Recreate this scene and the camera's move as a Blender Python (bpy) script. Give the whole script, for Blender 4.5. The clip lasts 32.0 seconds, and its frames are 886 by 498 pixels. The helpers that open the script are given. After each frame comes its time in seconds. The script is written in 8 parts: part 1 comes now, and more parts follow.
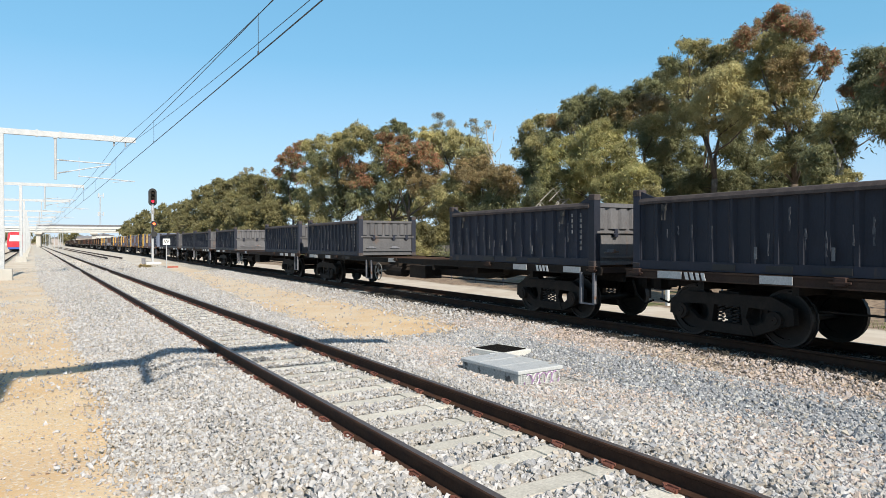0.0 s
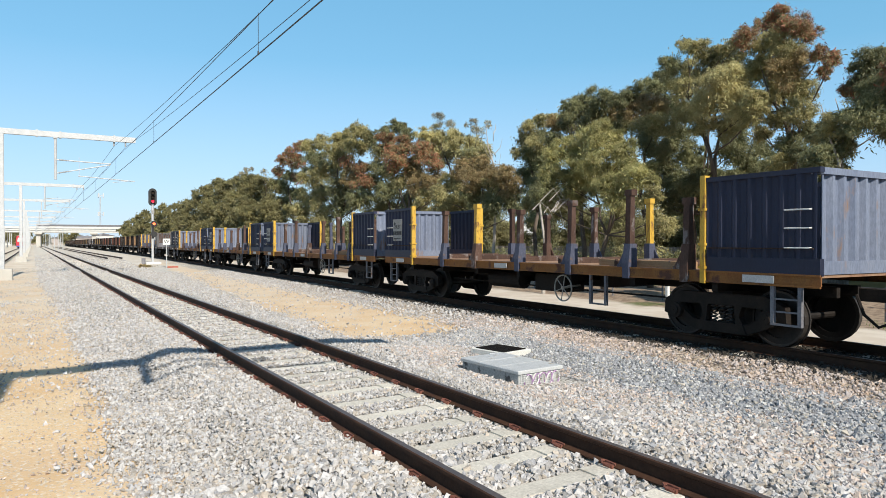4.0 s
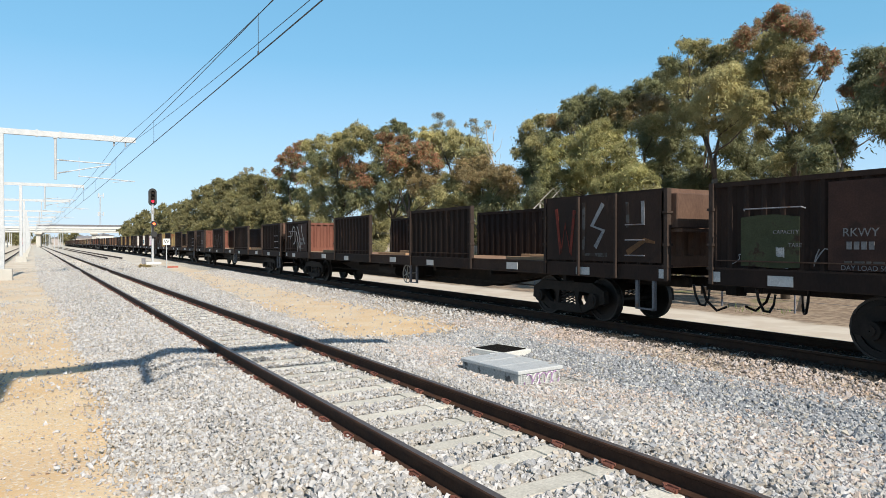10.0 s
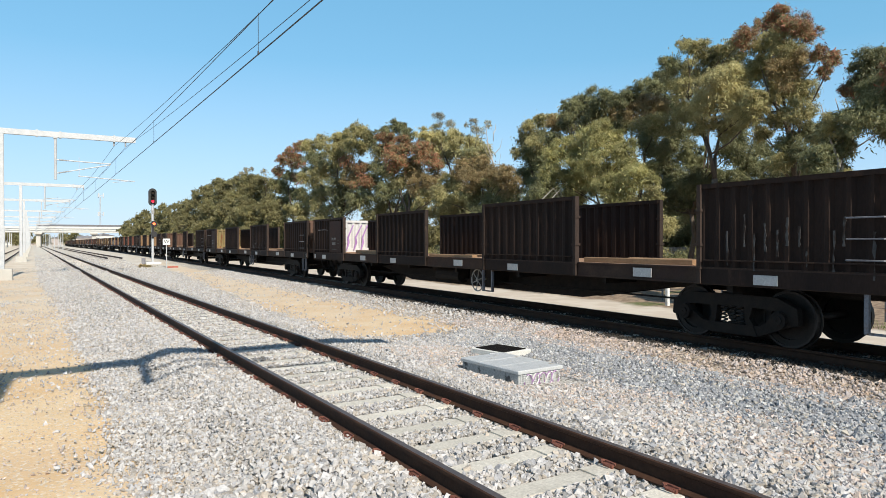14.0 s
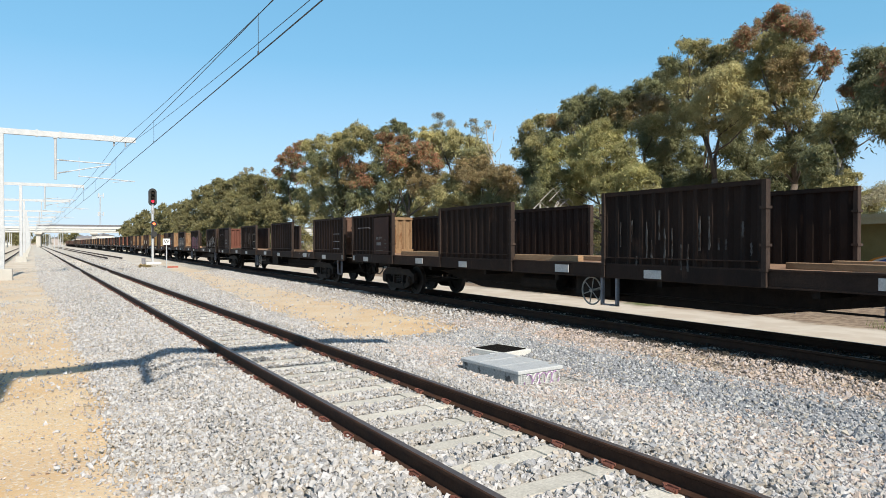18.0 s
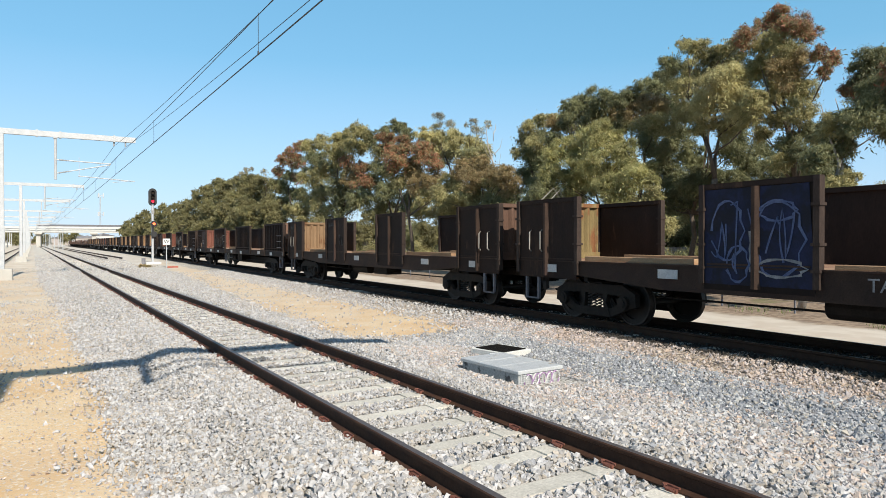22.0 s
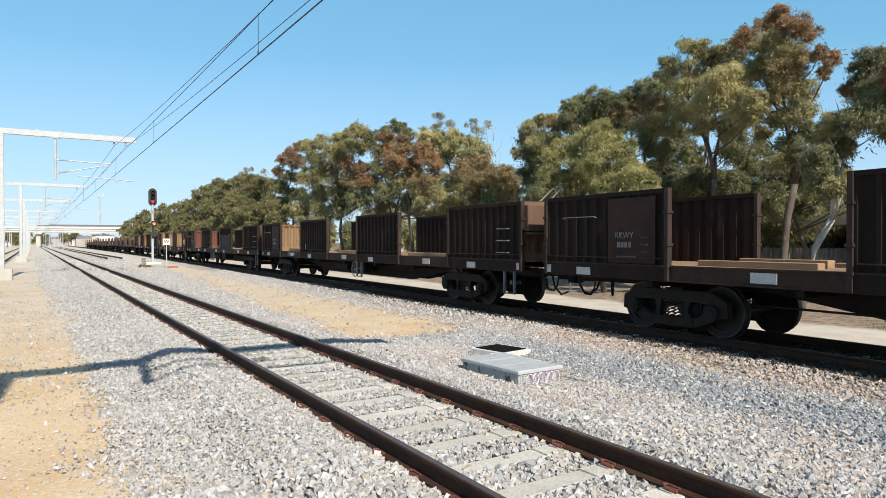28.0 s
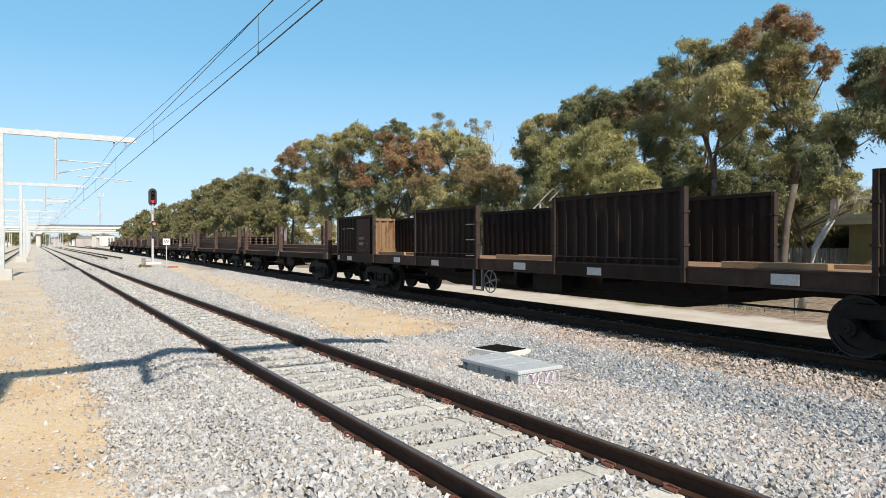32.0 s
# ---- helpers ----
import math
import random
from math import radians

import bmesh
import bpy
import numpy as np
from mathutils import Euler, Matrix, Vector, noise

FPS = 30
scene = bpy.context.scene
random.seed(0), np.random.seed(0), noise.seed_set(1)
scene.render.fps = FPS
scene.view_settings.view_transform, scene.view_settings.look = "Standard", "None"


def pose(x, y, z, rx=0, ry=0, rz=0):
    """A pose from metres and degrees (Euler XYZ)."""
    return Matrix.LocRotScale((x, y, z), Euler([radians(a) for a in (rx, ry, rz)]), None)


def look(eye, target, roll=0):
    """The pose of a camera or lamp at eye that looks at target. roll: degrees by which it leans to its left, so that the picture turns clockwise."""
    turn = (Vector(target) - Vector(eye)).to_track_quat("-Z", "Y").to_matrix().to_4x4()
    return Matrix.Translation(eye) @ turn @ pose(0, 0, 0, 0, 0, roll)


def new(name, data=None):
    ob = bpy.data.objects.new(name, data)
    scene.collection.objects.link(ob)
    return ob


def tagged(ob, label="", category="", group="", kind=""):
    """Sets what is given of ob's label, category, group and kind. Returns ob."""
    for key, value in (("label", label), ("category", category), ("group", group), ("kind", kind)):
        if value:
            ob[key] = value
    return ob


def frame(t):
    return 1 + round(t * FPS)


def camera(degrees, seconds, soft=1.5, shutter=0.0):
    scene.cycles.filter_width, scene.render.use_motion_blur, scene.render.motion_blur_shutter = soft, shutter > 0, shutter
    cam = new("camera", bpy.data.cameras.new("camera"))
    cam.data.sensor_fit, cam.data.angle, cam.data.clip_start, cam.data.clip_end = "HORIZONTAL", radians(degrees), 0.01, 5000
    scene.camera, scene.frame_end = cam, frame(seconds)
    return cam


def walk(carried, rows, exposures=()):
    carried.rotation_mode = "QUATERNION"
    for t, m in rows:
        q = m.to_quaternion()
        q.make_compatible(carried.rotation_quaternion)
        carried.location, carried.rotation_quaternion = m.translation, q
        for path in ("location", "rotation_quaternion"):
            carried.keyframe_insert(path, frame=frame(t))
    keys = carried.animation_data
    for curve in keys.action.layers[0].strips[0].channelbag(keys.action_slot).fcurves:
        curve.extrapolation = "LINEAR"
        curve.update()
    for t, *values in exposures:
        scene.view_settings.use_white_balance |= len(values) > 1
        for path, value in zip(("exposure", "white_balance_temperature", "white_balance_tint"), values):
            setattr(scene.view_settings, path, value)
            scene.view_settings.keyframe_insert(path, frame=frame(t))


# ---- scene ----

# ---- camera: it stands still on the platform end, 1.70 m above the rails ----
EYE = Vector((0.0, 0.0, 1.70))
AHEAD = Vector((0.52704, 0.84979, -0.00959))
cam = camera(67.6, 32.0, soft=0.85)
walk(cam, [(0.0, look(EYE, EYE + AHEAD * 10)), (32.0, look(EYE, EYE + AHEAD * 10))])

# ---- light: high northern sun behind the camera, shining along the line ----
SUN_EL, SUN_AZ = radians(37.0), radians(184.6)
SUN_DIR = Vector((math.sin(SUN_AZ) * math.cos(SUN_EL), math.cos(SUN_AZ) * math.cos(SUN_EL), math.sin(SUN_EL)))
world = bpy.data.worlds.new("sky")
scene.world = world
world.use_nodes = True
sky = world.node_tree.nodes.new("ShaderNodeTexSky")
sky.sky_type, sky.sun_disc = "NISHITA", False
sky.sun_elevation, sky.sun_rotation = SUN_EL, SUN_AZ
sky.air_density, sky.dust_density, sky.ozone_density = 1.0, 0.2, 1.5
back = world.node_tree.nodes["Background"]
clear = world.node_tree.nodes.new("ShaderNodeMix")
clear.data_type = "RGBA"
clear.inputs["Factor"].default_value, clear.inputs["B"].default_value = 0.5, (1.2, 4.45, 6.9, 1)
world.node_tree.links.new(sky.outputs["Color"], clear.inputs["A"])
# the clear blue deepens towards the zenith
up = world.node_tree.nodes.new("ShaderNodeTexCoord")
rise = world.node_tree.nodes.new("ShaderNodeSeparateXYZ")
deep = world.node_tree.nodes.new("ShaderNodeMapRange")
deep.inputs["From Min"].default_value, deep.inputs["From Max"].default_value = 0.38, 0.75
deep.inputs["To Min"].default_value, deep.inputs["To Max"].default_value = 0.0, 0.85
zenith = world.node_tree.nodes.new("ShaderNodeMix")
zenith.data_type = "RGBA"
zenith.inputs["B"].default_value = (1.35, 1.65, 2.5, 1)
world.node_tree.links.new(up.outputs["Generated"], rise.inputs[0])
world.node_tree.links.new(rise.outputs["Z"], deep.inputs["Value"])
world.node_tree.links.new(deep.outputs["Result"], zenith.inputs["Factor"])
# and pales towards the horizon
low_sky = world.node_tree.nodes.new("ShaderNodeMapRange")
low_sky.inputs["From Min"].default_value, low_sky.inputs["From Max"].default_value = 0.0, 0.26
low_sky.inputs["To Min"].default_value, low_sky.inputs["To Max"].default_value = 0.62, 0.0
haze = world.node_tree.nodes.new("ShaderNodeMix")
haze.data_type = "RGBA"
haze.inputs["B"].default_value = (4.4, 5.5, 7.4, 1)
world.node_tree.links.new(rise.outputs["Z"], low_sky.inputs["Value"])
world.node_tree.links.new(low_sky.outputs["Result"], haze.inputs["Factor"])
world.node_tree.links.new(clear.outputs["Result"], haze.inputs["A"])
world.node_tree.links.new(haze.outputs["Result"], zenith.inputs["A"])
world.node_tree.links.new(zenith.outputs["Result"], back.inputs["Color"])
back.inputs["Strength"].default_value = 0.100
sun_data = bpy.data.lights.new("sun", "SUN")
sun_data.energy, sun_data.angle, sun_data.color = 4.9, radians(0.55), (1.0, 0.93, 0.81)
sun = new("sun", sun_data)
sun.matrix_world = look(SUN_DIR * 100, (0, 0, 0))
scene.view_settings.exposure = 0.48


# ---- materials ----
def surface(name, c1, c2, scale=4.0, rough=0.8, metal=0.0, bump=0.15, spots=None, spot_scale=1.2, spot_at=0.55,
            streak=1.0, vary=0.0, per_island=0.0, fine=40.0, island_colours=None):
    """A two-scale noise material on object coordinates; spots: a third colour in patches; streak: >1 draws the noise out downwards."""
    m = bpy.data.materials.new(name)
    m.use_nodes = True
    n, l = m.node_tree.nodes, m.node_tree.links
    bsdf = n["Principled BSDF"]
    co = n.new("ShaderNodeTexCoord")
    mp = n.new("ShaderNodeMapping")
    mp.inputs["Scale"].default_value = (1, 1, 1 / streak)
    l.new(co.outputs["Object"], mp.inputs["Vector"])
    where = mp.outputs["Vector"]
    if vary:
        info = n.new("ShaderNodeObjectInfo")
        shift = n.new("ShaderNodeVectorMath")
        shift.operation = "MULTIPLY_ADD"
        l.new(info.outputs["Random"], shift.inputs[0])
        shift.inputs[1].default_value = (37, 53, 71)
        l.new(mp.outputs["Vector"], shift.inputs[2])
        where = shift.outputs["Vector"]

    def noise_at(sc, detail):
        t = n.new("ShaderNodeTexNoise")
        t.inputs["Scale"].default_value, t.inputs["Detail"].default_value, t.inputs["Roughness"].default_value = sc, detail, 0.65
        l.new(where, t.inputs["Vector"])
        return t.outputs["Fac"]

    def ramp(fac, a, b):
        r = n.new("ShaderNodeMapRange")
        r.inputs["From Min"].default_value, r.inputs["From Max"].default_value = a, b
        l.new(fac, r.inputs["Value"])
        return r.outputs["Result"]

    def mix(fac, a, b, mode="MIX"):
        x = n.new("ShaderNodeMix")
        x.data_type, x.blend_type = "RGBA", mode
        for sock, val in ((x.inputs["Factor"], fac), (x.inputs["A"], a), (x.inputs["B"], b)):
            if hasattr(val, "is_output"):
                l.new(val, sock)
            elif isinstance(val, (int, float)):
                sock.default_value = val
            else:
                sock.default_value = (*val, 1)
        return x.outputs["Result"]

    coarse, grain = noise_at(scale, 5), noise_at(fine, 3)
    col = mix(ramp(coarse, 0.35, 0.65), c1, c2)
    if island_colours:
        geo = n.new("ShaderNodeNewGeometry")
        cr = n.new("ShaderNodeValToRGB")
        cr.color_ramp.interpolation = "CONSTANT"
        e = cr.color_ramp.elements
        while len(e) < len(island_colours):
            e.new(1.0)
        for i, c in enumerate(island_colours):
            e[i].position, e[i].color = i / len(island_colours), (*c, 1)
        l.new(geo.outputs["Random Per Island"], cr.inputs["Fac"])
        col = mix(0.75, col, cr.outputs["Color"])
    if spots:
        col = mix(ramp(noise_at(spot_scale, 6), spot_at, spot_at + 0.08), col, spots)
    g = ramp(grain, 0.25, 0.75)
    grey = n.new("ShaderNodeMapRange")
    grey.inputs["To Min"].default_value, grey.inputs["To Max"].default_value = 0.78, 1.2
    l.new(g, grey.inputs["Value"])
    tone = n.new("ShaderNodeCombineColor")
    for i in range(3):
        l.new(grey.outputs["Result"], tone.inputs[i])
    col = mix(1.0, col, tone.outputs["Color"], "MULTIPLY")
    if vary or per_island:
        if per_island:
            src = n.new("ShaderNodeNewGeometry").outputs["Random Per Island"]
        else:
            src = info.outputs["Random"]
        k = max(vary, per_island)
        r2 = n.new("ShaderNodeMapRange")
        r2.inputs["To Min"].default_value, r2.inputs["To Max"].default_value = 1 - k, 1 + k
        l.new(src, r2.inputs["Value"])
        t2 = n.new("ShaderNodeCombineColor")
        for i in range(3):
            l.new(r2.outputs["Result"], t2.inputs[i])
        col = mix(1.0, col, t2.outputs["Color"], "MULTIPLY")
    l.new(col, bsdf.inputs["Base Color"])
    rr = n.new("ShaderNodeMapRange")
    rr.inputs["To Min"].default_value, rr.inputs["To Max"].default_value = max(0.05, rough - 0.12), min(1, rough + 0.12)
    l.new(coarse, rr.inputs["Value"])
    l.new(rr.outputs["Result"], bsdf.inputs["Roughness"])
    bsdf.inputs["Metallic"].default_value = metal
    bsdf.inputs["Specular IOR Level"].default_value = 0.2 if rough >= 0.7 else 0.4
    if bump:
        b = n.new("ShaderNodeBump")
        b.inputs["Strength"].default_value, b.inputs["Distance"].default_value = bump, 0.02
        l.new(grain, b.inputs["Height"])
        l.new(b.outputs["Normal"], bsdf.inputs["Normal"])
    return m


def glow(name, colour, strength):
    m = bpy.data.materials.new(name)
    m.use_nodes = True
    b = m.node_tree.nodes["Principled BSDF"]
    b.inputs["Base Color"].default_value = (*colour, 1)
    b.inputs["Emission Color"].default_value = (*colour, 1)
    b.inputs["Emission Strength"].default_value = strength
    return m


SAND_C = ((0.56, 0.42, 0.27), (0.64, 0.52, 0.36))
M = {
    "rail_side": surface("rail_side", (0.044, 0.022, 0.015), (0.074, 0.037, 0.022), 3, 0.8, 0.2, 0.2),
    "rail_head": surface("rail_head", (0.105, 0.078, 0.068), (0.15, 0.115, 0.10), 6, 0.45, 0.5, 0.05),
    "clip": surface("rust_clip", (0.130, 0.050, 0.038), (0.180, 0.078, 0.058), 9, 0.85, 0.1, 0.3, vary=0.25),
    "sleeper": surface("sleeper_concrete", (0.470, 0.440, 0.385), (0.540, 0.510, 0.450), 5, 0.9, 0, 0.2, vary=0.12, spots=(0.40, 0.355, 0.29), spot_scale=3, spot_at=0.6),
    "steel_pale": surface("galvanised_steel", (0.370, 0.385, 0.400), (0.444, 0.451, 0.459), 3, 0.55, 0.1, 0.05),
    "wire": surface("wire", (0.052, 0.052, 0.052), (0.074, 0.074, 0.074), 3, 0.6, 0.5, 0.0),
    "concrete": surface("concrete", (0.385, 0.370, 0.340), (0.444, 0.429, 0.392), 2, 0.9, 0, 0.15),
    "concrete_white": surface("pale_concrete", (0.503, 0.496, 0.474), (0.555, 0.548, 0.518), 1, 0.9, 0, 0.1),
    "black": surface("black_paint", (0.015, 0.015, 0.016), (0.022, 0.022, 0.022), 4, 0.6, 0, 0.1),
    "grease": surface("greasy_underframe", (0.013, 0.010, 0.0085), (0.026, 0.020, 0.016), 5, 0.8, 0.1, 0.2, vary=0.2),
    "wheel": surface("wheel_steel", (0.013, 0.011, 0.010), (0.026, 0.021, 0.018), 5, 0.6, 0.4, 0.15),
    "tread": surface("wheel_tread", (0.030, 0.025, 0.023), (0.050, 0.043, 0.038), 5, 0.55, 0.5, 0.05),
    "white": surface("white_plate", (0.36, 0.36, 0.36), (0.43, 0.43, 0.425), 6, 0.6, 0, 0.05, spots=(0.333, 0.281, 0.244), spot_scale=5, spot_at=0.64),
    "plate_grey": surface("weathered_sign_plate", (0.24, 0.235, 0.225), (0.31, 0.305, 0.295), 5, 0.7, 0, 0.05, spots=(0.16, 0.13, 0.11), spot_scale=4, spot_at=0.6),
    "white_rail": surface("white_paint", (0.518, 0.518, 0.511), (0.577, 0.577, 0.562), 6, 0.5, 0, 0.05, spots=(0.296, 0.252, 0.207), spot_scale=9, spot_at=0.66),
    # brown and brown_lit: one rusty brown, toned shaded for sides, sunlit for ends
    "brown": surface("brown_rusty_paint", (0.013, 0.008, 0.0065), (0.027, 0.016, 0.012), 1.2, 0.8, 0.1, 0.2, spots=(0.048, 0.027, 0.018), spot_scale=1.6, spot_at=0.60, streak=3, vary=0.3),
    "post_steel": surface("grimy_post_steel", (0.026, 0.018, 0.015), (0.046, 0.032, 0.026), 2.5, 0.85, 0.05, 0.25, spots=(0.075, 0.050, 0.038), spot_scale=4, spot_at=0.62, streak=3, vary=0.3),
    "brown_lit": surface("sunlit_brown_paint", (0.088, 0.050, 0.036), (0.128, 0.076, 0.054), 1.5, 0.8, 0.05, 0.2, spots=(0.089, 0.044, 0.030), spot_scale=2.5, spot_at=0.60, streak=3, vary=0.3),
    "tan_wall": surface("bare_rusty_tan", (0.210, 0.128, 0.070), (0.250, 0.165, 0.095), 2, 0.85, 0, 0.2, spots=(0.148, 0.074, 0.037), spot_scale=3, spot_at=0.55, streak=3, vary=0.15),
    "red_wall": surface("oxide_red_wall", (0.130, 0.050, 0.036), (0.165, 0.070, 0.050), 2, 0.8, 0, 0.2, spots=(0.096, 0.037, 0.030), spot_scale=3, spot_at=0.6, streak=3, vary=0.15),
    "white_wall": surface("white_sprayed_wall", (0.44, 0.43, 0.43), (0.52, 0.51, 0.50), 2, 0.7, 0, 0.1, spots=(0.30, 0.24, 0.20), spot_scale=2.2, spot_at=0.62),
    "yellow_wall": surface("faded_yellow_wall", (0.165, 0.122, 0.055), (0.215, 0.165, 0.080), 2, 0.8, 0, 0.2, spots=(0.178, 0.081, 0.037), spot_scale=3, spot_at=0.52, streak=3),
    # one blue in two tones: shaded on the box sides, sunlit on the ends
    "blue": surface("shaded_blue_paint", (0.010, 0.013, 0.034), (0.016, 0.021, 0.048), 1.3, 0.6, 0.05, 0.15, spots=(0.052, 0.037, 0.037), spot_scale=1.8, spot_at=0.62, streak=3, vary=0.2),
    "blue_lit": surface("sunlit_blue_paint", (0.125, 0.150, 0.215), (0.175, 0.200, 0.262), 1.6, 0.7, 0.05, 0.15, spots=(0.190, 0.120, 0.080), spot_scale=2.5, spot_at=0.58, streak=4, vary=0.2),
    "yellow": surface("yellow_paint", (0.42, 0.245, 0.02), (0.48, 0.30, 0.045), 3, 0.6, 0, 0.1, spots=(0.12, 0.055, 0.025), spot_scale=4, spot_at=0.54, streak=2.5),
    "orange_sill": surface("rusty_yellow_sill", (0.190, 0.078, 0.026), (0.250, 0.118, 0.036), 2, 0.75, 0, 0.2, spots=(0.096, 0.044, 0.030), spot_scale=2, spot_at=0.52),
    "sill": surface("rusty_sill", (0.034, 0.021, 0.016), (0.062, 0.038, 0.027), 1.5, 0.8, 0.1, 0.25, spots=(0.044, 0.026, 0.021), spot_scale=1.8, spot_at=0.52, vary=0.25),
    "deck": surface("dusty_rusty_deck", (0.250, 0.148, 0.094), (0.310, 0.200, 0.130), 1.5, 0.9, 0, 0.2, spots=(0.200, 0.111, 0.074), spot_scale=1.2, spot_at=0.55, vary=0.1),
    "timber": surface("pale_timber", (0.235, 0.142, 0.080), (0.300, 0.195, 0.115), 3, 0.9, 0, 0.3, streak=0.3, vary=0.25),
    "stanchion": surface("rusty_stanchion", (0.052, 0.030, 0.023), (0.090, 0.054, 0.042), 2.5, 0.8, 0.1, 0.25, spots=(0.17, 0.15, 0.145), spot_scale=3.5, spot_at=0.56, streak=2, vary=0.2),
    "stanchion_blue": surface("blue_stanchion", (0.050, 0.056, 0.088), (0.072, 0.080, 0.115), 2.5, 0.7, 0.05, 0.2, spots=(0.12, 0.075, 0.05), spot_scale=3.5, spot_at=0.58, streak=2),
    "shoe": surface("grey_casting", (0.126, 0.126, 0.141), (0.185, 0.185, 0.200), 2.5, 0.7, 0.1, 0.15, spots=(0.148, 0.089, 0.059), spot_scale=3, spot_at=0.58, vary=0.2),
    # same slate steel twice: slate holds the sides' shade, slate_end the ends' sunlight
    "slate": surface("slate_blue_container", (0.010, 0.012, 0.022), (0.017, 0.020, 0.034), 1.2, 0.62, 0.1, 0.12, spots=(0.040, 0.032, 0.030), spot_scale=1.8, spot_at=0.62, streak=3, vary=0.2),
    "slate_end": surface("sunlit_slate_container", (0.088, 0.086, 0.092), (0.122, 0.118, 0.122), 1.6, 0.65, 0.05, 0.12, spots=(0.126, 0.089, 0.074), spot_scale=2.2, spot_at=0.58, streak=3, vary=0.15),
    "rails_load": surface("rusted_steel_rails", (0.104, 0.063, 0.048), (0.163, 0.111, 0.089), 2, 0.8, 0.2, 0.2, vary=0.2),
    "graffiti_white": surface("white_spray", (0.148, 0.148, 0.155), (0.252, 0.252, 0.259), 7, 0.7, 0, 0, spots=(0.185, 0.163, 0.148), spot_scale=9, spot_at=0.6),
    "graffiti_pink": surface("pink_spray", (0.130, 0.036, 0.060), (0.200, 0.065, 0.100), 5, 0.7, 0, 0, spots=(0.03, 0.02, 0.022), spot_scale=4, spot_at=0.54, streak=4),
    "graffiti_blue": surface("blue_spray", (0.05, 0.07, 0.15), (0.10, 0.125, 0.21), 5, 0.7, 0, 0),
    "graffiti_pale": surface("pale_spray", (0.17, 0.172, 0.18), (0.24, 0.243, 0.25), 7, 0.7, 0, 0, spots=(0.22, 0.20, 0.19), spot_scale=6, spot_at=0.6),
    "graffiti_dim": surface("worn_spray", (0.050, 0.048, 0.046), (0.085, 0.082, 0.080), 7, 0.8, 0, 0, spots=(0.035, 0.025, 0.02), spot_scale=5, spot_at=0.5),
    "black_spray": surface("black_spray", (0.008, 0.008, 0.010), (0.016, 0.015, 0.018), 5, 0.7, 0, 0),
    "navy_spray": surface("navy_spray", (0.010, 0.012, 0.026), (0.018, 0.022, 0.055), 3, 0.7, 0, 0, spots=(0.012, 0.012, 0.02), spot_scale=2.5, spot_at=0.5),
    "pink_patch": surface("oxide_patch", (0.16, 0.035, 0.028), (0.22, 0.055, 0.045), 4, 0.8, 0, 0.1, spots=(0.05, 0.025, 0.02), spot_scale=5, spot_at=0.55),
    "worn_paint": surface("flaking_paint", (0.11, 0.102, 0.092), (0.17, 0.16, 0.147), 8, 0.8, 0, 0.2, spots=(0.06, 0.035, 0.025), spot_scale=6, spot_at=0.5),
    "red_spray": surface("dull_red_spray", (0.10, 0.018, 0.012), (0.15, 0.03, 0.02), 6, 0.8, 0, 0, spots=(0.05, 0.02, 0.015), spot_scale=5, spot_at=0.55),
    "green_faded": surface("faded_green_paint", (0.030, 0.036, 0.018), (0.05, 0.056, 0.03), 3, 0.8, 0, 0.1, spots=(0.03, 0.018, 0.013), spot_scale=3, spot_at=0.55),
    "red_plate": surface("dull_red_plate", (0.030, 0.016, 0.013), (0.050, 0.025, 0.019), 2, 0.8, 0, 0.15, spots=(0.025, 0.015, 0.012), spot_scale=2.5, spot_at=0.55),
    "worn_rust": surface("worn_rust_paint", (0.09, 0.045, 0.02), (0.13, 0.07, 0.035), 5, 0.85, 0, 0.1),
    "chalk": surface("chalk_scrawl", (0.10, 0.10, 0.105), (0.16, 0.16, 0.165), 9, 0.9, 0, 0, spots=(0.04, 0.045, 0.055), spot_scale=8, spot_at=0.5),
    "scuff": surface("scuffed_paint", (0.055, 0.058, 0.068), (0.09, 0.092, 0.10), 9, 0.8, 0, 0, spots=(0.03, 0.032, 0.042), spot_scale=7, spot_at=0.5),
    "rust_casting": surface("grimy_casting", (0.050, 0.042, 0.042), (0.085, 0.070, 0.066), 6, 0.85, 0.1, 0.3),
    "spring": surface("oily_spring", (0.04, 0.036, 0.034), (0.075, 0.068, 0.062), 6, 0.6, 0.3, 0.1),
    "brake_wheel": surface("worn_brake_wheel", (0.26, 0.24, 0.21), (0.34, 0.32, 0.285), 6, 0.7, 0.1, 0.1),
    "purple_spray": surface("purple_spray", (0.24, 0.13, 0.30), (0.34, 0.20, 0.40), 6, 0.7, 0, 0),
    "teal_spray": surface("teal_spray", (0.03, 0.09, 0.14), (0.06, 0.15, 0.22), 6, 0.7, 0, 0),
    "insulator": surface("grey_insulator", (0.24, 0.245, 0.255), (0.32, 0.325, 0.335), 5, 0.4, 0, 0.05),
    "lit_rib_wear": surface("lit_worn_rib_paint", (0.040, 0.034, 0.030), (0.070, 0.060, 0.052), 6, 0.8, 0, 0, spots=(0.022, 0.015, 0.012), spot_scale=4, spot_at=0.5),
    "stencil": surface("stencil_white", (0.104, 0.104, 0.107), (0.178, 0.178, 0.185), 9, 0.8, 0, 0),
    "bark": surface("gum_bark", (0.148, 0.111, 0.081), (0.222, 0.185, 0.148), 3, 0.9, 0, 0.4, spots=(0.311, 0.281, 0.244), spot_scale=1.2, spot_at=0.55),
    "bark_dark": surface("dark_gum_bark", (0.075, 0.058, 0.045), (0.12, 0.095, 0.075), 3, 0.9, 0, 0.4, spots=(0.20, 0.17, 0.14), spot_scale=1.5, spot_at=0.58),
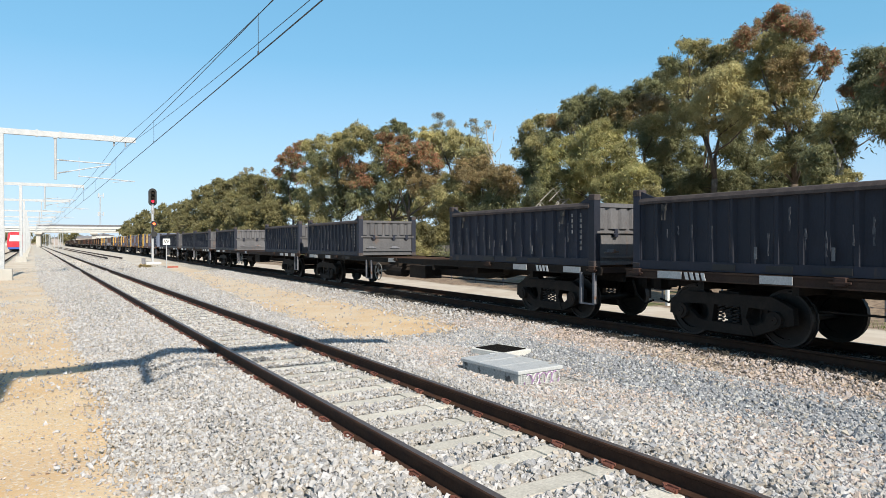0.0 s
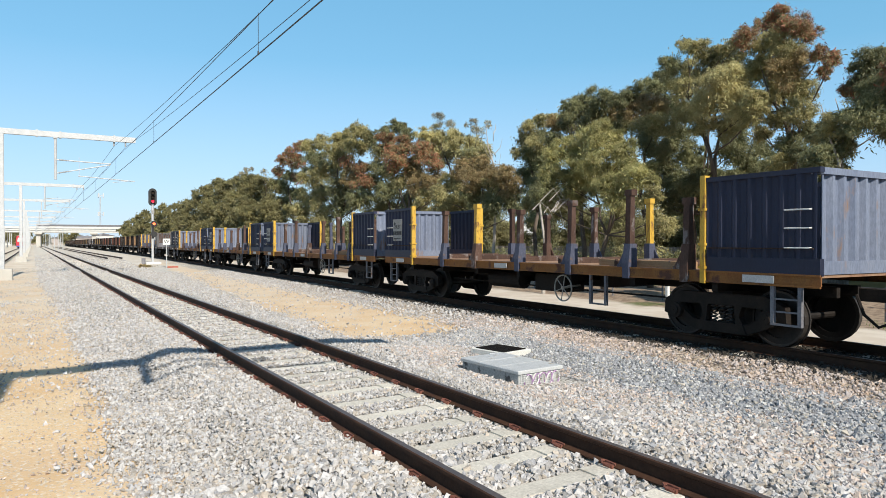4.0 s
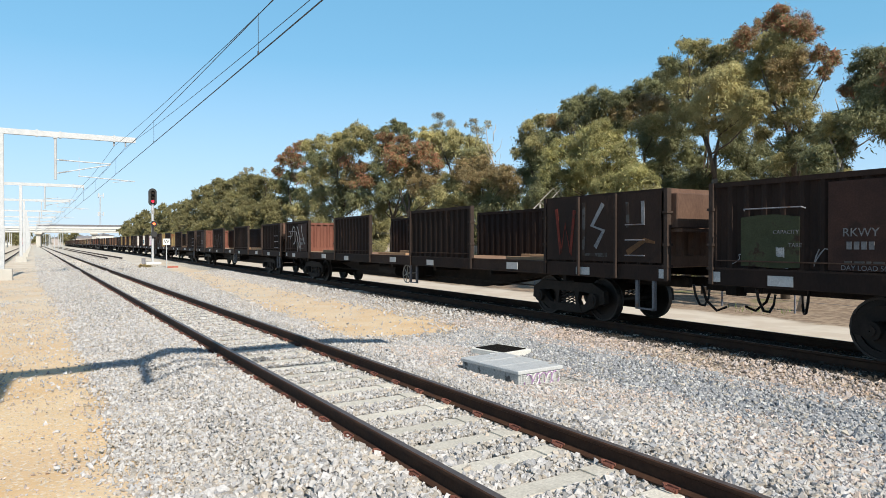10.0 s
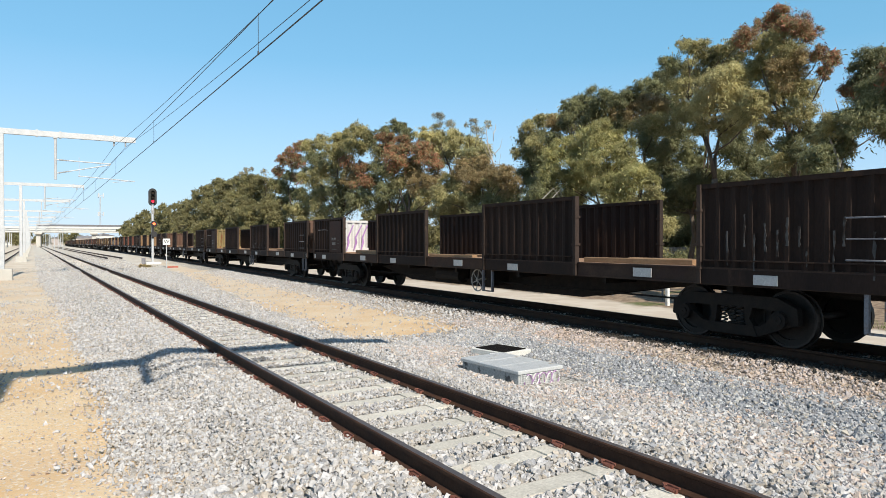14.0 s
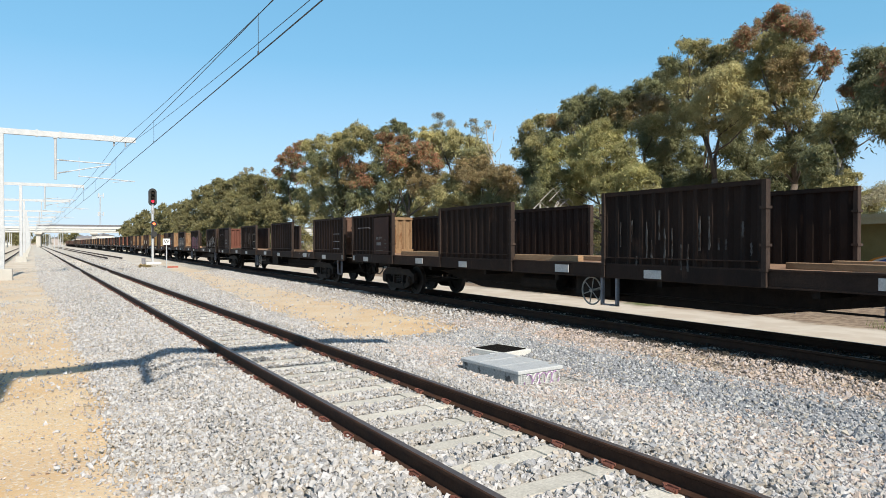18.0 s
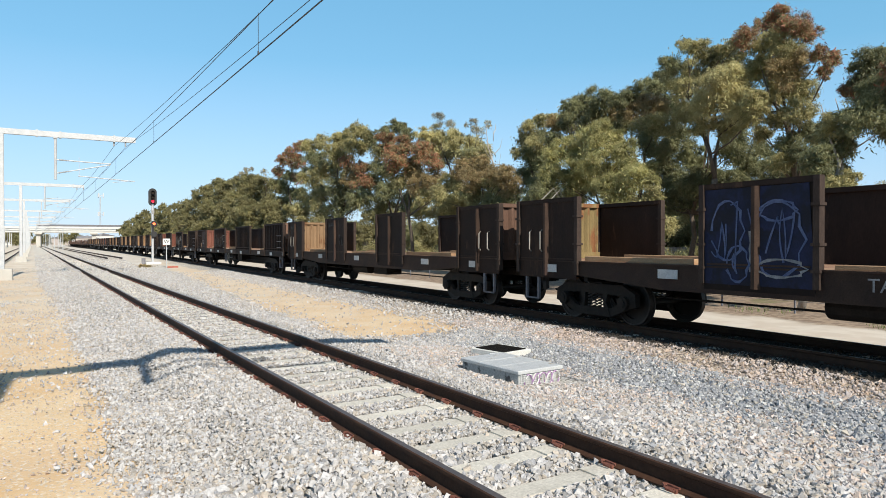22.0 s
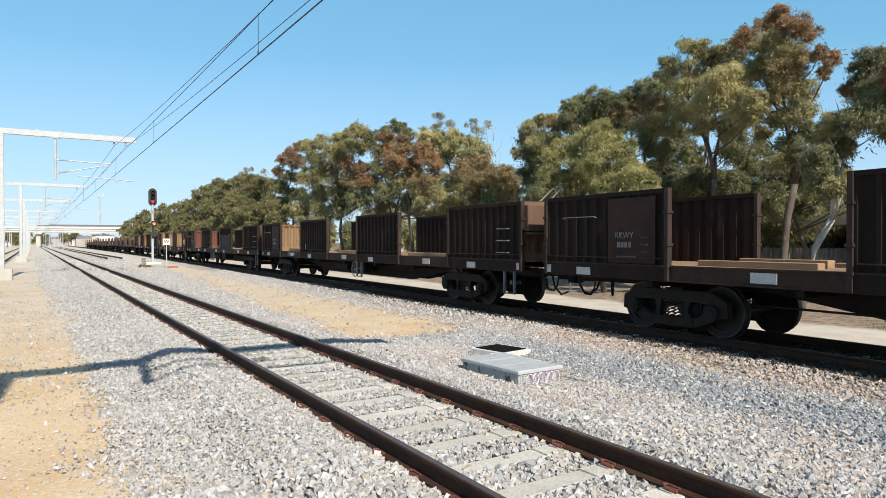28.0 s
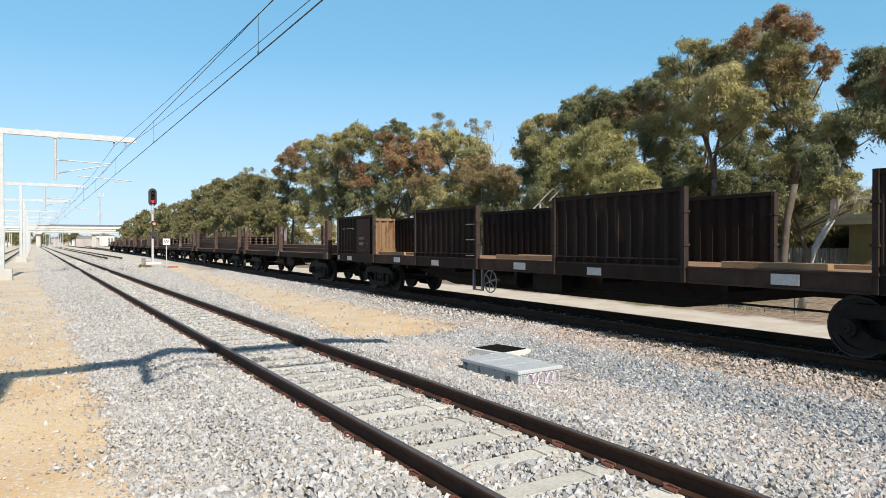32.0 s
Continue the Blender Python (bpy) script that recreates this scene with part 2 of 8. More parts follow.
    "bark_pale": surface("pale_gum_bark", (0.311, 0.281, 0.252), (0.407, 0.377, 0.340), 2, 0.85, 0, 0.2, spots=(0.185, 0.148, 0.118), spot_scale=1.5, spot_at=0.58),
}


# ---- mesh building ----
class Shape:
    """Collects vertices and faces for one mesh."""

    def __init__(self):
        self.v, self.f = [], []

    def add(self, verts, faces):
        k = len(self.v)
        self.v += [tuple(p) for p in verts]
        self.f += [tuple(i + k for i in q) for q in faces]
        return self

    def box(self, x0, x1, y0, y1, z0, z1):
        return self.add([(x, y, z) for x in (x0, x1) for y in (y0, y1) for z in (z0, z1)],
                        [(0, 1, 3, 2), (4, 6, 7, 5), (0, 4, 5, 1), (2, 3, 7, 6), (0, 2, 6, 4), (1, 5, 7, 3)])

    def soft_box(self, x0, x1, y0, y1, z0, z1, c=0.01):
        """A box with its upright edges and its top edge chamfered."""
        def ring(i, z):
            return [(x0 + c + i, y0 + i, z), (x1 - c - i, y0 + i, z), (x1 - i, y0 + c + i, z), (x1 - i, y1 - c - i, z),
                    (x1 - c - i, y1 - i, z), (x0 + c + i, y1 - i, z), (x0 + i, y1 - c - i, z), (x0 + i, y0 + c + i, z)]
        v = ring(0, z0) + ring(0, z1 - c) + ring(c, z1)
        f = [tuple(range(7, -1, -1)), tuple(range(16, 24))]
        for k in (0, 8):
            f += [(k + i, k + (i + 1) % 8, k + 8 + (i + 1) % 8, k + 8 + i) for i in range(8)]
        return self.add(v, f)

    def prism(self, poly, axis, a, b):
        """A 2D outline pushed along an axis from a to b. axis 0: outline in (y, z); 1: in (x, z); 2: in (x, y)."""
        def at(p, w):
            return {0: (w, p[0], p[1]), 1: (p[0], w, p[1]), 2: (p[0], p[1], w)}[axis]
        n = len(poly)
        return self.add([at(p, a) for p in poly] + [at(p, b) for p in poly],
                        [tuple(range(n - 1, -1, -1)), tuple(range(n, 2 * n))] + [(i, (i + 1) % n, n + (i + 1) % n, n + i) for i in range(n)])

    def tube(self, pts, radii, n=8, closed=False):
        pts = [Vector(p) for p in pts]
        if isinstance(radii, (int, float)):
            radii = [radii] * len(pts)
        k0, m = len(self.v), len(pts)
        for i, p in enumerate(pts):
            if closed:
                d = pts[(i + 1) % m] - pts[i - 1]
            else:
                d = pts[min(i + 1, m - 1)] - pts[max(i - 1, 0)]
            d.normalize()
            side = d.cross(Vector((0, 0, 1)) if abs(d.z) < 0.95 else Vector((1, 0, 0))).normalized()
            up = side.cross(d)
            for j in range(n):
                a = 2 * math.pi * j / n
                self.v.append(tuple(p + (side * math.cos(a) + up * math.sin(a)) * radii[i]))
        for i in range(m if closed else m - 1):
            o, q = k0 + i * n, k0 + ((i + 1) % m) * n
            self.f += [(o + j, o + (j + 1) % n, q + (j + 1) % n, q + j) for j in range(n)]
        if not closed:
            self.f += [tuple(k0 + j for j in range(n - 1, -1, -1)), tuple(k0 + (m - 1) * n + j for j in range(n))]
        return self

    def disc(self, centre, axis, r0, r1, w, n=24):
        """A ring (or a disc, r0 = 0) about an axis (0 or 1), w wide."""
        prof = [(r1, -w / 2), (r1, w / 2), (max(r0, 0.001), w / 2), (max(r0, 0.001), -w / 2)]
        v, f = [], []
        for i in range(n):
            a = 2 * math.pi * i / n
            for r, h in prof:
                p = [0, 0, r * math.sin(a)]
                p[axis], p[1 - axis] = h, r * math.cos(a)
                v.append([p[k] + centre[k] for k in range(3)])
        for i in range(n):
            o, q = 4 * i, 4 * ((i + 1) % n)
            f += [(o + j, q + j, q + (j + 1) % 4, o + (j + 1) % 4) for j in range(4)]
        return self.add(v, f)

    def sheet(self, path, z0, z1, t, up=None):
        """An upright sheet, t thick, along a path of (x, y)."""
        n = len(path)
        nor = []
        for i in range(n):
            a, b = path[max(i - 1, 0)], path[min(i + 1, n - 1)]
            dx, dy = b[0] - a[0], b[1] - a[1]
            k = math.hypot(dx, dy) or 1
            nor.append((dy / k * t, -dx / k * t))
        fr = [(p[0], p[1]) for p in path]
        bk = [(p[0] + q[0], p[1] + q[1]) for p, q in zip(path, nor)]
        v = [(*p, z) for z in (z0, z1) for p in fr] + [(*p, z) for z in (z0, z1) for p in bk]
        f = []
        for i in range(n - 1):
            f += [(i, n + i, n + i + 1, i + 1), (2 * n + i, 2 * n + i + 1, 3 * n + i + 1, 3 * n + i),
                  (n + i, 3 * n + i, 3 * n + i + 1, n + i + 1), (i, i + 1, 2 * n + i + 1, 2 * n + i)]
        f += [(0, 2 * n, 3 * n, n), (n - 1, 2 * n - 1, 4 * n - 1, 3 * n - 1)]
        return self.add(v, f)

    def mesh(self, name, material=None, smooth=False):
        me = bpy.data.meshes.new(name)
        me.from_pydata(self.v, [], self.f)
        bm = bmesh.new()
        bm.from_mesh(me)
        bmesh.ops.recalc_face_normals(bm, faces=bm.faces)
        bm.to_mesh(me)
        bm.free()
        if material:
            me.materials.append(material)
        if smooth:
            me.shade_smooth()
        return me


def wave(length, pitch, depth, duty=0.5):
    """Steps of a trapezoidal corrugation along a length: (offset, distance along)."""
    k = max(1, round(length / pitch))
    p = length / k
    out = []
    for i in range(k):
        a = i * p
        out += [(0, a + 0.10 * p), (depth, a + (0.5 - duty / 2 + 0.10) * p), (depth, a + (0.5 + duty / 2) * p), (0, a + (0.90 + 0.1 * duty) * p)]
    return [(0, 0)] + out + [(0, length)]


def part(name, data, material, parent, label="", at=None, smooth=False):
    """One mesh as a part of a thing, or of a part."""
    if isinstance(data, Shape):
        data = data.mesh(name, M[material] if isinstance(material, str) else material, smooth)
    ob = new(name, data)
    ob.parent = parent
    if at is not None:
        ob.matrix_basis = at
    if label:
        ob["label"] = label
    return ob


def thing(name, label, category, group="", at=None):
    ob = new(name)
    if at is not None:
        ob.matrix_basis = at
    return tagged(ob, label, category, group)


def ground_piece(name, data, material, label, kind="structure"):
    if isinstance(data, Shape):
        data = data.mesh(name, M[material] if isinstance(material, str) else material)
    return tagged(new(name, data), label, "", "", kind)


# ---- the plan: a straight near track, and the freight line bending gently beside it ----
NEAR_X = 3.40


def line_x(y):
    """Across-position of the freight line's centre at a distance along."""
    if y < 260:
        return 10.937 + 0.03739 * y - 7.74e-5 * y * y
    d = y - 260
    if d < 290:
        return 15.426 - 0.00286 * d + 7.74e-5 * d * d
    return 21.106 + 0.042 * (d - 290)


def line_slope(y):
    return (line_x(y + 0.5) - line_x(y - 0.5))


def line_pose(s, z=0.0):
    return pose(line_x(s), s, z, 0, 0, -math.degrees(math.atan(line_slope(s))))


def ground_z(x, y):
    """Height of the ground: two ballast beds, sand between and beside them, a track road behind."""
    c = line_x(y) if y > -20 else line_x(-20)
    pts = [(-3000, -0.42), (-6.0, -0.36), (-0.4, -0.29), (1.45, -0.27), (1.85, -0.10), (2.15, -0.105), (2.5, -0.165), (2.78, -0.198), (4.02, -0.198), (4.25, -0.165), (4.8, -0.165), (6.0, -0.29), (7.0, -0.31),
           (c - 2.3, -0.26), (c - 1.55, -0.17), (c + 1.5, -0.17), (c + 2.6, -0.42), (c + 3.2, -0.46), (c + 9, -0.46), (c + 14, -0.3), (3000, 0.0)]
    for (a, za), (b, zb) in zip(pts, pts[1:]):
        if a <= x <= b:
            return za + (zb - za) * (x - a) / max(b - a, 1e-6)
    return 0.0


# ---- ground ----
def ground_material():
    m = bpy.data.materials.new("railway_ground")
    m.use_nodes = True
    n, l = m.node_tree.nodes, m.node_tree.links
    bsdf = n["Principled BSDF"]
    bsdf.inputs["Roughness"].default_value = 0.95
    geo = n.new("ShaderNodeNewGeometry")
    sep = n.new("ShaderNodeSeparateXYZ")
    l.new(geo.outputs["Position"], sep.inputs[0])

    def math_node(op, a, b=None, c=None):
        k = n.new("ShaderNodeMath")
        k.operation = op
        for i, val in enumerate((a, b, c)):
            if val is None:
                continue
            if isinstance(val, (int, float)):
                k.inputs[i].default_value = val
            else:
                l.new(val, k.inputs[i])
        return k.outputs[0]

    def noise_at(sc, detail=4):
        t = n.new("ShaderNodeTexNoise")
        t.inputs["Scale"].default_value, t.inputs["Detail"].default_value = sc, detail
        l.new(geo.outputs["Position"], t.inputs["Vector"])
        return t.outputs["Fac"]

    def soft(val, a, b):
        r = n.new("ShaderNodeMapRange")
        r.interpolation_type = "SMOOTHSTEP"
        r.inputs["From Min"].default_value, r.inputs["From Max"].default_value = a, b
        l.new(val, r.inputs["Value"])
        return r.outputs["Result"]

    def mix(fac, a, b, mode="MIX"):
        x = n.new("ShaderNodeMix")
        x.data_type, x.blend_type = "RGBA", mode
        for sock, val in ((x.inputs["Factor"], fac), (x.inputs["A"], a), (x.inputs["B"], b)):
            if hasattr(val, "is_output"):
                l.new(val, sock)
            elif isinstance(val, (int, float)):
                sock.default_value = val
            else:
                sock.default_value = (*val, 1)
        return x.outputs["Result"]

    px, py = sep.outputs["X"], sep.outputs["Y"]
    wob = math_node("MULTIPLY_ADD", noise_at(0.55), 1.9, -0.95)
    wob2 = math_node("MULTIPLY_ADD", noise_at(3.0), 0.5, -0.25)
    x = math_node("ADD", math_node("ADD", px, wob), wob2)
    # across the freight line, measured from its centre
    bend = math_node("MULTIPLY_ADD", py, 0.037, 10.94)
    xr = math_node("SUBTRACT", x, bend)
    sand = mix(soft(noise_at(0.8), 0.35, 0.65), (0.540, 0.355, 0.180), (0.600, 0.445, 0.270))
    sand = mix(soft(noise_at(22, 6), 0.53, 0.66), sand, (0.600, 0.510, 0.395))
    grit = n.new("ShaderNodeTexVoronoi")
    grit.inputs["Scale"].default_value = 34
    l.new(geo.outputs["Position"], grit.inputs["Vector"])
    gc = n.new("ShaderNodeSeparateColor")
    l.new(grit.outputs["Color"], gc.inputs[0])
    pebble = mix(gc.outputs[1], (0.330, 0.265, 0.185), (0.503, 0.459, 0.392))
    sand = mix(math_node("MULTIPLY", soft(gc.outputs[0], 0.62, 0.66), math_node("SUBTRACT", 1.0, soft(grit.outputs["Distance"], 0.25, 0.5))), sand, pebble)
    sand = mix(math_node("MULTIPLY", soft(noise_at(70, 3), 0.55, 0.7), 0.6), sand, (0.36, 0.24, 0.135))
    sand = mix(math_node("MULTIPLY", soft(noise_at(0.25, 3), 0.52, 0.66), 0.3), sand, (0.56, 0.50, 0.42))
    sand = mix(math_node("MULTIPLY", soft(math_node("ADD", py, math_node("MULTIPLY", wob, 6.0)), 10, 26), math_node("MULTIPLY_ADD", noise_at(1.6, 5), 0.8, -0.05)), sand, mix(noise_at(14, 5), (0.40, 0.375, 0.335), (0.56, 0.53, 0.48)))
    # crushed stone seen as small cells
    vor = n.new("ShaderNodeTexVoronoi")
    vor.inputs["Scale"].default_value = 21
    l.new(geo.outputs["Position"], vor.inputs["Vector"])
    cell = n.new("ShaderNodeSeparateColor")
    l.new(vor.outputs["Color"], cell.inputs[0])
    gap = soft(vor.outputs["Distance"], 0.45, 0.75)
    stone = mix(cell.outputs[0], (0.280, 0.266, 0.240), (0.510, 0.490, 0.455))
    blue = mix(cell.outputs[1], (0.165, 0.172, 0.185), (0.350, 0.355, 0.360))
    tan = mix(cell.outputs[0], (0.340, 0.275, 0.205), (0.480, 0.410, 0.325))
    road = mix(soft(noise_at(1.2), 0.4, 0.6), (0.459, 0.392, 0.318), (0.518, 0.459, 0.385))
    grass = mix(soft(noise_at(6), 0.4, 0.6), (0.074, 0.096, 0.022), (0.148, 0.133, 0.052))
    litter = mix(soft(noise_at(5, 6), 0.4, 0.6), (0.163, 0.111, 0.074), (0.281, 0.207, 0.141))
    far = soft(py, 18, 40)
    # joints between the stones no longer show far away on the bed
    ball = mix(math_node("MULTIPLY", gap, math_node("MULTIPLY_ADD", far, -0.55, 1.0)), mix(soft(noise_at(9, 6), 0.4, 0.62), stone, (0.53, 0.505, 0.46)), (0.148, 0.130, 0.110))
    bed = math_node("MULTIPLY_ADD", soft(py, 20, 50), 0.7, x)
    col = mix(soft(bed, 0.7, 1.1), sand, ball)
    mid_sand = math_node("MULTIPLY", soft(math_node("SUBTRACT", x, math_node("MULTIPLY", py, 0.085)), 4.0, 4.5), soft(math_node("SUBTRACT", py, math_node("MULTIPLY", wob, 1.2)), 10.8, 12.8))
    col = mix(math_node("MULTIPLY", soft(x, 6.6, 7.2), math_node("SUBTRACT", 1.0, soft(py, 11, 14))), col, mix(gap, blue, (0.118, 0.111, 0.104)))
    col = mix(mid_sand, col, sand)
    col = mix(math_node("MULTIPLY", soft(xr, -2.75, -2.3), math_node("SUBTRACT", 1.0, soft(py, 60, 90))), col, mix(gap, tan, (0.133, 0.104, 0.081)))
    col = mix(math_node("MULTIPLY", soft(xr, -2.9, -2.3), far), col, mix(gap, stone, (0.148, 0.126, 0.104)))
    # dusty sand between the tracks farther off
    col = mix(math_node("MULTIPLY", soft(py, 42, 75), 0.7), col, mix(soft(noise_at(0.5), 0.4, 0.6), (0.50, 0.43, 0.34), (0.58, 0.53, 0.46)))
    # the train's shadow on the freight bed, painted as a dark band
    train_shade = math_node("MULTIPLY", soft(xr, -1.75, -1.35), math_node("SUBTRACT", 1.0, soft(xr, 1.4, 1.9)))
    col = mix(train_shade, col, mix(cell.outputs[0], (0.022, 0.019, 0.016), (0.06, 0.052, 0.044)))
    col = mix(soft(xr, 2.1, 2.6), col, road)
    col = mix(soft(xr, 6.2, 6.9), col, mix(soft(noise_at(0.4), 0.60, 0.72), litter, grass))
    col = mix(soft(xr, 25, 40), col, litter)
    l.new(col, bsdf.inputs["Base Color"])
    b = n.new("ShaderNodeBump")
    b.inputs["Strength"].default_value, b.inputs["Distance"].default_value = 0.3, 0.012
    l.new(math_node("SUBTRACT", noise_at(45, 6), vor.outputs["Distance"]), b.inputs["Height"])
    l.new(b.outputs["Normal"], bsdf.inputs["Normal"])
    return m


M["ground"] = ground_material()


def build_ground():
    xs = [-3000, -800, -200, -60, -20, -10] + [-6 + 0.4 * i for i in range(17)] + [0.8 + 0.12 * i for i in range(38)] + [5.4 + 0.4 * i for i in range(43)] + [23, 25, 28, 32, 40, 60, 100, 200, 800, 3000]
    ys = [-800, -100, -30, -12, -6] + [-3 + 0.5 * i for i in range(66)] + [32, 35, 40, 45, 50, 60, 70, 80, 100, 120, 150, 180, 210, 250, 300, 350, 420, 500, 600, 800, 1200, 3500]
    v = []
    for y in ys:
        for x in xs:
            near = abs(x) < 30 and -5 < y < 40
            v.append((x, y, ground_z(x, y) + (0.035 * noise.noise((x * 0.9, y * 0.9, 0)) - 0.01 if near else 0)))
    w = len(xs)
    s = Shape()
    s.add(v, [(j * w + i, j * w + i + 1, (j + 1) * w + i + 1, (j + 1) * w + i) for j in range(len(ys) - 1) for i in range(w - 1)])
    ob = ground_piece("ground", s, "ground", "sandy railway ground with pale crushed ballast")
    ob.data.shade_smooth()


build_ground()


# ---- rails ----
def rail_section(c):
    """Outline of a flat-bottom rail about x = c; its head is at z = 0."""
    half = [(0.07, -0.168), (0.07, -0.158), (0.012, -0.135), (0.009, -0.05), (0.035, -0.036), (0.036, -0.010), (0.028, 0.0)]
    return [(c + x, z) for x, z in half] + [(c - x, z) for x, z in reversed(half)]


def rail_run(name, xs_of_y, ys, off, label):
    s = Shape()
    sec = rail_section(0)
    n = len(sec)
    for y in ys:
        s.v += [(xs_of_y(y) + off + x, y, z) for x, z in sec]
    for k in range(len(ys) - 1):
        o = k * n
        s.f += [(o + i, o + (i + 1) % n, o + n + (i + 1) % n, o + n + i) for i in range(n)]
    me = s.mesh(name, M["rail_side"])
    me.materials.append(M["rail_head"])
    for p in me.polygons:
        if all(me.vertices[i].co.z > -0.002 for i in p.vertices):
            p.material_index = 1
    return tagged(new(name, me), label, "rail", "running rails", "structure")


NEAR_YS = [-30, 0, 30, 80, 150, 300, 600, 1000]
LINE_YS = [-30 + 10 * i for i in range(70)]
for off in (-0.753, 0.753):
    rail_run("rail", lambda y: NEAR_X, NEAR_YS, off, "dark rusty steel rail on concrete sleepers")
    rail_run("rail", line_x, LINE_YS, off, "steel rail of the freight line")
LEFT_X = -3.05
for off in (-0.753, 0.753):
    rail_run("rail", lambda y: LEFT_X, NEAR_YS, off, "distant steel rail of the commuter line")


def sleeper_shape():
    s = Shape()
    prof = [(-0.13, -0.40), (0.13, -0.40), (0.11, -0.175), (-0.11, -0.175)]
    low = [(-0.13, -0.40), (0.13, -0.40), (0.105, -0.19), (-0.105, -0.19)]
    s.prism([(y, z) for y, z in prof], 0, -1.25, -0.45)
    s.prism([(y, z) for y, z in low], 0, -0.45, 0.45)
    s.prism([(y, z) for y, z in prof], 0, 0.45, 1.25)
    return s


def clip_shape():
    s = Shape()
    for sx in (-1, 1):
        s.box(sx * 0.075 - 0.015, sx * 0.075 + 0.03 * (1 if sx > 0 else 1), -0.05, 0.05, -0.176, -0.145)
        pts = [(sx * 0.055, -0.06, -0.14), (sx * 0.06, 0.05, -0.135), (sx * 0.095, 0.065, -0.13), (sx * 0.12, 0.03, -0.135), (sx * 0.11, -0.05, -0.15)]
        s.tube(pts, 0.0105, 5)
    return s


SLEEPER = sleeper_shape().mesh("sleeper", M["sleeper"])
CLIP = clip_shape().mesh("rail_clip", M["clip"])


def build_track(name, x_of, y0, count, pitch, label, clips):
    tr = tagged(new(name), label, "track", "", "structure")
    for i in range(count):
        y = y0 + i * pitch
        turn = -math.degrees(math.atan(x_of(y + 0.5) - x_of(y - 0.5)))
        at = pose(x_of(y) + random.uniform(-0.01, 0.01), y, random.uniform(-0.004, 0.004), 0, 0, turn + random.uniform(-0.4, 0.4))
        sl = part("sleeper", SLEEPER, None, tr, at=at)
        if i < clips:
            for off in (-0.753, 0.753):
                part("rail_clip", CLIP, None, sl, at=pose(off, 0, 0))
    return tr


build_track("near_track", lambda y: NEAR_X, 0.752, 130, 0.6386, "pale concrete sleepers with rusty clips in ballast", 60)
build_track("freight_track", line_x, 0.5, 60, 0.632, "concrete sleepers of the freight line in ballast", 0)


# ---- ballast stones ----
def stone_field(name, region, count, size, material, label, seed, flat=0.8, shard=False, vary=0.36):
    """Loose crushed stones strewn over a region; region(u, v) gives (x, y) or None; shards have six corners."""
    rng = np.random.default_rng(seed)
    if shard:
        form = np.array([(1.2, 0, 0), (-1.2, 0, 0), (0, 1.2, 0), (0, -1.2, 0), (0, 0, 1.2), (0, 0, -1.2)], float)
        faces = np.array([(0, 2, 4), (2, 1, 4), (1, 3, 4), (3, 0, 4), (2, 0, 5), (1, 2, 5), (3, 1, 5), (0, 3, 5)])
    else:
        form = np.array([(x, y, z) for x in (-1, 1) for y in (-1, 1) for z in (-1, 1)], float)
        faces = np.array([(0, 1, 3, 2), (4, 6, 7, 5), (0, 4, 5, 1), (2, 3, 7, 6), (0, 2, 6, 4), (1, 5, 7, 3)])
    spots = []
    while len(spots) < count:
        p = region(rng.random(), rng.random())
        if p is not None:
            spots.append((p[0], p[1], ground_z(p[0], p[1])))
    spots = np.array(spots)
    n, c, k = len(spots), len(form), faces.shape[1]
    v = form[None] * (1 + rng.uniform(-0.55, 0.3, (n, c, 3))) + (rng.uniform(-0.22, 0.22, (n, c, 3)) if shard else 0)
    v *= (rng.uniform(0.42, 1.0, (n, 1, 3)) * np.array([1, 1, flat])) * (size * np.minimum(rng.lognormal(0, vary, (n, 1, 1)), 2.1)) * 0.5
    q = rng.normal(size=(n, 4))
    q /= np.linalg.norm(q, axis=1)[:, None]
    w, x, y, z = q.T
    rot = np.stack([np.stack([1 - 2 * (y * y + z * z), 2 * (x * y - z * w), 2 * (x * z + y * w)], -1),
                    np.stack([2 * (x * y + z * w), 1 - 2 * (x * x + z * z), 2 * (y * z - x * w)], -1),
                    np.stack([2 * (x * z - y * w), 2 * (y * z + x * w), 1 - 2 * (x * x + y * y)], -1)], 1)
    v = np.einsum("nij,nkj->nki", rot, v)
    v += spots[:, None, :] + (size * rng.uniform(0.08, 0.42, (n, 1, 1))) * np.array([0, 0, 1])
    f = (faces[None] + c * np.arange(n)[:, None, None]).reshape(-1, k)
    me = bpy.data.meshes.new(name)
    me.vertices.add(n * c)
    me.vertices.foreach_set("co", v.reshape(-1))
    me.loops.add(f.size)
    me.loops.foreach_set("vertex_index", f.reshape(-1).astype(np.int32))
    me.polygons.add(len(f))
    me.polygons.foreach_set("loop_start", np.arange(0, f.size, k, dtype=np.int32))
    me.update(calc_edges=True)
    me.shade_flat()
    me.materials.append(M[material])
    return tagged(new(name, me), label, "stones", "", "stuff")


M["stone_pale"] = surface("pale_ballast", (0.336, 0.314, 0.293), (0.423, 0.404, 0.391), 30, 0.9, 0, 0.3,
                          island_colours=((0.444, 0.435, 0.431), (0.356, 0.344, 0.332), (0.267, 0.262, 0.265), (0.463, 0.449, 0.446), (0.395, 0.344, 0.287), (0.326, 0.329, 0.347), (0.476, 0.469, 0.474), (0.306, 0.278, 0.242)))
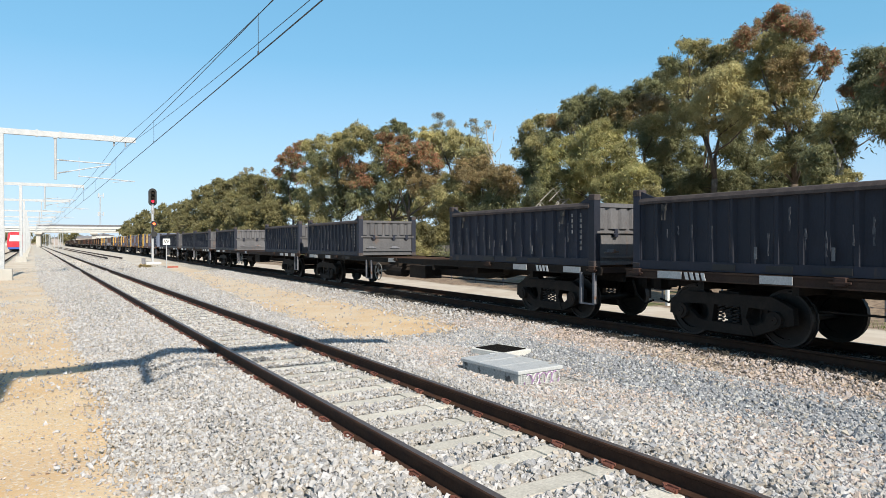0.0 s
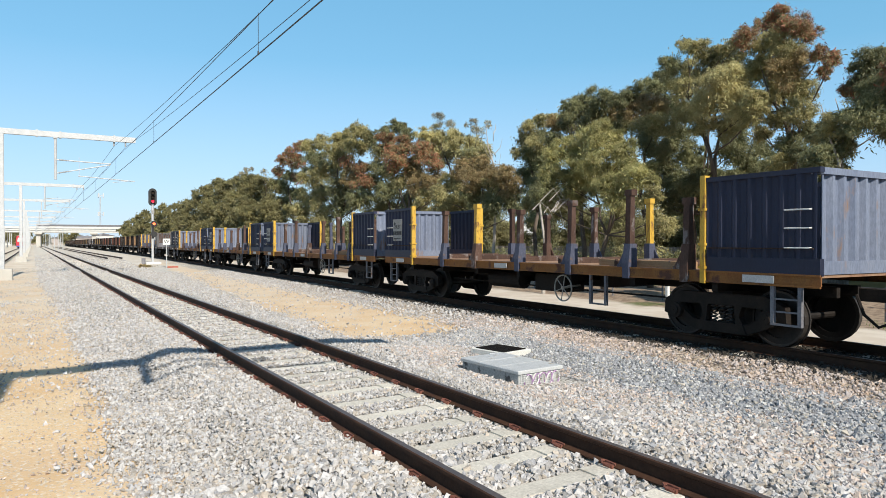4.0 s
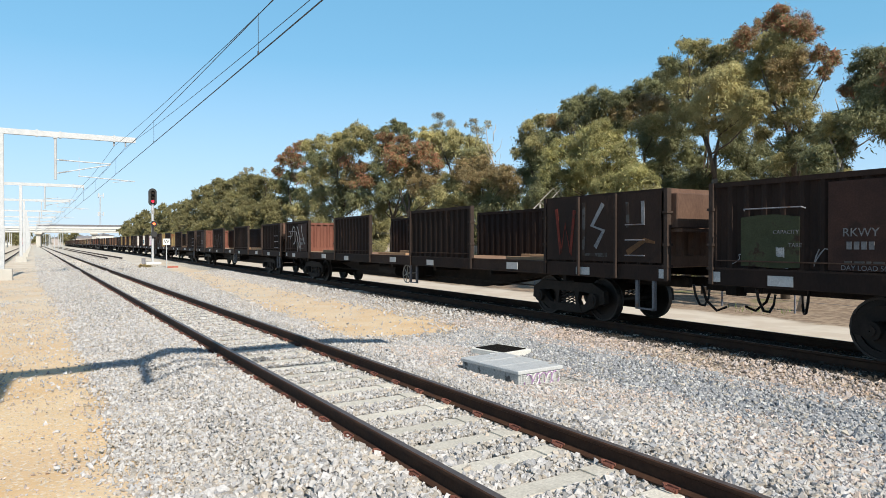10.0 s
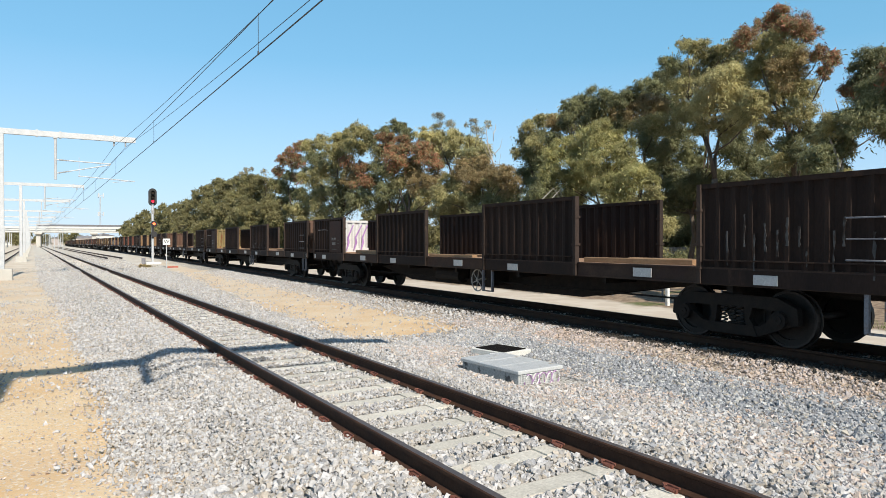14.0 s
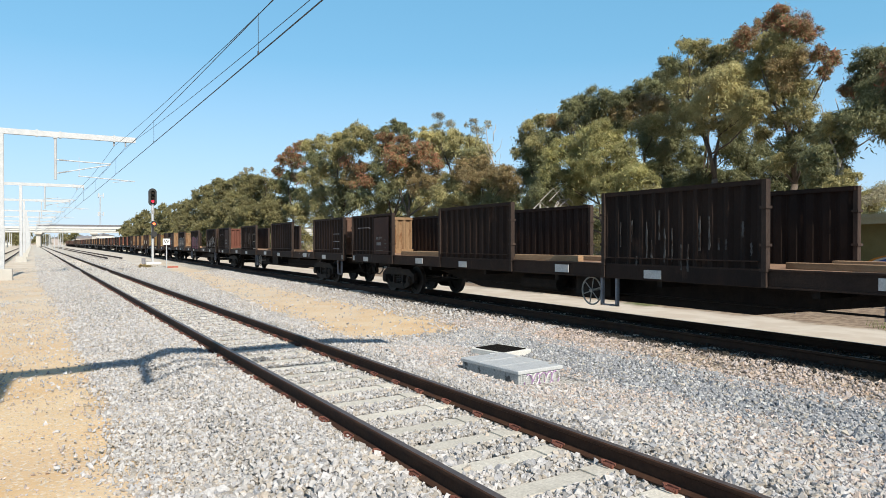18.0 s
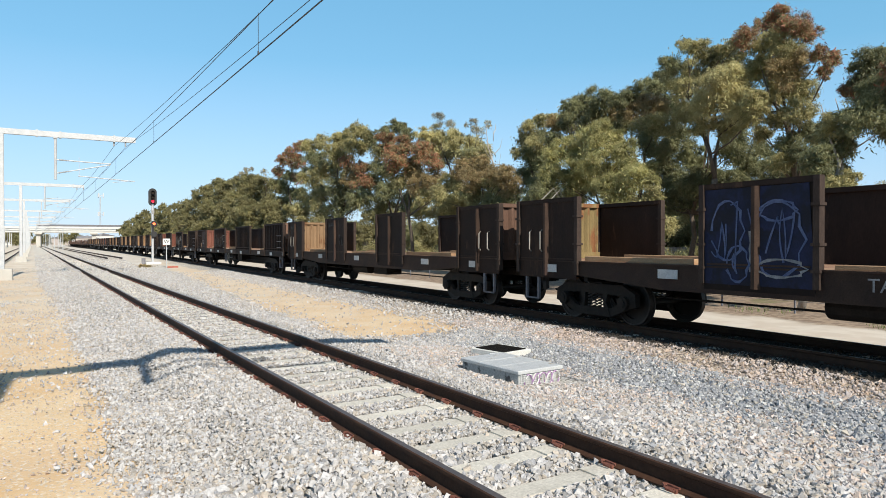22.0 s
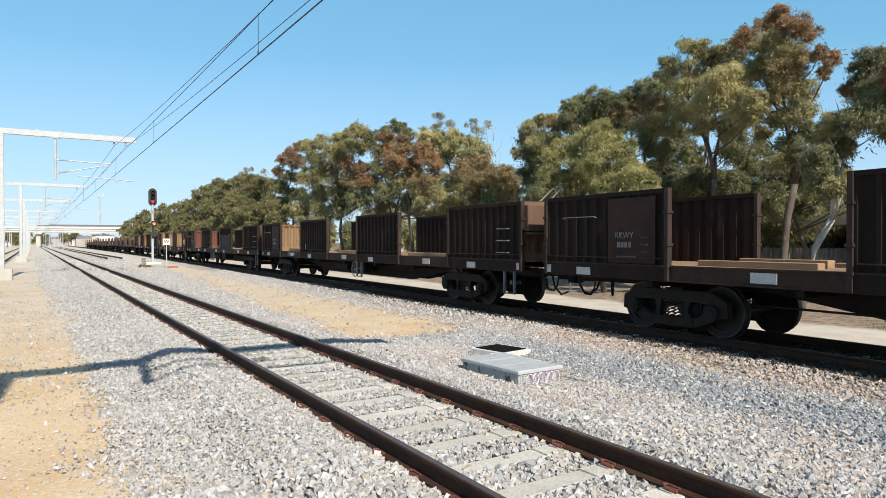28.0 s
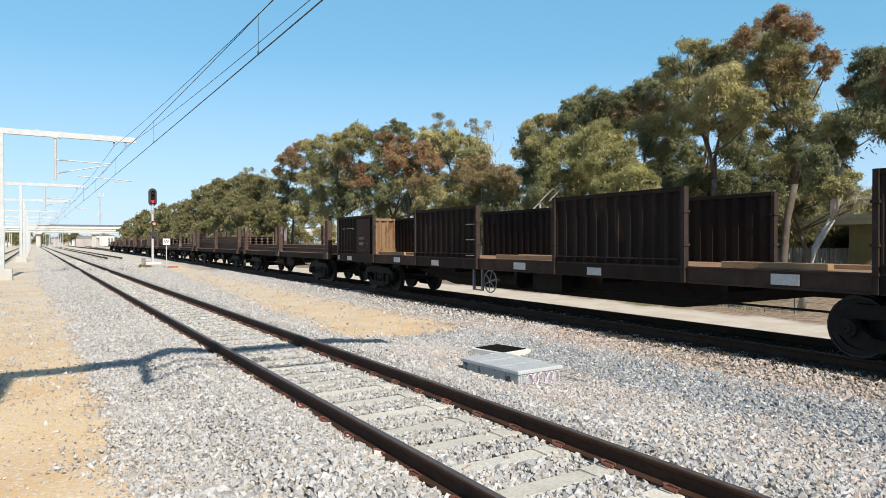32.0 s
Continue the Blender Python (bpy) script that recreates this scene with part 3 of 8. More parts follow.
M["stone_blue"] = surface("blue_grey_ballast", (0.255, 0.263, 0.281), (0.340, 0.340, 0.348), 30, 0.9, 0, 0.3,
                          island_colours=((0.236, 0.245, 0.262), (0.316, 0.324, 0.339), (0.178, 0.186, 0.202), (0.397, 0.400, 0.405), (0.270, 0.279, 0.297), (0.506, 0.506, 0.494), (0.213, 0.221, 0.237), (0.380, 0.345, 0.287)))
M["stone_tan"] = surface("tan_ballast", (0.353, 0.276, 0.220), (0.430, 0.351, 0.293), 30, 0.9, 0, 0.3,
                         island_colours=((0.447, 0.368, 0.318), (0.374, 0.318, 0.287), (0.509, 0.444, 0.407), (0.353, 0.323, 0.324), (0.478, 0.368, 0.287), (0.395, 0.368, 0.368), (0.540, 0.484, 0.467), (0.280, 0.237, 0.209)))


def band(x0, x1, y0, y1, near_power=1.0, keep=None):
    def region(u, v):
        y = y0 + (y1 - y0) * v ** near_power
        x = x0(y) + (x1(y) - x0(y)) * u
        if keep and not keep(x, y):
            return None
        return x, y
    return region


def wobble(x, y, k=0.55):
    return noise.noise((x * k, y * k, 3.1))


def on_rail(x):
    return any(abs(x - NEAR_X - o) < 0.085 for o in (-0.753, 0.753))


def on_sleeper(x, y):
    d = (y - 0.752) / 0.6386
    return abs(x - NEAR_X) < 0.70 and abs(d - round(d)) * 0.6386 < 0.135


def track_free(x, y):
    return not on_rail(x) and not (on_sleeper(x, y) and random.random() < 0.99)


def edge(y):
    """Where the pale ballast begins beside the sand."""
    return 0.8 + 0.35 * wobble(0, y) - 0.7 * max(0.0, min(1.0, (y - 20) / 30))


def in_sand(x, y):
    """How deep inside the sandy strip between the two tracks, in metres; below zero outside."""
    w = 0.45 * wobble(x, y, 0.8)
    return min(x - 4.1 - 0.085 * y, line_x(y) - 2.75 - x, (y - 11.6) * 0.5) + w


def bed_keep(x, y):
    d = x - edge(y)
    if d < 0 and random.random() > math.exp(10 * d):
        return False
    return random.random() < math.exp(-5 * max(in_sand(x, y), 0)) and track_free(x, y) and not by_box(x, y)


def by_box(x, y):
    """On the cable boxes or against their open sides."""
    return 5.55 < x < 6.75 and 6.95 < y < 8.7


def side_keep(x, y):
    return not by_box(x, y) and random.random() < 0.03 + math.exp(-4 * max(in_sand(x, y), 0))


def tan_side(x, y):
    """Tan stones with loose ends."""
    return not by_box(x, y) and random.random() < 0.65 + 1.0 * wobble(x + 20, y, 0.7)


def left_edge(y):
    return edge(y) - 0.7


def right_edge(y):
    return 6.9 + 0.5 * wobble(9, y)


stone_field("ballast_stones", band(left_edge, right_edge, 1.4, 5.5, 1.1, bed_keep), 25000, 0.041, "stone_pale", "pale grey and cream crushed ballast stones", 1)
stone_field("ballast_stones", band(left_edge, right_edge, 5.4, 8.6, 1.0, bed_keep), 22000, 0.046, "stone_pale", "pale grey and cream crushed ballast stones", 12, shard=True)
stone_field("ballast_stones", band(left_edge, right_edge, 8.3, 16, 1.1, bed_keep), 30000, 0.050, "stone_pale", "pale grey and cream crushed ballast stones", 11, shard=True)
stone_field("ballast_stones", band(left_edge, lambda y: 6.2 + 0.085 * (y - 16), 15.8, 48, 1.35, bed_keep), 30000, 0.058, "stone_pale", "pale grey crushed ballast stones", 2, shard=True)
stone_field("ballast_stones", band(lambda y: 6.75 + 0.6 * wobble(9, y), lambda y: line_x(y) - 2.35 + 0.35 * wobble(4, y), 0.8, 12.6, 1.2, side_keep), 30000, 0.050, "stone_blue", "blue-grey crushed ballast stones", 3, shard=True)
stone_field("ballast_stones", band(lambda y: line_x(y) - 2.85 + 0.5 * wobble(4, y), lambda y: line_x(y) - 1.5 + 0.25 * wobble(7, y, 1.2), 1.5, 14, 1.2, lambda x, y: random.random() < 0.85 + 0.9 * wobble(x + 30, y, 0.5)), 11000, 0.050, "stone_tan", "tan crushed ballast stones beside the freight line", 4, shard=True)
stone_field("ballast_stones", band(lambda y: 5.2 + 0.4 * wobble(2, y), lambda y: 7.1 + 0.6 * wobble(5, y), 1.0, 11, 1.1, tan_side), 9500, 0.048, "stone_tan", "tan stones scattered in the grey ballast", 7, shard=True)
stone_field("ballast_stones", band(lambda y: 4.6 + 0.085 * y, lambda y: line_x(y) - 1.5, 11, 46, 1.3, side_keep), 13000, 0.062, "stone_pale", "pale stones at the edges of the sand", 5, shard=True)
stone_field("ballast_stones", band(lambda y: -4.5, lambda y: 1.3, 2.5, 24, 1.5, lambda x, y: random.random() < 0.5 + 1.2 * wobble(x, y, 1.1)), 11000, 0.022, "stone_tan", "small tan stones scattered on the sand", 6, 0.6, True, 0.6)
stone_field("ballast_stones", band(lambda y: -4.5, lambda y: 1.3, 2.5, 16, 1.4), 220, 0.045, "stone_pale", "loose grey stones lying on the sand", 8, 0.5, True, 0.3)
stone_field("ballast_stones", band(lambda y: -3.0, lambda y: 0.9, 9, 60, 1.3, lambda x, y: random.random() < 0.45 + 1.4 * wobble(x, y, 0.4)), 9000, 0.045, "stone_pale", "pale stones strewn on the sand", 13, 0.6, True)
# these stones carry the shade under the train in their colour
M["stone_shaded"] = surface("shaded_ballast", (0.030, 0.026, 0.022), (0.055, 0.048, 0.040), 30, 0.75, 0, 0.3)
stone_field("ballast_stones", band(lambda y: line_x(y) - 1.7, lambda y: line_x(y) + 0.6, 2, 22, 1.2), 9000, 0.055, "stone_shaded", "ballast stones darkened as in the train's shade", 9, shard=True)
stone_field("ballast_stones", band(lambda y: 0.2, lambda y: 7.0 + 0.05 * (y - 46), 46, 120, 1.5, lambda x, y: not on_rail(x)), 8000, 0.10, "stone_pale", "pale ballast in the distance", 10, 0.7, True)


# ---- trees ----
def leaf_material(name, colours):
    m = bpy.data.materials.new(name)
    m.use_nodes = True
    n, l = m.node_tree.nodes, m.node_tree.links
    bsdf, out = n["Principled BSDF"], n["Material Output"]
    geo = n.new("ShaderNodeNewGeometry")
    cr = n.new("ShaderNodeValToRGB")
    e = cr.color_ramp.elements
    while len(e) < len(colours):
        e.new(1.0)
    for i, c in enumerate(colours):
        e[i].position, e[i].color = i / (len(colours) - 1), (*c, 1)
    l.new(geo.outputs["Random Per Island"], cr.inputs["Fac"])
    # whole boughs differ a little
    t = n.new("ShaderNodeTexNoise")
    t.inputs["Scale"].default_value = 0.55
    l.new(geo.outputs["Position"], t.inputs["Vector"])
    r = n.new("ShaderNodeMapRange")
    r.inputs["From Min"].default_value, r.inputs["From Max"].default_value = 0.3, 0.7
    r.inputs["To Min"].default_value, r.inputs["To Max"].default_value = 0.7, 1.3
    l.new(t.outputs["Fac"], r.inputs["Value"])
    tone = n.new("ShaderNodeCombineColor")
    for i in range(3):
        l.new(r.outputs["Result"], tone.inputs[i])
    x = n.new("ShaderNodeMix")
    x.data_type, x.blend_type = "RGBA", "MULTIPLY"
    x.inputs["Factor"].default_value = 1.0
    l.new(cr.outputs["Color"], x.inputs["A"])
    l.new(tone.outputs["Color"], x.inputs["B"])
    l.new(x.outputs["Result"], bsdf.inputs["Base Color"])
    bsdf.inputs["Roughness"].default_value = 0.55
    tr = n.new("ShaderNodeBsdfTranslucent")
    l.new(x.outputs["Result"], tr.inputs["Color"])
    ms = n.new("ShaderNodeMixShader")
    ms.inputs["Fac"].default_value = 0.32
    l.new(bsdf.outputs["BSDF"], ms.inputs[1])
    l.new(tr.outputs["BSDF"], ms.inputs[2])
    l.new(ms.outputs["Shader"], out.inputs["Surface"])
    return m


LEAF = {
    "olive": leaf_material("olive_gum_leaves", [(0.216, 0.205, 0.088), (0.288, 0.267, 0.114), (0.360, 0.324, 0.147), (0.432, 0.368, 0.182)]),
    "dark": leaf_material("dark_gum_leaves", [(0.120, 0.131, 0.061), (0.158, 0.168, 0.078), (0.207, 0.211, 0.100), (0.280, 0.255, 0.128)]),
    "pale": leaf_material("pale_gum_leaves", [(0.340, 0.316, 0.144), (0.432, 0.393, 0.184), (0.519, 0.458, 0.226), (0.389, 0.357, 0.165)]),
    "green": leaf_material("green_leaves", [(0.227, 0.227, 0.086), (0.291, 0.282, 0.109), (0.366, 0.340, 0.138), (0.412, 0.363, 0.171)]),
    "red": leaf_material("russet_gum_leaves", [(0.170, 0.180, 0.085), (0.205, 0.200, 0.095), (0.225, 0.205, 0.100), (0.250, 0.190, 0.095), (0.370, 0.140, 0.078), (0.320, 0.115, 0.068), (0.390, 0.180, 0.095)]),
    "brown": leaf_material("brown_olive_gum_leaves", [(0.237, 0.184, 0.086), (0.310, 0.223, 0.105), (0.260, 0.227, 0.102), (0.374, 0.237, 0.121)]),
    "thin": leaf_material("thin_pinkish_gum_leaves", [(0.300, 0.275, 0.185), (0.345, 0.310, 0.215), (0.310, 0.300, 0.185), (0.280, 0.245, 0.175)]),
    "far": leaf_material("distant_leaves", [(0.145, 0.138, 0.059), (0.184, 0.170, 0.073), (0.224, 0.202, 0.088), (0.258, 0.227, 0.105)]),
}


def leaf_mesh(name, pos, out, length, width, mat, rng, droop):
    """Small hanging leaves at the places pos; out: the way each spray faces."""
    count = len(pos)
    axis = rng.normal(size=(count, 3)) * (1 - droop) + np.array([0, 0, -droop]) + out * 0.35
    axis /= np.linalg.norm(axis, axis=1)[:, None]
    side = np.cross(axis, out + 0.5 * rng.normal(size=(count, 3)))
    side /= np.linalg.norm(side, axis=1)[:, None]
    ln = (length * rng.uniform(0.6, 1.3, count))[:, None]
    wd = (width * rng.uniform(0.7, 1.3, count))[:, None]
    v = np.stack([pos + side * wd / 2, pos - side * wd / 2, pos + axis * ln], 1)
    me = bpy.data.meshes.new(name)
    me.vertices.add(count * 3)
    me.vertices.foreach_set("co", v.reshape(-1))
    me.loops.add(count * 3)
    me.loops.foreach_set("vertex_index", np.arange(count * 3, dtype=np.int32))
    me.polygons.add(count)
    me.polygons.foreach_set("loop_start", np.arange(0, count * 3, 3, dtype=np.int32))
    me.update(calc_edges=True)
    me.materials.append(LEAF[mat])
    return me


def directions(rng, n, rise):
    d = rng.normal(size=(n, 3))
    d[:, 2] += rise
    return d / np.linalg.norm(d, axis=1)[:, None]


def sprays(centre, r, count, length, rng, thin):
    """Leaves of one bough: rounded tufts on it, each of several hanging sprays, and a dark inside of larger leaves."""
    tufts = 5 if thin else 9
    d1 = directions(rng, tufts, 0.45)
    c1 = centre + d1 * r * rng.uniform(0.45, 0.85, (tufts, 1)) * np.array([1, 1, 0.85])
    r1 = r * rng.uniform(0.30, 0.52, tufts)
    per = 8
    d2 = directions(rng, tufts * per, 0.35) + 0.5 * d1.repeat(per, 0)
    d2 /= np.linalg.norm(d2, axis=1)[:, None]
    c2 = c1.repeat(per, 0) + d2 * (r1.repeat(per) * rng.uniform(0.6, 1.0, tufts * per))[:, None] * np.array([1, 1, 0.8])
    w = r1.repeat(per) ** 2 * rng.uniform(0.4, 1.6, tufts * per)
    pick = rng.choice(tufts * per, count, p=w / w.sum())
    s2 = r1.repeat(per)[pick][:, None] * (0.24 if not thin else 0.34)
    pos = c2[pick] + rng.normal(size=(count, 3)) * s2 * np.array([1, 1, 0.8])
    out = d2[pick]
    big = np.ones(count)
    if not thin:
        k = count // 8
        pos[:k] = centre + rng.normal(size=(k, 3)) * r * 0.33
        big[:k] = 1.9
    return pos, out, length * big


def grown(x, y, label, bark, seed, boughs, far=False):
    """Gum tree at x, y: a bent trunk and limbs that carry boughs of drooping leaves; boughs: place in the tree, half-width, leaves."""
    rng = np.random.default_rng(seed)
    depth = max(12.0, x * AHEAD.x + y * AHEAD.y)
    length = max(0.075, 0.0029 * depth)
    tr = thing("gum_tree", label, "tree", "trees behind the line", pose(x, y, ground_z(x, y) - 0.05))
    top = max(b[0][2] for b in boughs)
    low = min(b[0][2] - b[1] for b in boughs)
    mean = np.mean([b[0] for b in boughs], axis=0)
    r0 = 0.04 + 0.009 * top
    fork = max(0.8, 0.25 * top + 0.35 * max(low, 0))
    bend = [(mean[0] * f * 0.55 + 0.26 * math.sin(4 * f + seed) * f, mean[1] * f * 0.55 + 0.26 * math.cos(4 * f + seed) * f, fork * f) for f in (0, 0.35, 0.7, 1.0)]
    wood = Shape()
    wood.tube(bend, [r0 * 1.25, r0, r0 * 0.92, r0 * 0.85], 8)
    # leaders rise from the fork, boughs hang on the leader next to them
    lead = []
    for k in range(3 if len(boughs) > 6 else 2):
        goal = np.array(boughs[int(rng.integers(0, len(boughs)))][0]) * 0.6 + mean * 0.4
        goal[2] = top * rng.uniform(0.72, 0.92)
        p0 = np.array(bend[-1])
        pts = [p0 + (goal - p0) * f + np.array([0.3 * math.sin(5 * f + k * 2 + seed), 0.3 * math.cos(6 * f + k), 0]) * f for f in (0, 0.25, 0.5, 0.75, 1.0)]
        wood.tube(pts, [r0 * q for q in (0.66, 0.52, 0.40, 0.26, 0.10)], 6)
        lead += [(p, r0 * q) for p, q in zip(pts[:4], (0.5, 0.4, 0.3, 0.2))]
    leaves = {}
    for c, r, kind in boughs:
        c = np.array(c)
        good = [q for q in lead if q[0][2] < c[2] - 0.3 * np.linalg.norm((q[0] - c)[:2])] or lead[:1]
        p, rp = min(good, key=lambda q: np.linalg.norm(q[0] - c))
        m1 = p + (c - p) * 0.5 + rng.normal(size=3) * 0.10 + np.array([0, 0, -0.08])
        wood.tube([p, m1, c], [rp * 0.8, rp * 0.55, rp * 0.22], 5)
        for q in range(2 if far else 4):
            e = c + directions(rng, 1, 0.4)[0] * r * 0.9
            wood.tube([c if q % 2 else m1, (c + e) / 2 + np.array([0, 0, 0.04]), e], [rp * 0.24, rp * 0.15, rp * 0.06], 4)
        wide = r * 1171 / depth
        thin = kind == "thin"
        count = int(math.pi * wide * wide * (1.0 if thin else 1.5 if far else 3.0)) + 60
        leaves.setdefault(kind, []).append(sprays(c, r, count, length, rng, thin))
    part("trunk", wood, bark, tr, smooth=True)
    for kind, sets in leaves.items():
        pos, out, ln = (np.concatenate([s[i] for s in sets]) for i in range(3))
        part("crown", leaf_mesh("crown", pos, out, ln, ln * 0.30, kind, rng, 0.5), None, tr, "reddish new leaves" if kind == "red" else "")
    return tr


def place(px_angle, dist_x):
    """A spot on the line x = dist_x, by its bearing from the track's direction in degrees."""
    return dist_x, dist_x / math.tan(radians(px_angle))


def gum(dist_x, bearing, label, bark, seed, boughs):
    """Tree in the row at x = dist_x; boughs: bearing, height above the rails, half-width, leaves."""
    rng = random.Random(seed)
    x, y = place(bearing, dist_x)
    g = ground_z(x, y) - 0.05
    wide = max(b[2] for b in boughs) * 1.6
    made = []
    for b, z, r, kind in boughs:
        bx, by = place(b, dist_x)
        f = 1 + rng.uniform(-wide, wide) / math.hypot(bx, by)
        made.append(((bx * f - x, by * f - y, 1.7 + (z - 1.7) * f - g), r, kind))
        if kind == "far" and z > 2.5:
            # full to the ground
            made.append(((bx * f - x, by * f - y, (z - g) * 0.45), r * 1.3, kind))
            made.append(((bx * f - x + rng.uniform(-2, 2), by * f - y + rng.uniform(-6, 6), (z - g) * rng.uniform(0.55, 0.85)), r * 1.15, kind))
    grown(x, y, label, bark, seed, made)


def round_tree(x, y, height, low, spread, kind, seed, label, n=9):
    """A plain full crown for the rows behind."""
    rng = random.Random(seed)
    made = []
    for k in range(n):
        v, a = rng.uniform(-1, 1), rng.uniform(0, 2 * math.pi)
        out = math.sqrt(1 - v * v * 0.8) * rng.uniform(0.3, 0.75) * spread
        r = spread * rng.uniform(0.30, 0.48)
        made.append(((out * math.cos(a), out * math.sin(a), (height + low) / 2 + v * max((height - low) / 2 - r * 0.7, 0.1)), r, kind))
    grown(x, y, label, "bark_dark", seed, made, True)


gum(20.6, 60.2, 'dark gum tree leaning over the verge, reddish at its crown', 'bark_pale', 500,
    [(64.8, 6.7, 0.66, 'dark'), (64.0, 6.2, 0.53, 'red'), (65.5, 6.0, 0.65, 'dark'), (64.5, 5.4, 0.70, 'dark'), (65.8, 5.0, 0.71, 'dark'), (66.7, 6.4, 0.75, 'red'), (67.5, 5.3, 0.82, 'dark'), (63.4, 5.3, 0.43, 'dark'), (62.9, 4.5, 0.54, 'dark'), (62.5, 3.9, 0.49, 'dark'), (61.4, 4.2, 0.52, 'dark'), (63.3, 3.6, 0.28, 'olive'), (62.2, 3.4, 0.44, 'dark'), (62.1, 5.2, 0.44, 'olive'), (61.4, 4.8, 0.37, 'olive'), (62.6, 3.4, 0.36, 'olive'), (61.1, 3.5, 0.41, 'dark'), (64.8, 3.1, 0.45, 'thin'), (64.0, 3.0, 0.35, 'thin')])
gum(23.5, 59.2, 'tall gum tree with russet leaves at its top', 'bark_dark', 501,
    [(58.7, 10.2, 0.40, 'red'), (58.1, 9.8, 0.58, 'red'), (59.6, 9.6, 0.57, 'red'), (60.6, 9.1, 0.47, 'red'), (57.4, 9.2, 0.59, 'olive'), (59.0, 8.8, 0.75, 'olive'), (57.6, 8.2, 0.73, 'olive'), (59.4, 7.9, 0.79, 'brown'), (58.4, 7.2, 0.71, 'olive'), (60.1, 7.1, 0.60, 'olive'), (61.4, 8.3, 0.38, 'red'), (62.2, 8.0, 0.35, 'red'), (61.7, 7.6, 0.27, 'red'), (59.9, 6.4, 0.56, 'olive'), (58.6, 6.2, 0.49, 'olive'), (60.7, 5.6, 0.47, 'dark'), (59.4, 5.3, 0.53, 'dark'), (57.4, 5.8, 0.41, 'olive'), (60.3, 4.8, 0.47, 'dark'), (58.8, 4.6, 0.49, 'olive'), (57.2, 7.0, 0.55, 'olive')])
gum(23.0, 53.4, 'olive gum tree with drooping pale leaves', 'bark_dark', 502,
    [(51.9, 9.8, 0.42, 'olive'), (52.7, 9.6, 0.46, 'olive'), (50.9, 9.2, 0.56, 'dark'), (54.0, 9.0, 0.57, 'dark'), (55.0, 9.2, 0.51, 'olive'), (56.1, 9.4, 0.50, 'red'), (55.5, 8.6, 0.65, 'olive'), (52.9, 8.5, 0.78, 'pale'), (54.6, 7.9, 0.85, 'pale'), (56.1, 7.7, 0.73, 'pale'), (51.6, 8.0, 0.70, 'olive'), (53.4, 7.3, 0.82, 'pale'), (55.5, 6.8, 0.79, 'pale'), (51.7, 7.0, 0.65, 'olive'), (56.8, 7.0, 0.50, 'olive'), (56.8, 6.3, 0.45, 'olive'), (55.0, 6.1, 0.61, 'olive'), (53.1, 6.5, 0.58, 'olive')])
gum(27.0, 52.0, 'dark gum tree half hidden behind its neighbours', 'bark_dark', 503,
    [(50.1, 9.7, 0.66, 'dark'), (50.5, 8.4, 0.78, 'dark'), (51.2, 6.9, 0.83, 'dark'), (52.3, 5.8, 0.75, 'dark'), (50.7, 5.5, 0.90, 'dark'), (55.2, 5.7, 0.71, 'dark'), (56.0, 6.3, 0.59, 'dark'), (56.6, 5.2, 0.64, 'dark'), (52.4, 4.6, 0.87, 'dark'), (55.6, 4.3, 0.70, 'dark'), (54.3, 4.6, 0.72, 'dark'), (53.5, 4.0, 0.79, 'dark'), (51.6, 3.9, 0.82, 'dark'), (56.8, 3.8, 0.74, 'dark'), (49.6, 5.4, 0.73, 'dark'), (55.0, 3.9, 0.71, 'olive'), (50.9, 4.6, 0.77, 'dark'), (53.1, 5.2, 0.63, 'dark'), (56.2, 4.7, 0.59, 'olive'), (49.8, 4.1, 0.67, 'olive'), (50.5, 3.5, 0.72, 'dark'), (52.7, 3.4, 0.80, 'dark'), (55.2, 3.2, 0.77, 'dark')])
gum(24.0, 49.2, 'gum tree with brownish leaf tips', 'bark_dark', 504,
    [(46.9, 8.4, 0.69, 'dark'), (47.7, 8.6, 0.56, 'dark'), (49.2, 8.7, 0.66, 'dark'), (47.9, 7.9, 0.79, 'brown'), (49.3, 7.8, 0.77, 'brown'), (49.8, 6.9, 0.70, 'olive'), (48.4, 6.9, 0.78, 'olive'), (46.9, 7.3, 0.63, 'dark'), (49.2, 6.0, 0.77, 'dark'), (50.3, 5.9, 0.54, 'dark')])
gum(25.0, 43.9, 'dark gum tree with dense rounded boughs', 'bark_dark', 505,
    [(45.2, 9.0, 0.75, 'dark'), (43.9, 8.9, 0.83, 'dark'), (42.6, 8.9, 0.72, 'dark'), (46.2, 8.3, 0.67, 'brown'), (44.6, 8.1, 0.82, 'dark'), (42.8, 8.1, 0.91, 'dark'), (41.7, 8.3, 0.67, 'brown'), (41.1, 7.6, 0.61, 'dark'), (46.2, 7.4, 0.73, 'dark')])
gum(27.0, 39.9, 'olive gum tree with loose boughs', 'bark_dark', 506,
    [(40.4, 9.2, 0.67, 'olive'), (41.2, 9.2, 0.44, 'olive'), (39.4, 8.8, 0.69, 'olive'), (38.8, 8.1, 0.70, 'olive'), (40.0, 8.0, 0.83, 'olive'), (38.3, 7.5, 0.47, 'olive'), (39.6, 7.0, 0.99, 'dark'), (40.8, 7.1, 0.89, 'dark'), (39.2, 5.9, 1.00, 'dark'), (40.4, 5.2, 1.12, 'dark')])
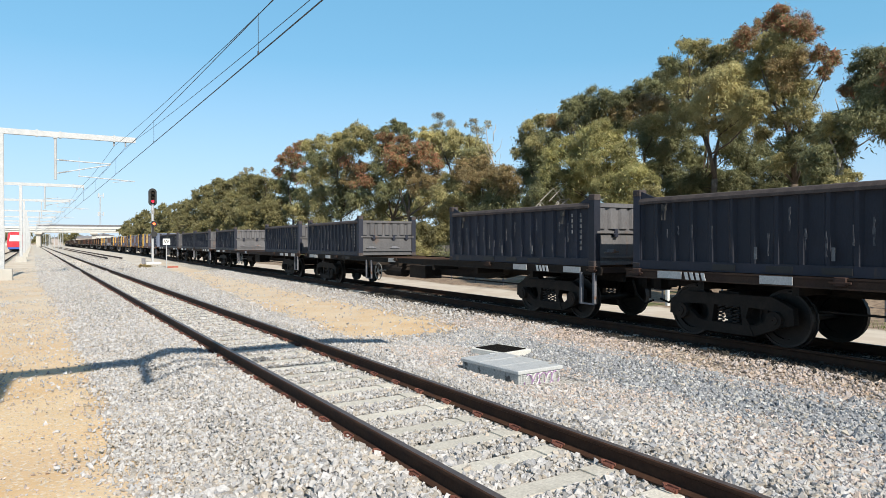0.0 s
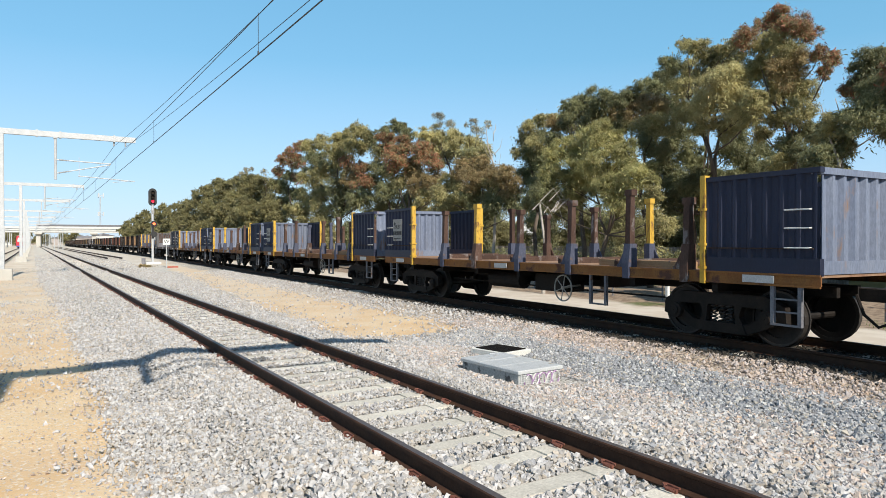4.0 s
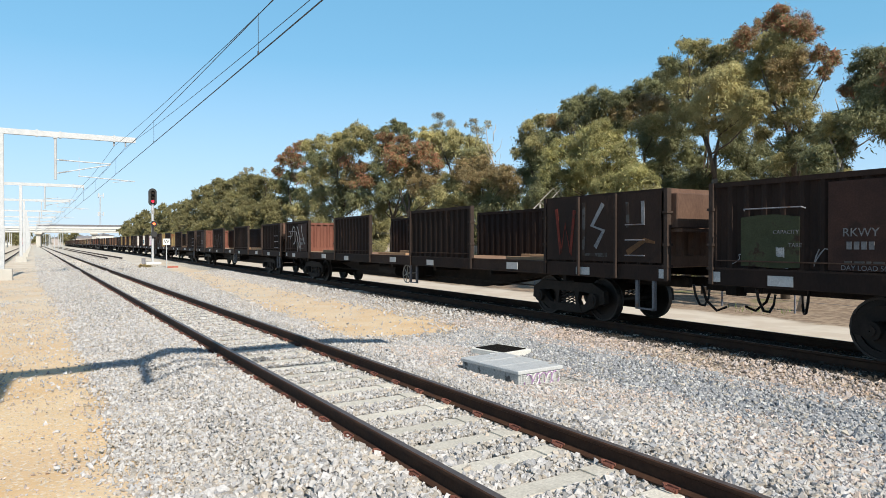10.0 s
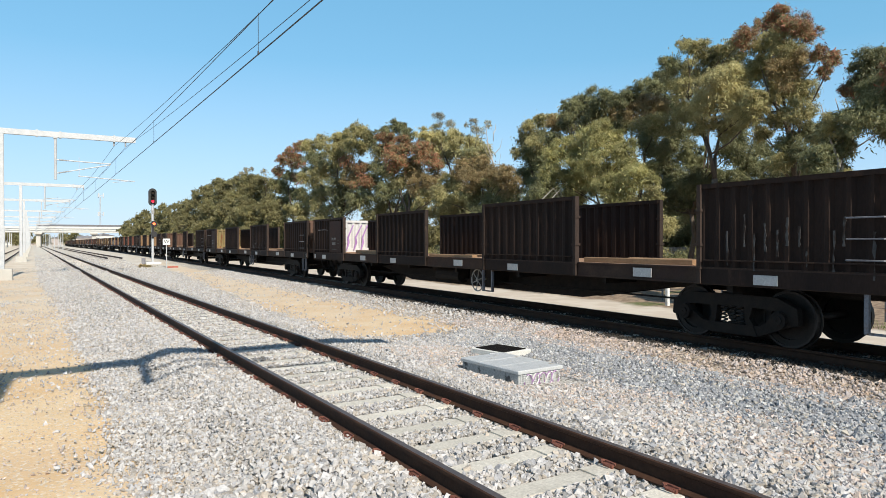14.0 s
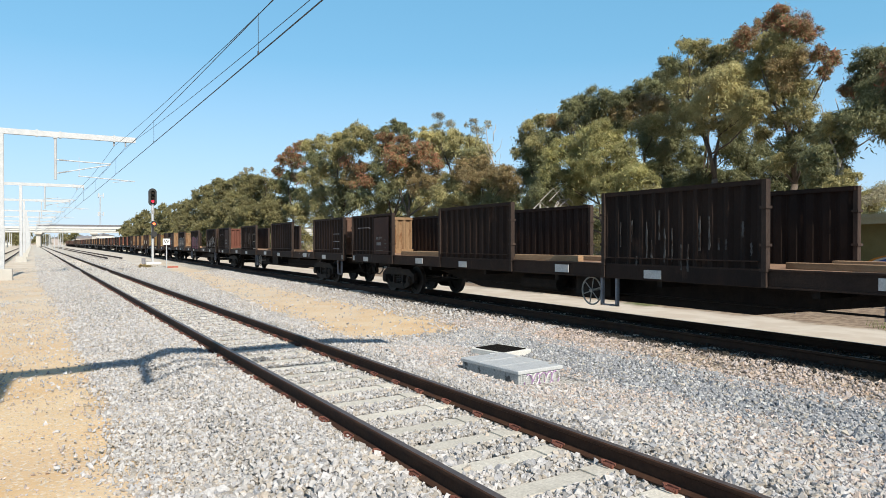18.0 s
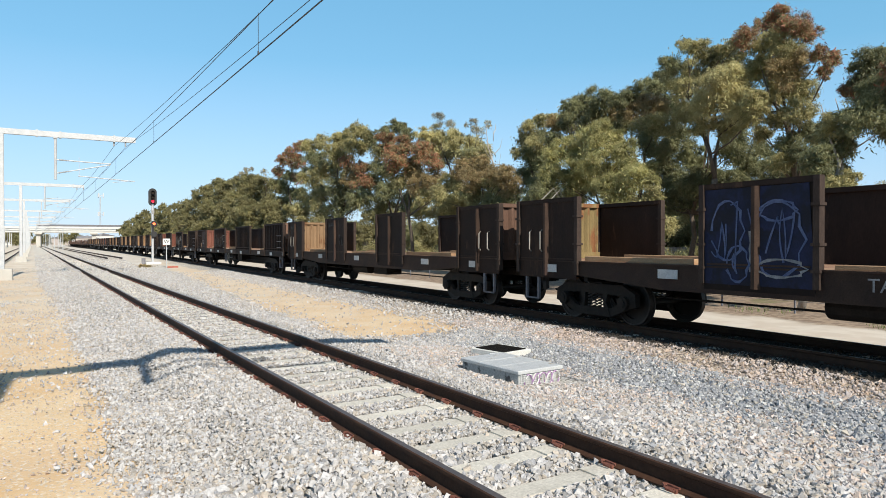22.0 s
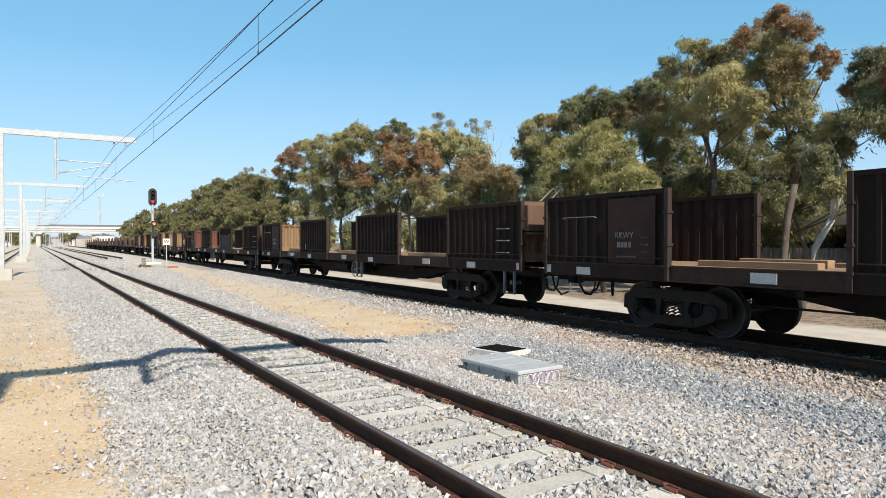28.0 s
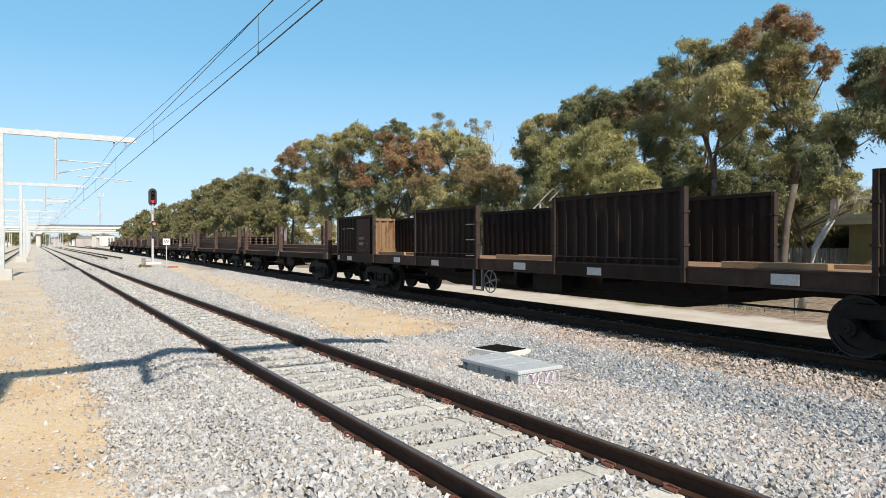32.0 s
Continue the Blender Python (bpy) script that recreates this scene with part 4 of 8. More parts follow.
gum(21.0, 45.5, 'dense bright green bushy tree', 'bark_dark', 507,
    [(45.2, 6.4, 0.63, 'green'), (43.9, 6.2, 0.75, 'green'), (46.2, 6.0, 0.66, 'green'), (42.4, 6.0, 0.72, 'green'), (45.1, 5.5, 0.89, 'green'), (47.3, 5.4, 0.60, 'green'), (41.3, 5.5, 0.68, 'green'), (43.4, 5.3, 0.87, 'green'), (46.7, 4.8, 0.81, 'green'), (41.1, 4.7, 0.80, 'green'), (42.7, 4.4, 0.88, 'green'), (45.1, 4.4, 0.94, 'green'), (47.7, 4.3, 0.69, 'green'), (48.9, 4.1, 0.48, 'green'), (49.2, 4.6, 0.43, 'green'), (43.2, 3.8, 0.98, 'green'), (46.5, 3.6, 0.91, 'green'), (40.6, 4.0, 0.75, 'dark'), (39.4, 3.9, 0.65, 'dark'), (49.2, 3.5, 0.53, 'olive'), (49.8, 2.6, 0.47, 'olive'), (50.5, 2.3, 0.51, 'olive')])
gum(26.5, 32.6, 'pale yellow-green gum tree with thin tops', 'bark_dark', 508,
    [(31.5, 11.1, 0.60, 'thin'), (32.2, 10.5, 0.63, 'thin'), (34.2, 10.2, 0.47, 'thin'), (35.0, 9.4, 0.54, 'thin'), (35.6, 9.8, 0.33, 'thin'), (30.2, 10.2, 0.76, 'pale'), (31.4, 9.7, 1.01, 'pale'), (33.0, 9.1, 0.97, 'pale'), (34.5, 8.7, 0.85, 'pale'), (35.6, 7.9, 0.66, 'pale'), (32.3, 8.3, 1.17, 'pale'), (34.3, 7.6, 1.11, 'pale'), (30.9, 8.8, 1.03, 'pale'), (35.4, 7.0, 0.58, 'thin'), (29.9, 9.0, 0.72, 'pale')])
gum(24.0, 34.8, 'olive-brown gum tree with russet tips', 'bark_dark', 509,
    [(33.7, 6.5, 0.86, 'brown'), (35.1, 6.5, 0.83, 'brown'), (34.5, 5.5, 1.07, 'brown'), (36.4, 5.8, 0.80, 'brown'), (37.5, 5.5, 0.71, 'brown'), (36.1, 5.0, 0.88, 'olive'), (37.7, 4.7, 0.78, 'brown'), (32.6, 5.8, 0.89, 'olive'), (33.2, 4.9, 0.95, 'olive'), (34.6, 4.4, 0.92, 'dark'), (36.5, 4.1, 0.87, 'dark'), (33.3, 4.0, 0.87, 'olive'), (37.7, 3.9, 0.78, 'dark'), (31.9, 4.5, 0.82, 'olive'), (38.7, 3.6, 0.69, 'dark'), (35.5, 3.5, 0.82, 'dark')])
gum(24.0, 29.1, 'gum tree with russet leaves among the green', 'bark_dark', 510,
    [(27.1, 9.5, 0.95, 'red'), (28.4, 8.9, 1.00, 'red'), (29.8, 8.3, 0.96, 'red'), (26.2, 9.0, 0.88, 'olive'), (31.0, 7.3, 0.84, 'red'), (27.7, 7.9, 1.12, 'red'), (29.4, 7.1, 1.24, 'brown'), (31.1, 6.1, 0.92, 'brown'), (29.9, 5.8, 1.13, 'brown'), (28.1, 6.4, 1.10, 'olive'), (31.5, 5.0, 0.83, 'olive'), (30.4, 4.9, 0.86, 'olive')])
gum(27.0, 27.2, 'dark gum tree with a rounded top', 'bark_dark', 511,
    [(27.8, 11.6, 0.84, 'dark'), (26.8, 11.4, 0.86, 'dark'), (28.8, 10.8, 0.71, 'dark'), (25.5, 11.0, 0.90, 'dark'), (26.5, 8.3, 1.20, 'dark'), (27.2, 6.2, 1.28, 'dark'), (28.7, 5.0, 1.12, 'dark'), (29.9, 4.2, 1.08, 'olive'), (31.4, 4.1, 0.94, 'olive'), (32.6, 4.1, 1.09, 'olive'), (26.5, 5.0, 1.20, 'dark'), (25.5, 7.3, 1.13, 'dark')])
gum(25.0, 23.4, 'grey-green gum tree with russet boughs', 'bark_dark', 512,
    [(24.7, 11.7, 0.86, 'olive'), (23.9, 11.4, 0.83, 'olive'), (25.3, 10.9, 0.63, 'dark'), (22.9, 11.4, 0.92, 'olive'), (21.5, 12.0, 0.97, 'olive'), (20.4, 11.8, 0.95, 'olive'), (24.1, 10.4, 1.10, 'olive'), (22.4, 10.3, 1.41, 'olive'), (21.0, 10.2, 1.37, 'dark'), (23.6, 9.0, 1.01, 'red'), (24.7, 8.3, 0.86, 'red'), (24.9, 7.0, 0.96, 'red'), (24.1, 7.5, 1.10, 'brown'), (22.4, 8.6, 1.41, 'olive'), (20.7, 8.5, 1.50, 'olive'), (22.9, 6.7, 1.38, 'dark'), (21.5, 6.4, 1.46, 'olive'), (24.8, 5.6, 1.29, 'dark'), (20.3, 6.2, 1.28, 'olive'), (23.4, 5.0, 1.35, 'dark'), (21.5, 4.6, 1.34, 'olive'), (19.8, 4.9, 1.31, 'olive')])
gum(26.0, 19.1, 'russet and dark gum tree at the end of a row', 'bark_dark', 513,
    [(19.7, 12.7, 0.75, 'red'), (18.9, 12.2, 0.92, 'red'), (18.2, 11.7, 0.81, 'red'), (19.3, 10.9, 0.97, 'red'), (17.9, 10.5, 0.82, 'red'), (18.7, 9.6, 1.00, 'dark'), (19.5, 9.0, 0.83, 'red'), (18.0, 8.7, 1.04, 'dark'), (18.7, 7.6, 1.14, 'dark'), (19.6, 7.2, 0.96, 'dark'), (18.2, 6.5, 1.03, 'dark'), (19.1, 5.5, 1.12, 'olive'), (18.2, 4.8, 1.03, 'olive')])
gum(25.0, 15.9, 'olive tree with a thin top in the row', 'bark_dark', 514,
    [(15.1, 11.4, 0.67, 'thin'), (15.5, 11.4, 0.65, 'thin'), (16.6, 10.6, 0.46, 'thin'), (14.8, 10.3, 1.30, 'far'), (15.7, 9.9, 1.44, 'far'), (16.7, 9.2, 1.26, 'far'), (17.5, 8.6, 0.93, 'far'), (15.2, 8.6, 1.89, 'far'), (16.4, 7.9, 1.77, 'far'), (17.3, 7.1, 1.31, 'far'), (15.7, 6.4, 2.05, 'far'), (17.0, 5.6, 1.71, 'far'), (14.8, 5.3, 1.73, 'far'), (17.7, 4.4, 1.29, 'far'), (16.3, 4.3, 1.58, 'far')])
gum(26.0, 13.4, 'dense rounded olive tree in the row', 'bark_dark', 515,
    [(13.2, 10.9, 1.49, 'far'), (12.4, 10.7, 1.18, 'far'), (14.0, 10.3, 1.30, 'far'), (13.4, 9.1, 1.96, 'far'), (14.5, 8.5, 1.60, 'far'), (12.6, 8.6, 1.82, 'far'), (13.9, 7.2, 1.90, 'far'), (13.0, 6.4, 1.77, 'far'), (14.2, 5.0, 1.63, 'far'), (12.3, 5.4, 1.72, 'far')])
gum(26.0, 11.6, 'dense rounded olive tree in the row', 'bark_dark', 516,
    [(11.9, 11.0, 0.96, 'far'), (11.4, 10.6, 1.00, 'far'), (12.2, 9.6, 1.21, 'far'), (11.6, 9.0, 1.40, 'far'), (11.0, 8.4, 1.32, 'far'), (12.0, 7.1, 1.49, 'far'), (11.3, 6.2, 1.58, 'far'), (11.8, 4.8, 1.38, 'far')])
gum(26.0, 10.1, 'dense rounded olive tree in the row', 'bark_dark', 517,
    [(10.6, 9.6, 1.06, 'far'), (10.1, 9.2, 1.11, 'far'), (9.6, 9.3, 1.00, 'far'), (10.4, 7.9, 1.39, 'far'), (9.9, 7.0, 1.46, 'far'), (10.6, 6.0, 1.36, 'far'), (10.1, 5.0, 1.43, 'far')])
gum(26.0, 8.6, 'dense rounded olive tree in the row', 'bark_dark', 518,
    [(8.9, 9.8, 1.17, 'far'), (8.4, 9.3, 1.11, 'far'), (9.2, 8.5, 1.13, 'far'), (8.7, 7.4, 1.51, 'far'), (9.3, 6.0, 1.43, 'far'), (8.5, 5.6, 1.54, 'far')])
gum(26.0, 7.5, 'dense rounded olive tree in the row', 'bark_dark', 519,
    [(7.6, 9.6, 1.22, 'far'), (7.2, 9.1, 1.29, 'far'), (7.9, 8.2, 1.17, 'far'), (7.5, 7.0, 1.49, 'far'), (7.9, 5.5, 1.41, 'far')])
gum(26.0, 6.6, 'dense rounded olive tree in the row', 'bark_dark', 520,
    [(6.8, 8.3, 1.22, 'far'), (6.4, 7.6, 1.15, 'far'), (7.0, 6.7, 1.19, 'far'), (6.6, 5.5, 1.40, 'far')])
gum(26.0, 6.0, 'dense rounded olive tree in the row', 'bark_dark', 521,
    [(6.1, 6.6, 1.06, 'far'), (5.8, 5.8, 0.95, 'far'), (6.2, 5.1, 1.04, 'far')])
gum(28.0, 60.5, 'shaded gum tree behind the leaning one', 'bark_dark', 522,
    [(57.4, 5.0, 0.65, 'dark'), (59.6, 4.6, 0.78, 'dark'), (57.8, 4.2, 0.75, 'dark'), (61.4, 3.8, 0.75, 'olive'), (58.8, 3.8, 0.79, 'dark'), (60.3, 3.6, 0.72, 'olive'), (57.4, 5.9, 0.54, 'dark'), (58.4, 5.3, 0.59, 'dark'), (59.9, 4.1, 0.62, 'dark'), (61.1, 4.8, 0.56, 'olive'), (62.4, 3.7, 0.64, 'dark'), (63.6, 3.4, 0.58, 'olive'), (65.0, 3.4, 0.61, 'olive'), (57.6, 3.3, 0.76, 'olive'), (59.9, 3.1, 0.67, 'dark')])

# a second row behind closes the gaps
for i in range(30):
    b = 64 - 1.93 * i
    tx, ty = place(b, 36 + 2 * math.sin(i * 2.1))
    tall = 6.0 + 1.2 * math.sin(i * 1.7) if i > 8 else 5.0 + 0.5 * math.sin(i * 1.7) if i > 4 else 4.1
    round_tree(tx, ty, tall, 0.4, 3.0, ("dark", "olive", "far")[i % 3], 300 + i, "dark gum tree in the row behind")


def shrub(x, y, size, leaves, mat, seed, label):
    rng = np.random.default_rng(seed)
    z = ground_z(x, y)
    sh = thing("shrub", label, "shrub", "shrubs behind the line", pose(x, y, z))
    c = rng.normal(size=(14, 3)) * np.array([0.5, 0.5, 0.25]) * size + np.array([0, 0, 0.5 * size])
    s = Shape()
    for p in c:
        s.tube([(0, 0, 0), tuple(p * 0.6), tuple(p)], [0.03, 0.02, 0.008], 4)
    part("stem", s, "bark", sh)
    sets = [sprays(p, 0.4 * size, leaves // 5, 0.13, rng, False) for p in c]
    pos, out, ln = (np.concatenate([q[i] for q in sets]) for i in range(3))
    part("crown", leaf_mesh("crown", pos, out, ln, ln * 0.35, mat, rng, 0.3), None, sh)


for i in range(6, 24):
    b = 65 - 2.35 * i
    tx, ty = place(b, 29.5 + 1.5 * math.sin(i * 1.3))
    shrub(tx, ty, 1.5 + 0.5 * math.sin(i * 2.7), 1300, ("dark", "olive")[i % 2], 400 + i, "dark scrubby bush under the trees")


def grass_tufts(name, spots, seed, blade=0.16):
    rng = np.random.default_rng(seed)
    s = Shape()
    for (x, y, r, n) in spots:
        for k in range(n):
            px, py = x + rng.normal() * r, y + rng.normal() * r
            z, a, l = ground_z(px, py), rng.uniform(0, 6.28), blade * rng.uniform(0.5, 1.3)
            dx, dy = math.cos(a), math.sin(a)
            s.add([(px - dy * 0.008, py + dx * 0.008, z), (px + dy * 0.008, py - dx * 0.008, z), (px + dx * l * 0.4, py + dy * l * 0.4, z + l)], [(0, 1, 2)])
    return ground_piece(name, s, M["grass"], "bright green grass tufts", "stuff")


M["grass"] = surface("grass_blades", (0.074, 0.126, 0.022), (0.133, 0.178, 0.044), 6, 0.7, 0, 0)
grass_tufts("grass", [(18.6 + 0.4 * math.sin(k * 2.3), 8.0 - 0.7 * k, 0.35, 200) for k in range(4)] + [(19.5, 12.5, 0.5, 80)], 9)

# fallen pale branches on the verge
fallen = thing("dead_branch", "bare pale dead branches standing by the trees", "branch", at=pose(18.4, 21.6, ground_z(18.4, 21.6)))
bs = Shape()
brng = random.Random(4)
for k in range(9):
    a, ln = brng.uniform(-1.2, 1.2), brng.uniform(0.8, 2.2)
    p0 = (brng.uniform(-1.5, 1.5), brng.uniform(-0.6, 0.6), 3.7 + brng.uniform(-0.35, 0.35))
    bs.tube([p0, (p0[0] + ln * 0.5 * math.cos(a), p0[1] + 0.2, p0[2] + ln * 0.3), (p0[0] + ln * math.cos(a), p0[1] + 0.3, p0[2] + ln * 0.35 * math.sin(a))], [0.022, 0.014, 0.005], 5)
bs.tube([(0, 0, 0), (0.1, 0, 2.0), (-0.2, 0, 3.8)], [0.09, 0.06, 0.04], 6)
part("branch", bs, "bark_pale", fallen)


# a bare dead top among the gums
bare = thing("dead_tree", "thin bare grey dead tree between the gums", "tree", at=pose(25.2, 34.6, ground_z(25.2, 34.6)))
bt = Shape()
bt.tube([(0, 0, 0), (0.2, 0, 3.0), (0.1, -0.3, 6.5), (-0.2, 0.2, 8.2), (-0.1, 0.6, 9.8)], [0.11, 0.09, 0.06, 0.035, 0.012], 6)
for k in range(9):
    z, a = 5.4 + 0.45 * k, 2.4 * k
    ln = 1.5 - 0.1 * k
    bt.tube([(0, -0.1, z), (0.5 * ln * math.cos(a), 0.5 * ln * math.sin(a), z + 0.5 * ln), (0.7 * ln * math.cos(a), 0.7 * ln * math.sin(a) + 0.1, z + 1.1 * ln)], [0.028, 0.018, 0.006], 4)
part("trunk", bt, "bark_pale", bare)


# ---- overhead line ----
def mast(x, y, z, span, arm_end, leg, short=False):
    m = thing("overhead_line_mast", "pale galvanised overhead line mast with a long crossarm", "mast", "overhead line masts", pose(0, y, 0))
    s = Shape().soft_box(x - 0.14, x + 0.14, -0.14, 0.14, -0.3, z - 0.13, 0.02)
    part("post", s, "steel_pale", m)
    ped = Shape().soft_box(x - 0.5, x + 0.5, -0.5, 0.5, -0.7, 0.30, 0.03)
    part("footing", ped, "concrete", m)
    beam = Shape()
    beam.box(span, arm_end, -0.11, 0.11, z - 0.15, z + 0.15)
    for k in (0.25, 0.42, 0.83):
        xx = x + (arm_end - x) * k
        beam.box(xx - 0.05, xx + 0.05, -0.15, 0.15, z - 0.19, z + 0.19)
    part("crossarm", beam, "steel_pale", m)
    if leg:
        part("post", Shape().box(leg - 0.14, leg + 0.14, -0.14, 0.14, -0.5, z - 0.13), "steel_pale", m)
    if short:
        part("drop_post", Shape().tube([(0.66, 0, z - 0.1), (0.66, 0, 6.28)], 0.075, 10), "steel_pale", m)
        part("cantilever", Shape().tube([(0.7, 0, 6.95), (2.5, 0, 6.90)], 0.035, 8).tube([(0.7, 0, 6.36), (2.45, 0, 6.80)], 0.03, 8).tube([(1.4, 0, 6.38), (3.7, 0, 6.20)], 0.028, 8), "steel_pale", m)
        return m
    drop = Shape().tube([(1.1, 0, z - 0.1), (1.1, 0, 5.2)], 0.075, 10)
    drop.box(1.0, 1.2, -0.1, 0.1, z - 0.22, z - 0.1)
    part("drop_post", drop, "steel_pale", m)
    arm = Shape()
    arm.tube([(1.15, 0, 6.30), (3.85, 0, 6.22)], 0.035, 8)
    arm.tube([(1.15, 0, 5.55), (3.8, 0, 6.16)], 0.03, 8)
    arm.tube([(2.2, 0, 5.45), (5.1, 0, 5.28)], 0.028, 8)
    arm.tube([(2.25, 0, 6.5), (2.25, 0, 5.4)], 0.015, 6)
    arm.tube([(4.9, 0, 5.3), (3.95, 0, 5.16)], 0.015, 6)
    part("cantilever", arm, "steel_pale", m)
    for (xa, za, xb, zb) in ((1.25, 6.3, 1.75, 6.28), (1.25, 5.57, 1.75, 5.69)):
        pts, rad = [], []
        for k in range(15):
            f = k / 14
            pts.append((xa + (xb - xa) * f, 0, za + (zb - za) * f))
            rad.append(0.07 if k % 2 else 0.035)
        part("insulator", Shape().tube(pts, [q * 0.75 for q in rad], 9), "insulator", m)
    for xx in (4.02, 4.62):
        part("insulator", Shape().tube([(xx, 0, z - 0.12), (xx, 0, z - 0.42)], 0.045, 8), "insulator", m)
    return m


MAST_Y = [1.3, 42.5, 80, 110, 147, 182, 217, 252, 287, 322, 357, 392, 420]
for i, y in enumerate(MAST_Y):
    mast(-1.2 if i == 0 else -1.42 if i == 1 else -1.0, y, 7.68, -7.5 if i else -3.0, 5.15 if i < 2 else 4.7, -9.6 if i > 1 else None, i == 0)
for y in (105, 147, 189, 231, 273, 315):
    mm = thing("overhead_line_mast", "distant pale overhead line mast", "mast", "overhead line masts", pose(-11.5, y, 0))
    part("post", Shape().box(-0.13, 0.13, -0.13, 0.13, -0.5, 7.2), "steel_pale", mm)
    part("crossarm", Shape().box(-3.0, 3.4, -0.1, 0.1, 6.9, 7.15).tube([(2.9, 0, 6.9), (2.9, 0, 5.4)], 0.06, 6).tube([(2.9, 0, 5.6), (0.8, 0, 5.5)], 0.03, 6), "steel_pale", mm)


def wire(name, x, z, sag, label, r=0.009, first=None, drift=0.0):
    """Wire hung from mast to mast; first: start and sag of the long span over the camera; drift: its sideways run there."""
    ob = thing(name, label, "wire", "overhead wires")
    start, deep = first or (-40.0, sag)
    ys = ([start] + MAST_Y[1:]) if first else ([-40.0] + MAST_Y)
    for k, (a, b) in enumerate(zip(ys, ys[1:])):
        low = deep if k == 0 else sag
        pts = []
        for i in range(17):
            y = a + (b - a) * i / 16
            pts.append((x - drift * max(0.0, 1 - (y + 40.0) / 82.5), y, z - low * (1 - (2 * i / 16 - 1) ** 2)))
        part("span", Shape().tube(pts, r + 0.00004 * b, 5), "wire", ob)
    return ob


wire("contact_wire", 3.98, 5.52, 0.02, "dark contact wire above the near track", 0.0115, None, 0.24)
wire("catenary_wire", 3.96, 6.42, 0.12, "dark sagging catenary wire above the near track", 0.008, None, 0.12)
wire("feeder_wire", 4.02, 7.26, 0.25, "dark feeder wire hung from the crossarms", 0.007, (-42.5, 0.91))
wire("feeder_wire", 4.62, 7.26, 0.25, "dark feeder wire hung from the crossarms", 0.007, (-42.5, 0.91))
hang = thing("dropper_wires", "thin dropper wires between catenary and contact wire", "wire")
for k in range(-1, 22):
    y = 13.4 + 13.8 * k
    side = 3.97 - 0.18 * max(0.0, 1 - (y + 40.0) / 82.5)
    part("dropper", Shape().tube([(side, y, 5.50), (side, y, 6.36)], 0.006, 4).box(side - 0.012, side + 0.012, y - 0.02, y + 0.02, 5.50, 5.58), "wire", hang)


# ---- signal, sign, boxes ----
M["lamp_red"] = glow("red_signal_light", (1.0, 0.02, 0.06), 0.8)
M["lamp_amber"] = glow("orange_red_signal_light", (1.0, 0.12, 0.03), 1.6)
sig = thing("railway_signal", "grey signal post with black heads showing red lights", "signal", at=pose(9.42, 66.0, -0.62))
part("footing", Shape().soft_box(-0.65, 0.65, -0.65, 0.65, -0.2, 0.55, 0.05), "concrete_white", sig)
part("post", Shape().tube([(0, 0, 0.5), (0, 0, 5.9)], 0.11, 12), "steel_pale", sig)
head = Shape()
hp = [(0.36 * math.cos(a), 0.62 + 0.36 * math.sin(a)) for a in [math.pi * k / 10 for k in range(11)]] + [(0.36 * math.cos(a), -0.30 + 0.36 * math.sin(a)) for a in [math.pi + math.pi * k / 10 for k in range(11)]]
head.prism([(x, z + 6.35) for x, z in hp], 1, -0.06, 0.0)
hd = part("signal_head", head, "black", sig)
lenses = Shape()
for z in (6.95, 6.55):
    lenses.disc((0, -0.1, z), 1, 0.0, 0.14, 0.05, 16)
    lenses.disc((0, -0.18, z), 1, 0.15, 0.17, 0.24, 16)
lenses.disc((0, -0.18, 6.12), 1, 0.15, 0.17, 0.24, 16)
part("lens", lenses, "grease", hd)
part("red_light", Shape().disc((0, -0.1, 6.12), 1, 0.0, 0.14, 0.05, 16), "lamp_red", hd, "lit red signal lamp")
head2 = Shape().disc((0.1, -0.15, 4.05), 1, 0.0, 0.27, 0.12, 20).disc((0.1, -0.15, 3.1), 1, 0.0, 0.27, 0.12, 20).box(-0.1, 0.1, -0.12, 0.05, 2.7, 4.3)
hd2 = part("signal_head", head2, "black", sig)
part("red_light", Shape().disc((0.1, -0.23, 4.05), 1, 0.0, 0.12, 0.05, 16), "lamp_amber", hd2, "lit red signal lamp")
part("number_plate", Shape().box(-0.13, 0.13, -0.14, -0.12, 5.0, 5.3), "plate_grey", sig)
part("cabinet", Shape().soft_box(-0.95, -0.65, -0.25, 0.05, 0.0, 0.9, 0.02), "shoe", sig)

ws = thing("whistle_sign", "white square sign board with a black letter on a thin post", "sign", at=pose(9.0, 56.0, -0.33))
part("post", Shape().tube([(0, 0, 0), (0, 0, 1.9)], 0.035, 8), "steel_pale", ws)
part("board", Shape().soft_box(-0.27, 0.27, -0.02, 0.02, 1.85, 2.35, 0.006), "white_rail", ws)
cu = bpy.data.curves.new("lettering", "FONT")
cu.body, cu.size, cu.extrude, cu.align_x, cu.align_y = "W", 0.40, 0.004, "CENTER", "CENTER"
tmp = bpy.data.objects.new("lettering", cu)
wm = bpy.data.meshes.new_from_object(tmp)
bpy.data.objects.remove(tmp)
wm.materials.append(M["black"])
part("lettering", wm, None, ws, at=pose(0, -0.026, 2.10, 90, 0, 0))
M["red_plastic"] = surface("red_plastic", (0.28, 0.07, 0.045), (0.34, 0.10, 0.065), 5, 0.6, 0, 0)
mk = thing("red_marker", "small red marker lying at the foot of a sign", "marker", at=pose(9.45, 55.6, ground_z(9.45, 55.6)))
part("body", Shape().soft_box(-0.45, 0.35, -0.1, 0.1, 0, 0.12, 0.03), "red_plastic", mk)
bush = thing("low_bush", "dry brown low bush on the sand", "shrub", at=pose(7.4, 58.0, ground_z(7.4, 58)))
